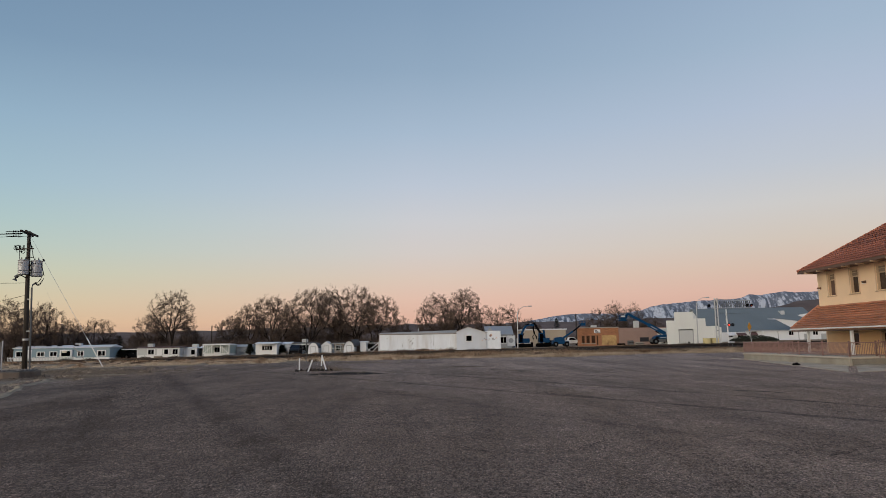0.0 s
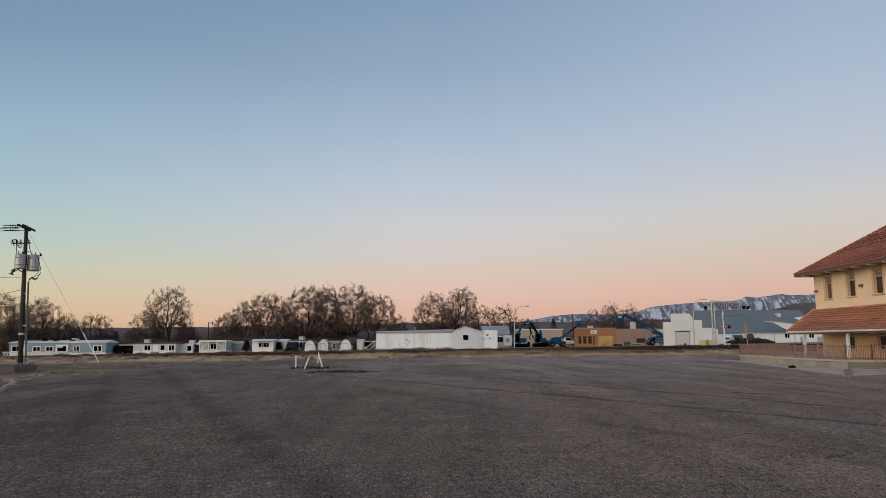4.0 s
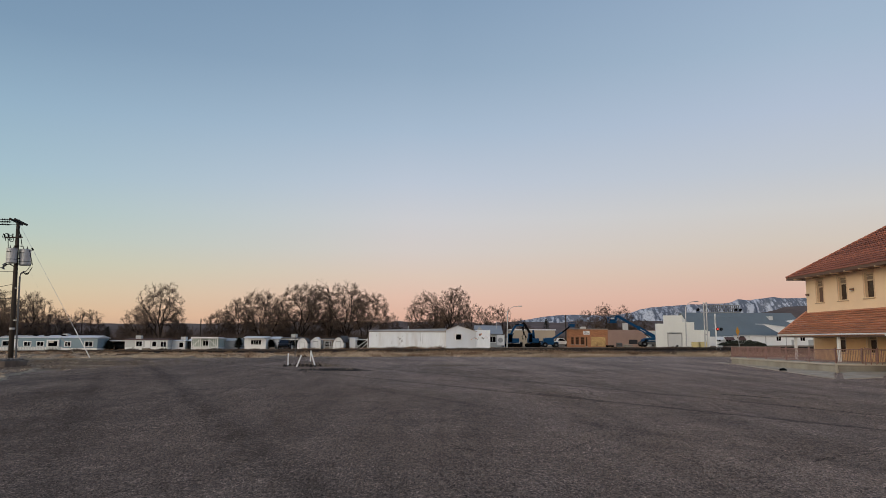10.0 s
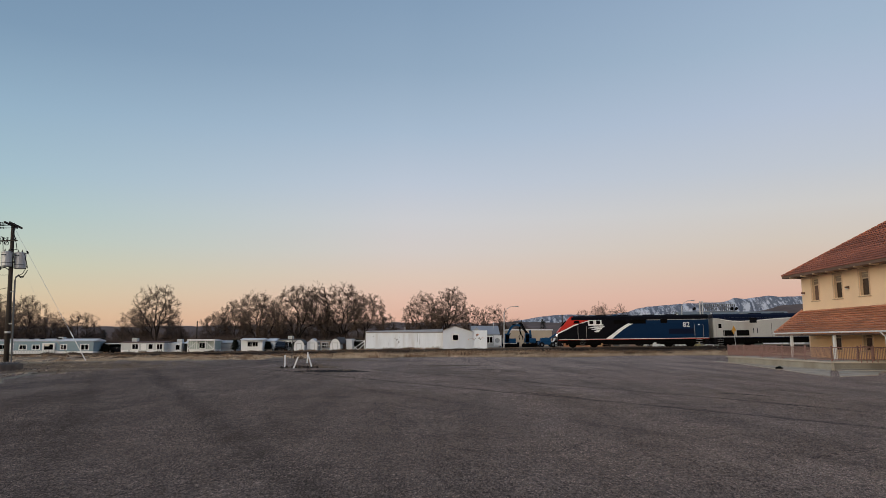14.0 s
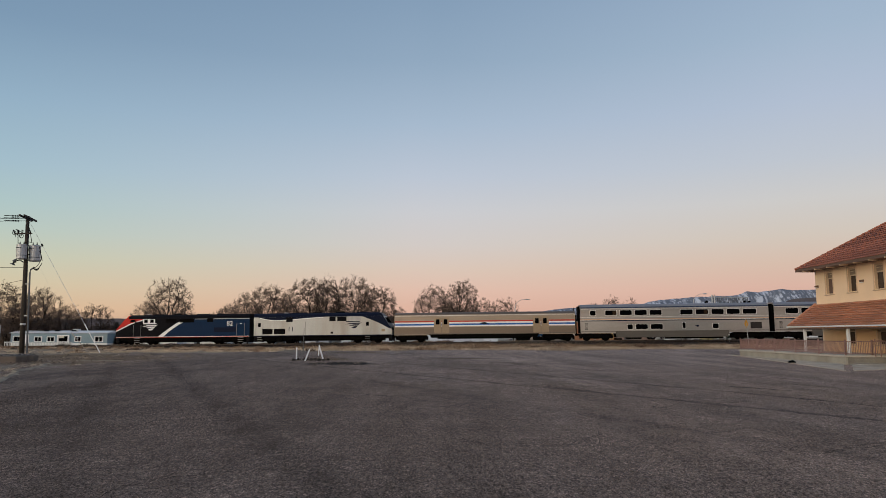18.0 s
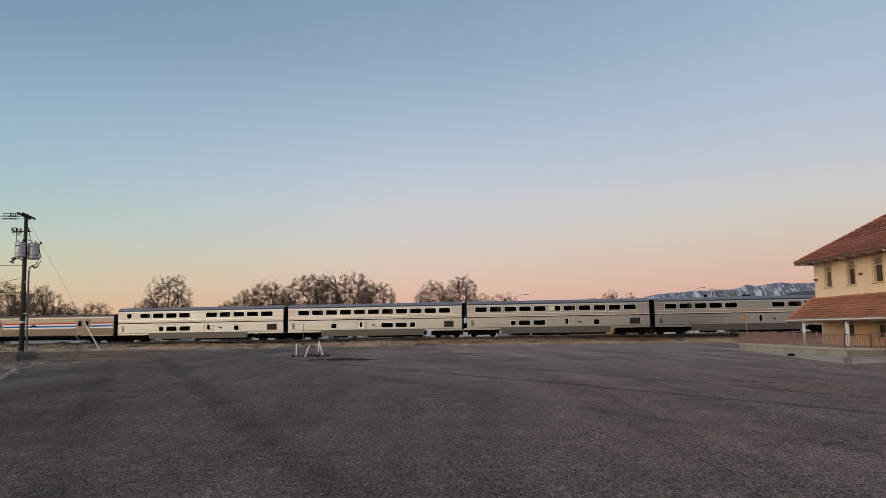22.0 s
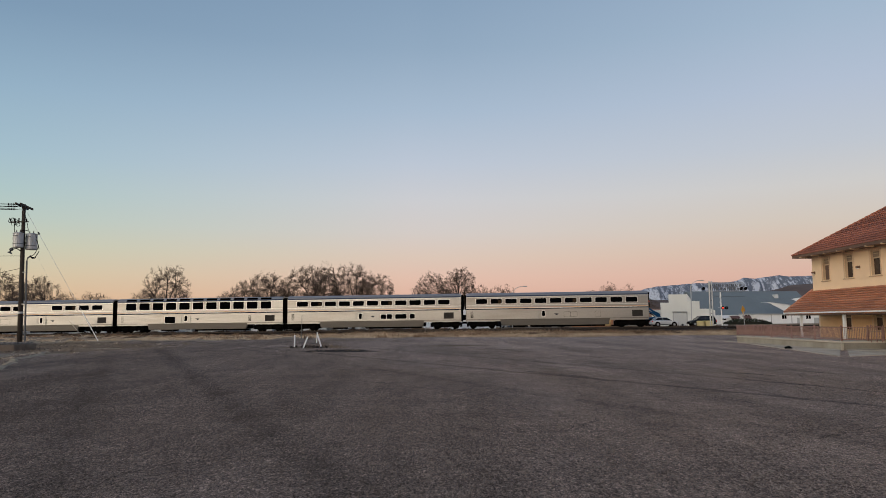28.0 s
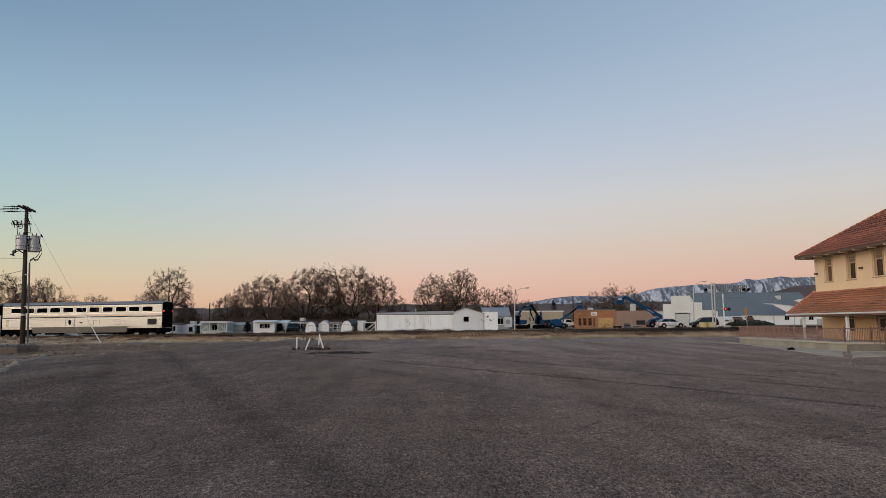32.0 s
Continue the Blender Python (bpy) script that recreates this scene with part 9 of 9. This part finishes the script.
def build_yard():
    """Parked pickup and stacked gear between the machines."""
    c = thing("pickup_truck", pose(24.6, 138, lie(24.6, 138)), "white pickup truck parked by the brick shop", "truck", "machines beyond the track")
    part("body", Geo().prism([(-1.9, 0.45), (1.9, 0.45), (1.95, 0.95), (0.9, 1.02), (0.4, 1.6), (-0.6, 1.62), (-0.75, 1.05), (-1.9, 1.05)], "y", -0.9, 0.9), WHITE_PAINT, c, bevel=0.06)
    part("side_glass", Geo().prism([(0.75, 1.05), (0.35, 1.52), (-0.5, 1.54), (-0.6, 1.08)], "y", -0.91, 0.91), DARK_GLASS, c)
    for x in (-1.2, 1.25):
        for y in (-0.8, 0.8):
            w = part("wheel", Geo().tube([(x, y - 0.12, 0.38), (x, y + 0.12, 0.38)], 0.38, 16), BLACK, c)
            part("rim", Geo().tube([(x, y - 0.13, 0.38), (x, y + 0.13, 0.38)], 0.2, 10), GALV, w)
    g = thing("equipment_trailer", pose(20.3, 132, lie(20.3, 132)), "low flatbed trailer loaded with blue gear", "trailer", "machines beyond the track")
    part("bed", box(-1.9, 2.4, -0.9, 0.9, 0.5, 0.62), UNDER, g, bevel=0.02)
    for x in (-0.6, 0.3):
        part("wheel", Geo().tube([(x, -0.95, 0.36), (x, 0.95, 0.36)], 0.36, 14), BLACK, g)
    rng = random.Random(9)
    x = -1.8
    for i in range(12):
        w, h = rng.uniform(0.18, 0.45), rng.uniform(0.2, 0.62)
        part("crate", Geo().prism([(x, 0.62), (x + w, 0.62), (x + w * rng.uniform(0.7, 1), 0.62 + h), (x + w * rng.uniform(0, 0.3), 0.62 + h * 0.9)], "y", -0.7, 0.5), (MACHINE_BLUE, BLACK, MACHINE_BLUE, UNDER, GREY_METAL)[i % 5], g, bevel=0.02)
        x += w * 0.85
    part("pipe_bundle", Geo().tube([(-1.7, -0.3, 0.98), (1.9, -0.3, 1.0)], 0.09, 8).tube([(-1.5, -0.1, 1.05), (2.1, -0.1, 1.1)], 0.07, 8), BLACK, g)
    tank = thing("water_tank", pose(21.95, 126.5, lie(21.95, 126.5)), "small white plastic tank in a steel cage", "tank", "machines beyond the track")
    part("tank", box(-0.3, 0.3, -0.3, 0.3, 0.12, 0.98), WHITE_PAINT, tank, bevel=0.06)
    for z in (0.12, 0.4, 0.68, 0.95):
        part("cage_bar", box(-0.32, 0.32, -0.325, -0.3, z, z + 0.03), GALV, tank)
    part("pallet", box(-0.34, 0.34, -0.34, 0.34, 0, 0.12), UNDER, tank)
    van = thing("service_truck", pose(15.4, 137, lie(15.4, 137)), "white service truck parked behind the excavators", "truck", "machines beyond the track")
    part("body", Geo().prism([(-1.4, 0.4), (1.3, 0.4), (1.35, 0.9), (0.95, 1.0), (0.6, 1.5), (-1.35, 1.55)], "y", -0.8, 0.8), WHITE_PAINT, van, bevel=0.06)
    part("window", Geo().prism([(0.8, 1.02), (0.52, 1.42), (0.05, 1.42), (0.05, 1.02)], "y", -0.815, 0.815), DARK_GLASS, van)
    for xx in (-0.85, 0.8):
        part("wheel", Geo().tube([(xx, -0.83, 0.34), (xx, 0.83, 0.34)], 0.34, 16), BLACK, van)
    for xa, ya, w, h, mat, lab in ((33.6, 123, 1.4, 0.42, CONCRETE, "pale concrete block by the shop wall"), (32.2, 123.4, 0.9, 0.75, GREY_METAL, "grey steel box by the shop wall"), (30.6, 123.6, 1.3, 0.3, UNDER, "dark stack of pallets by the shop wall")):
        bl = thing("yard_block", pose(xa, ya, lie(xa, ya)), lab, "block", "clutter by the shop")
        part("block", box(-w / 2, w / 2, -0.4, 0.4, 0, h), mat, bl, bevel=0.04)
        part("strap", box(-w / 2 - 0.01, w / 2 + 0.01, -0.41, -0.4, h * 0.4, h * 0.55), UNDER, bl)
    for i in range(5):
        x, y = 13.4 + i * 1.65 + rng.uniform(-0.4, 0.4), 134 + rng.uniform(-1, 1)
        t = thing("oil_drum", pose(x, y, lie(x, y)), "dented steel drum standing in the yard", "drum", "drums in the yard")
        part("drum", Geo().tube([(0, 0, 0), (0, 0, 0.88)], 0.26, 14), (MACHINE_BLUE, RUST, BLACK)[i % 3], t)
        part("rim", Geo().tube([(0, 0, 0.88), (0, 0, 0.9)], 0.27, 14), GREY_METAL, t)


build_yard()


CAR_GLASS = plain("car_window_glass", (0.006, 0.007, 0.009), 0.08, spec=0.5)


def car(label, paint, x, suv=False, lit=True, y=112, turn=0, group="cars at the crossing"):
    c = thing("parked_car", pose(x, y, lie(x, y), 0, 0, turn), label, "car", group)
    belt, top = (1.02, 1.60) if suv else (0.98, 1.47)
    hull = ((-2.12, 0.70, 0.45, 0.85), (-2.02, 0.82, 0.34, belt - 0.03), (-1.5, 0.87, 0.27, belt), (0.0, 0.88, 0.25, belt), (0.95, 0.87, 0.26, belt - 0.03), (1.5, 0.85, 0.29, belt - 0.13), (1.95, 0.78, 0.34, belt - 0.26), (2.1, 0.66, 0.42, belt - 0.38))
    g = Geo()
    rings = []
    for xx, w, lo, hi in hull:
        half = [(w * 0.9, lo), (w, lo + 0.14), (w, hi - 0.16), (w * 0.955, hi - 0.04), (w * 0.86, hi)]
        rings += [(xx, a, b) for a, b in half] + [(xx, -a, b) for a, b in reversed(half)]
    fs = [(i * 10 + k, i * 10 + (k + 1) % 10, (i + 1) * 10 + (k + 1) % 10, (i + 1) * 10 + k) for i in range(len(hull) - 1) for k in range(10)]
    g.add(rings, fs + [tuple(range(10)), tuple(range(len(rings) - 10, len(rings)))])
    part("body", g, paint, c, bevel=0.015, smooth=True)
    base = (-2.0, 1.05) if suv else (-1.85, 1.0)
    roof = (-1.72, 0.32) if suv else (-1.2, 0.22)
    b0, b1 = [(xx, yy, belt - 0.02) for xx in base for yy in (-0.80, 0.80)], [(xx, yy, top - 0.05) for xx in roof for yy in (-0.63, 0.63)]
    part("windows", Geo().add(b0 + b1, [(0, 1, 3, 2), (4, 6, 7, 5), (0, 4, 5, 1), (1, 5, 7, 3), (3, 7, 6, 2), (2, 6, 4, 0)]), CAR_GLASS, c, "dark tinted windows", bevel=0.03)
    part("roof", Geo().prism([(roof[0] - 0.06, top - 0.08), (roof[0] + 0.1, top - 0.02), (roof[0] + 0.7, top), (roof[1] - 0.35, top - 0.01), (roof[1] + 0.08, top - 0.08)], "y", -0.65, 0.65), paint, c, bevel=0.025)
    for yy in (-1, 1):
        for xb, xr in ((base[0], roof[0]), (base[1], roof[1]), (-0.42, -0.4)) + (((-1.35, -1.25),) if suv else ()):
            part("pillar", Geo().tube([(xb, yy * 0.80, belt - 0.02), (xr, yy * 0.635, top - 0.05)], 0.035, 5), paint, c)
        part("mirror", box(0.62, 0.78, yy * 0.93 - 0.08, yy * 0.93 + 0.08, belt, belt + 0.12), paint, c, bevel=0.03)
        part("door_handle", box(-0.3, -0.14, yy * 0.885 - 0.012, yy * 0.885 + 0.012, belt - 0.18, belt - 0.15), FRAME, c)
        part("sill_strip", box(-0.85, 0.9, yy * 0.875 - 0.02, yy * 0.875 + 0.02, 0.25, 0.34), BLACK, c)
        for xx in (-1.28, 1.32):
            part("wheel_arch", Geo().tube([(xx, yy * 0.80, 0.36), (xx, yy * 0.887, 0.36)], 0.41, 18), BLACK, c)
            w = part("wheel", Geo().tube([(xx, yy * 0.72, 0.33), (xx, yy * 0.91, 0.33)], 0.33, 18), UNDER, c)
            part("rim", Geo().tube([(xx, yy * 0.90, 0.33), (xx, yy * 0.918, 0.33)], 0.2, 10), STEEL, w)
        part("headlight", Geo().prism([(1.86, belt - 0.36), (2.08, belt - 0.44), (2.1, belt - 0.54), (1.9, belt - 0.5)], "y", yy * 0.56 - 0.16, yy * 0.56 + 0.16), HEAD_WHITE if lit else FRAME, c, "lit headlight" if lit else "", bevel=0.02)
        part("tail_light", box(-2.13, -1.95, yy * 0.7 - 0.12, yy * 0.7 + 0.12, 0.68, 0.92), RED, c, bevel=0.02)
    for xx in (-2.16, 1.98):
        part("bumper", box(xx, xx + 0.17, -0.72, 0.72, 0.36, 0.52), BLACK if suv else paint, c, bevel=0.05)
    return c


SEDAN = car("silver-white saloon car with headlights on", plain("car_silver_white", (0.56, 0.57, 0.585), 0.25, 0.2, spec=0.5), 36)
SUV = car("dark green estate car waiting at the crossing", plain("car_dark", (0.010, 0.014, 0.016), 0.2, spec=0.4), 41.3, True, False)
PASSING = car("dark estate car driving past with headlights on", plain("car_near_black", (0.01, 0.011, 0.014), 0.25), -4.0, True, True, 127, 0, "cars at the crossing")
DULL_CAR = plain("car_dull_black", (0.012, 0.014, 0.018), 0.3)
for lab, paint, x, y, suv, turn in (("dark saloon car parked beside the carport", DULL_CAR, -53.3, 123.0, False, 12),
                                    ("dark estate parked by the off-white home", DULL_CAR, -25.2, 120.5, True, 275)):
    car(lab, paint, x, suv, False, y, turn, "cars parked at the homes")


# ---- wear in the asphalt ----
TAR = surface("crack_filler", (0.022, 0.020, 0.019), 0.9, 0, 0.25, 3, 30, 0.2, spec=0.06)


def build_cracks():
    rng = random.Random(21)
    runs = []
    for way, w in ((((9.0, 22.3), (10.2, 20.9)), 0.22), (((13.2, 28.2), (13.7, 27.1)), 0.2), (((1.72, 10.42), (2.01, 10.66), (2.22, 11.1), (2.53, 11.7)), 0.022), (((4.2, 11.6), (4.9, 12.03), (5.4, 12.28)), 0.028),
                   (((4.9, 9.7), (5.54, 10.02), (6.35, 10.47)), 0.03), (((0.1, 10.98), (0.91, 10.48), (1.42, 10.6)), 0.03), (((-2.04, 19.03), (-1.4, 18.45)), 0.11), (((-3.05, 8.07), (-2.61, 8.45), (-2.2, 8.6)), 0.03),
                   (((2.4, 22.9), (3.57, 21.32), (4.38, 19.73)), 0.09), (((5.5, 17.7), (6.5, 16.2)), 0.05), (((8.9, 18.5), (9.5, 17.4)), 0.12), (((2.6, 41), (4.5, 38.5)), 0.18),
                   (((-3.43, 6.88), (-3.22, 7.85), (-2.94, 8.24), (-2.46, 8.37)), 0.018), (((-7.9, 11.8), (-6.97, 12.4), (-6.51, 12.62)), 0.02), (((0.16, 11.46), (0.49, 10.69), (0.79, 10.32), (1.37, 10.45), (1.88, 10.54), (2.62, 12.02)), 0.024), (((4.07, 9.51), (4.72, 9.94), (5.42, 10.52)), 0.022), (((5.06, 9.70), (5.78, 10.30), (6.65, 10.80)), 0.024), (((2.77, 23.60), (3.80, 21.11), (4.49, 19.10)), 0.035),
                   (((11.5, 24.5), (12.6, 22.6)), 0.13), (((6.0, 33), (7.2, 30.6)), 0.12)):
        for p, q in zip(way, way[1:]):
            runs.append((p, q, w))
    for i in range(9):
        y = rng.uniform(9, 30)
        x = rng.uniform(0.05, 0.5) * y
        l = rng.uniform(0.02, 0.07) * y
        a = rng.gauss(-1.0, 0.3)
        runs.append(((x - l * math.cos(a), y - l * math.sin(a) * 1.5), (x + l * math.cos(a), y + l * math.sin(a) * 1.5), rng.uniform(0.0008, 0.0018) * y))
    for i in range(26):
        y = rng.uniform(15, 42)
        x = rng.uniform(0.02, 0.5) * y
        l = rng.uniform(0.012, 0.035) * y
        runs.append(((x - l * 0.5, y + l), (x + l * 0.5, y - l), rng.uniform(0.02, 0.06)))
    for i in range(46):
        y = rng.uniform(16, 46)
        x = rng.uniform(-0.05, 0.52) * y
        if noise.noise((x * 0.12, y * 0.12, 3)) < -0.1:
            continue
        l = rng.uniform(0.006, 0.022) * y
        runs.append(((x - l, y + l * rng.uniform(-0.2, 0.5)), (x + l, y - l * rng.uniform(0.0, 0.9)), rng.uniform(0.02, 0.075)))
    for (xa, ya), (xb, yb), w in runs:
        w *= 0.7 * max(1.0, ya / 9)
        n = max(6, int(math.hypot(xb - xa, yb - ya) / 0.22))
        vs, fs = [], []
        dx, dy = xb - xa, yb - ya
        l = math.hypot(dx, dy)
        px, py = -dy / l, dx / l
        o = 0.0
        for i in range(n + 1):
            u = i / n
            o = (o * 0.8 + rng.gauss(0, 0.022 + 0.0016 * ya)) * min(1.0, 5 * (1 - u))
            ww = w * rng.uniform(0.12 if ya > 14 else 0.5, 1.0) * (math.sin(math.pi * (0.06 + 0.88 * u)) ** 0.5)
            x, y = xa + dx * u + px * o, ya + dy * u + py * o
            for s in (-0.5, 0.5):
                X, Y = x + px * ww * s, y + py * ww * s
                vs.append((X, Y, lie(X, Y) + 0.014))
        fs = [(2 * i, 2 * i + 1, 2 * i + 3, 2 * i + 2) for i in range(n)]
        me = bpy.data.meshes.new("crack")
        me.from_pydata(vs, [], fs)
        me.materials.append(TAR)
        tagged(part("crack", me, None, LOT), "dark open crack in the asphalt")


build_cracks()


def build_chips():
    """Coarse stone standing proud of the worn surface, in drifts."""
    rng = random.Random(31)
    v, f = [], []
    for ya, yb, density, lo, hi in ((3.5, 13, 640, 0.009, 0.019), (13, 24, 210, 0.012, 0.024), (24, 40, 55, 0.014, 0.026)):
        for i in range(int(0.68 * (yb * yb - ya * ya) * density)):
            y = math.sqrt(rng.uniform(ya * ya, yb * yb))
            x = rng.uniform(-0.68, 0.68) * y
            if 0.9 * noise.noise((x * 0.35 + y * 0.06, y * 0.11, 5)) + 0.5 * noise.noise((x * 1.3, y * 0.8, 9)) < rng.uniform(-0.9, 0.35) or x < -12 - max(0.0, y - 22) * 0.45 or (x < -17.5 and y > 36):
                continue
            r = rng.uniform(lo, hi)
            a = rng.uniform(0, 6.28)
            z = lie(x, y) + 0.006
            n = len(v)
            for k in range(3):
                q = r * rng.uniform(0.7, 1.3)
                v.append((x + q * math.cos(a + 2.09 * k), y + q * math.sin(a + 2.09 * k), z))
            v.append((x, y, z + r * rng.uniform(0.6, 1.2)))
            f += [(n, n + 1, n + 3), (n + 1, n + 2, n + 3), (n + 2, n, n + 3)]
    me = bpy.data.meshes.new("chippings")
    me.from_pydata(v, [], f)
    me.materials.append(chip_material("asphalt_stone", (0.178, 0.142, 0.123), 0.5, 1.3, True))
    tagged(part("chippings", me, None, LOT), "coarse brown-grey stone in the worn surface", kind="stuff")


build_chips()


# ---- what moves ----
def along(s, z=0.0):
    """Place on the track, s metres on from where it crosses behind the signal."""
    return Vector((37.80 - 0.99484 * s, 96.728 + 0.10150 * s, 0.865 - 0.0109 * s + z))


def head(t):
    """How far the train's nose has come at t seconds."""
    return 152.20 + 16.772 * (t - 22) + 0.036 * (t - 22) ** 2


def motions():
    times = [0, 4, 8, 12, 13, 14.5, 16.5, 19, 21, 23, 25, 28, 30, 32]
    tilt = -math.degrees(math.atan(GRADE))
    for car_ob, back in TRAIN:
        rows = []
        for t in times:
            p = along(head(t) - back)
            rows.append((t, pose(p.x, p.y, p.z, 0, tilt, TRACK_TURN)))
        walk(car_ob, rows)
    walk(PASSING, [(t, pose(x, 127, lie(x, 127), 0, 0, 0)) for t, x in ((0, -4), (23, -4), (27, 6.8), (29, 12.6), (31.0, 18.0), (32.0, 20.5))])
    for c, stops in ((SEDAN, ((0, 96), (14, 96), (22, 52), (27, 36.2), (28, 35.5), (30, 35.9), (32, 36.1))), (SUV, ((0, 104), (15, 104), (23, 54), (26.5, 41.4), (28, 41.3), (32, 41.3)))):
        walk(c, [(t, pose(x, 112 - 0.05 * (x - 36), lie(min(x, 70), 112), 0, 0, 0 if c is SEDAN else 180)) for t, x in stops])


motions()
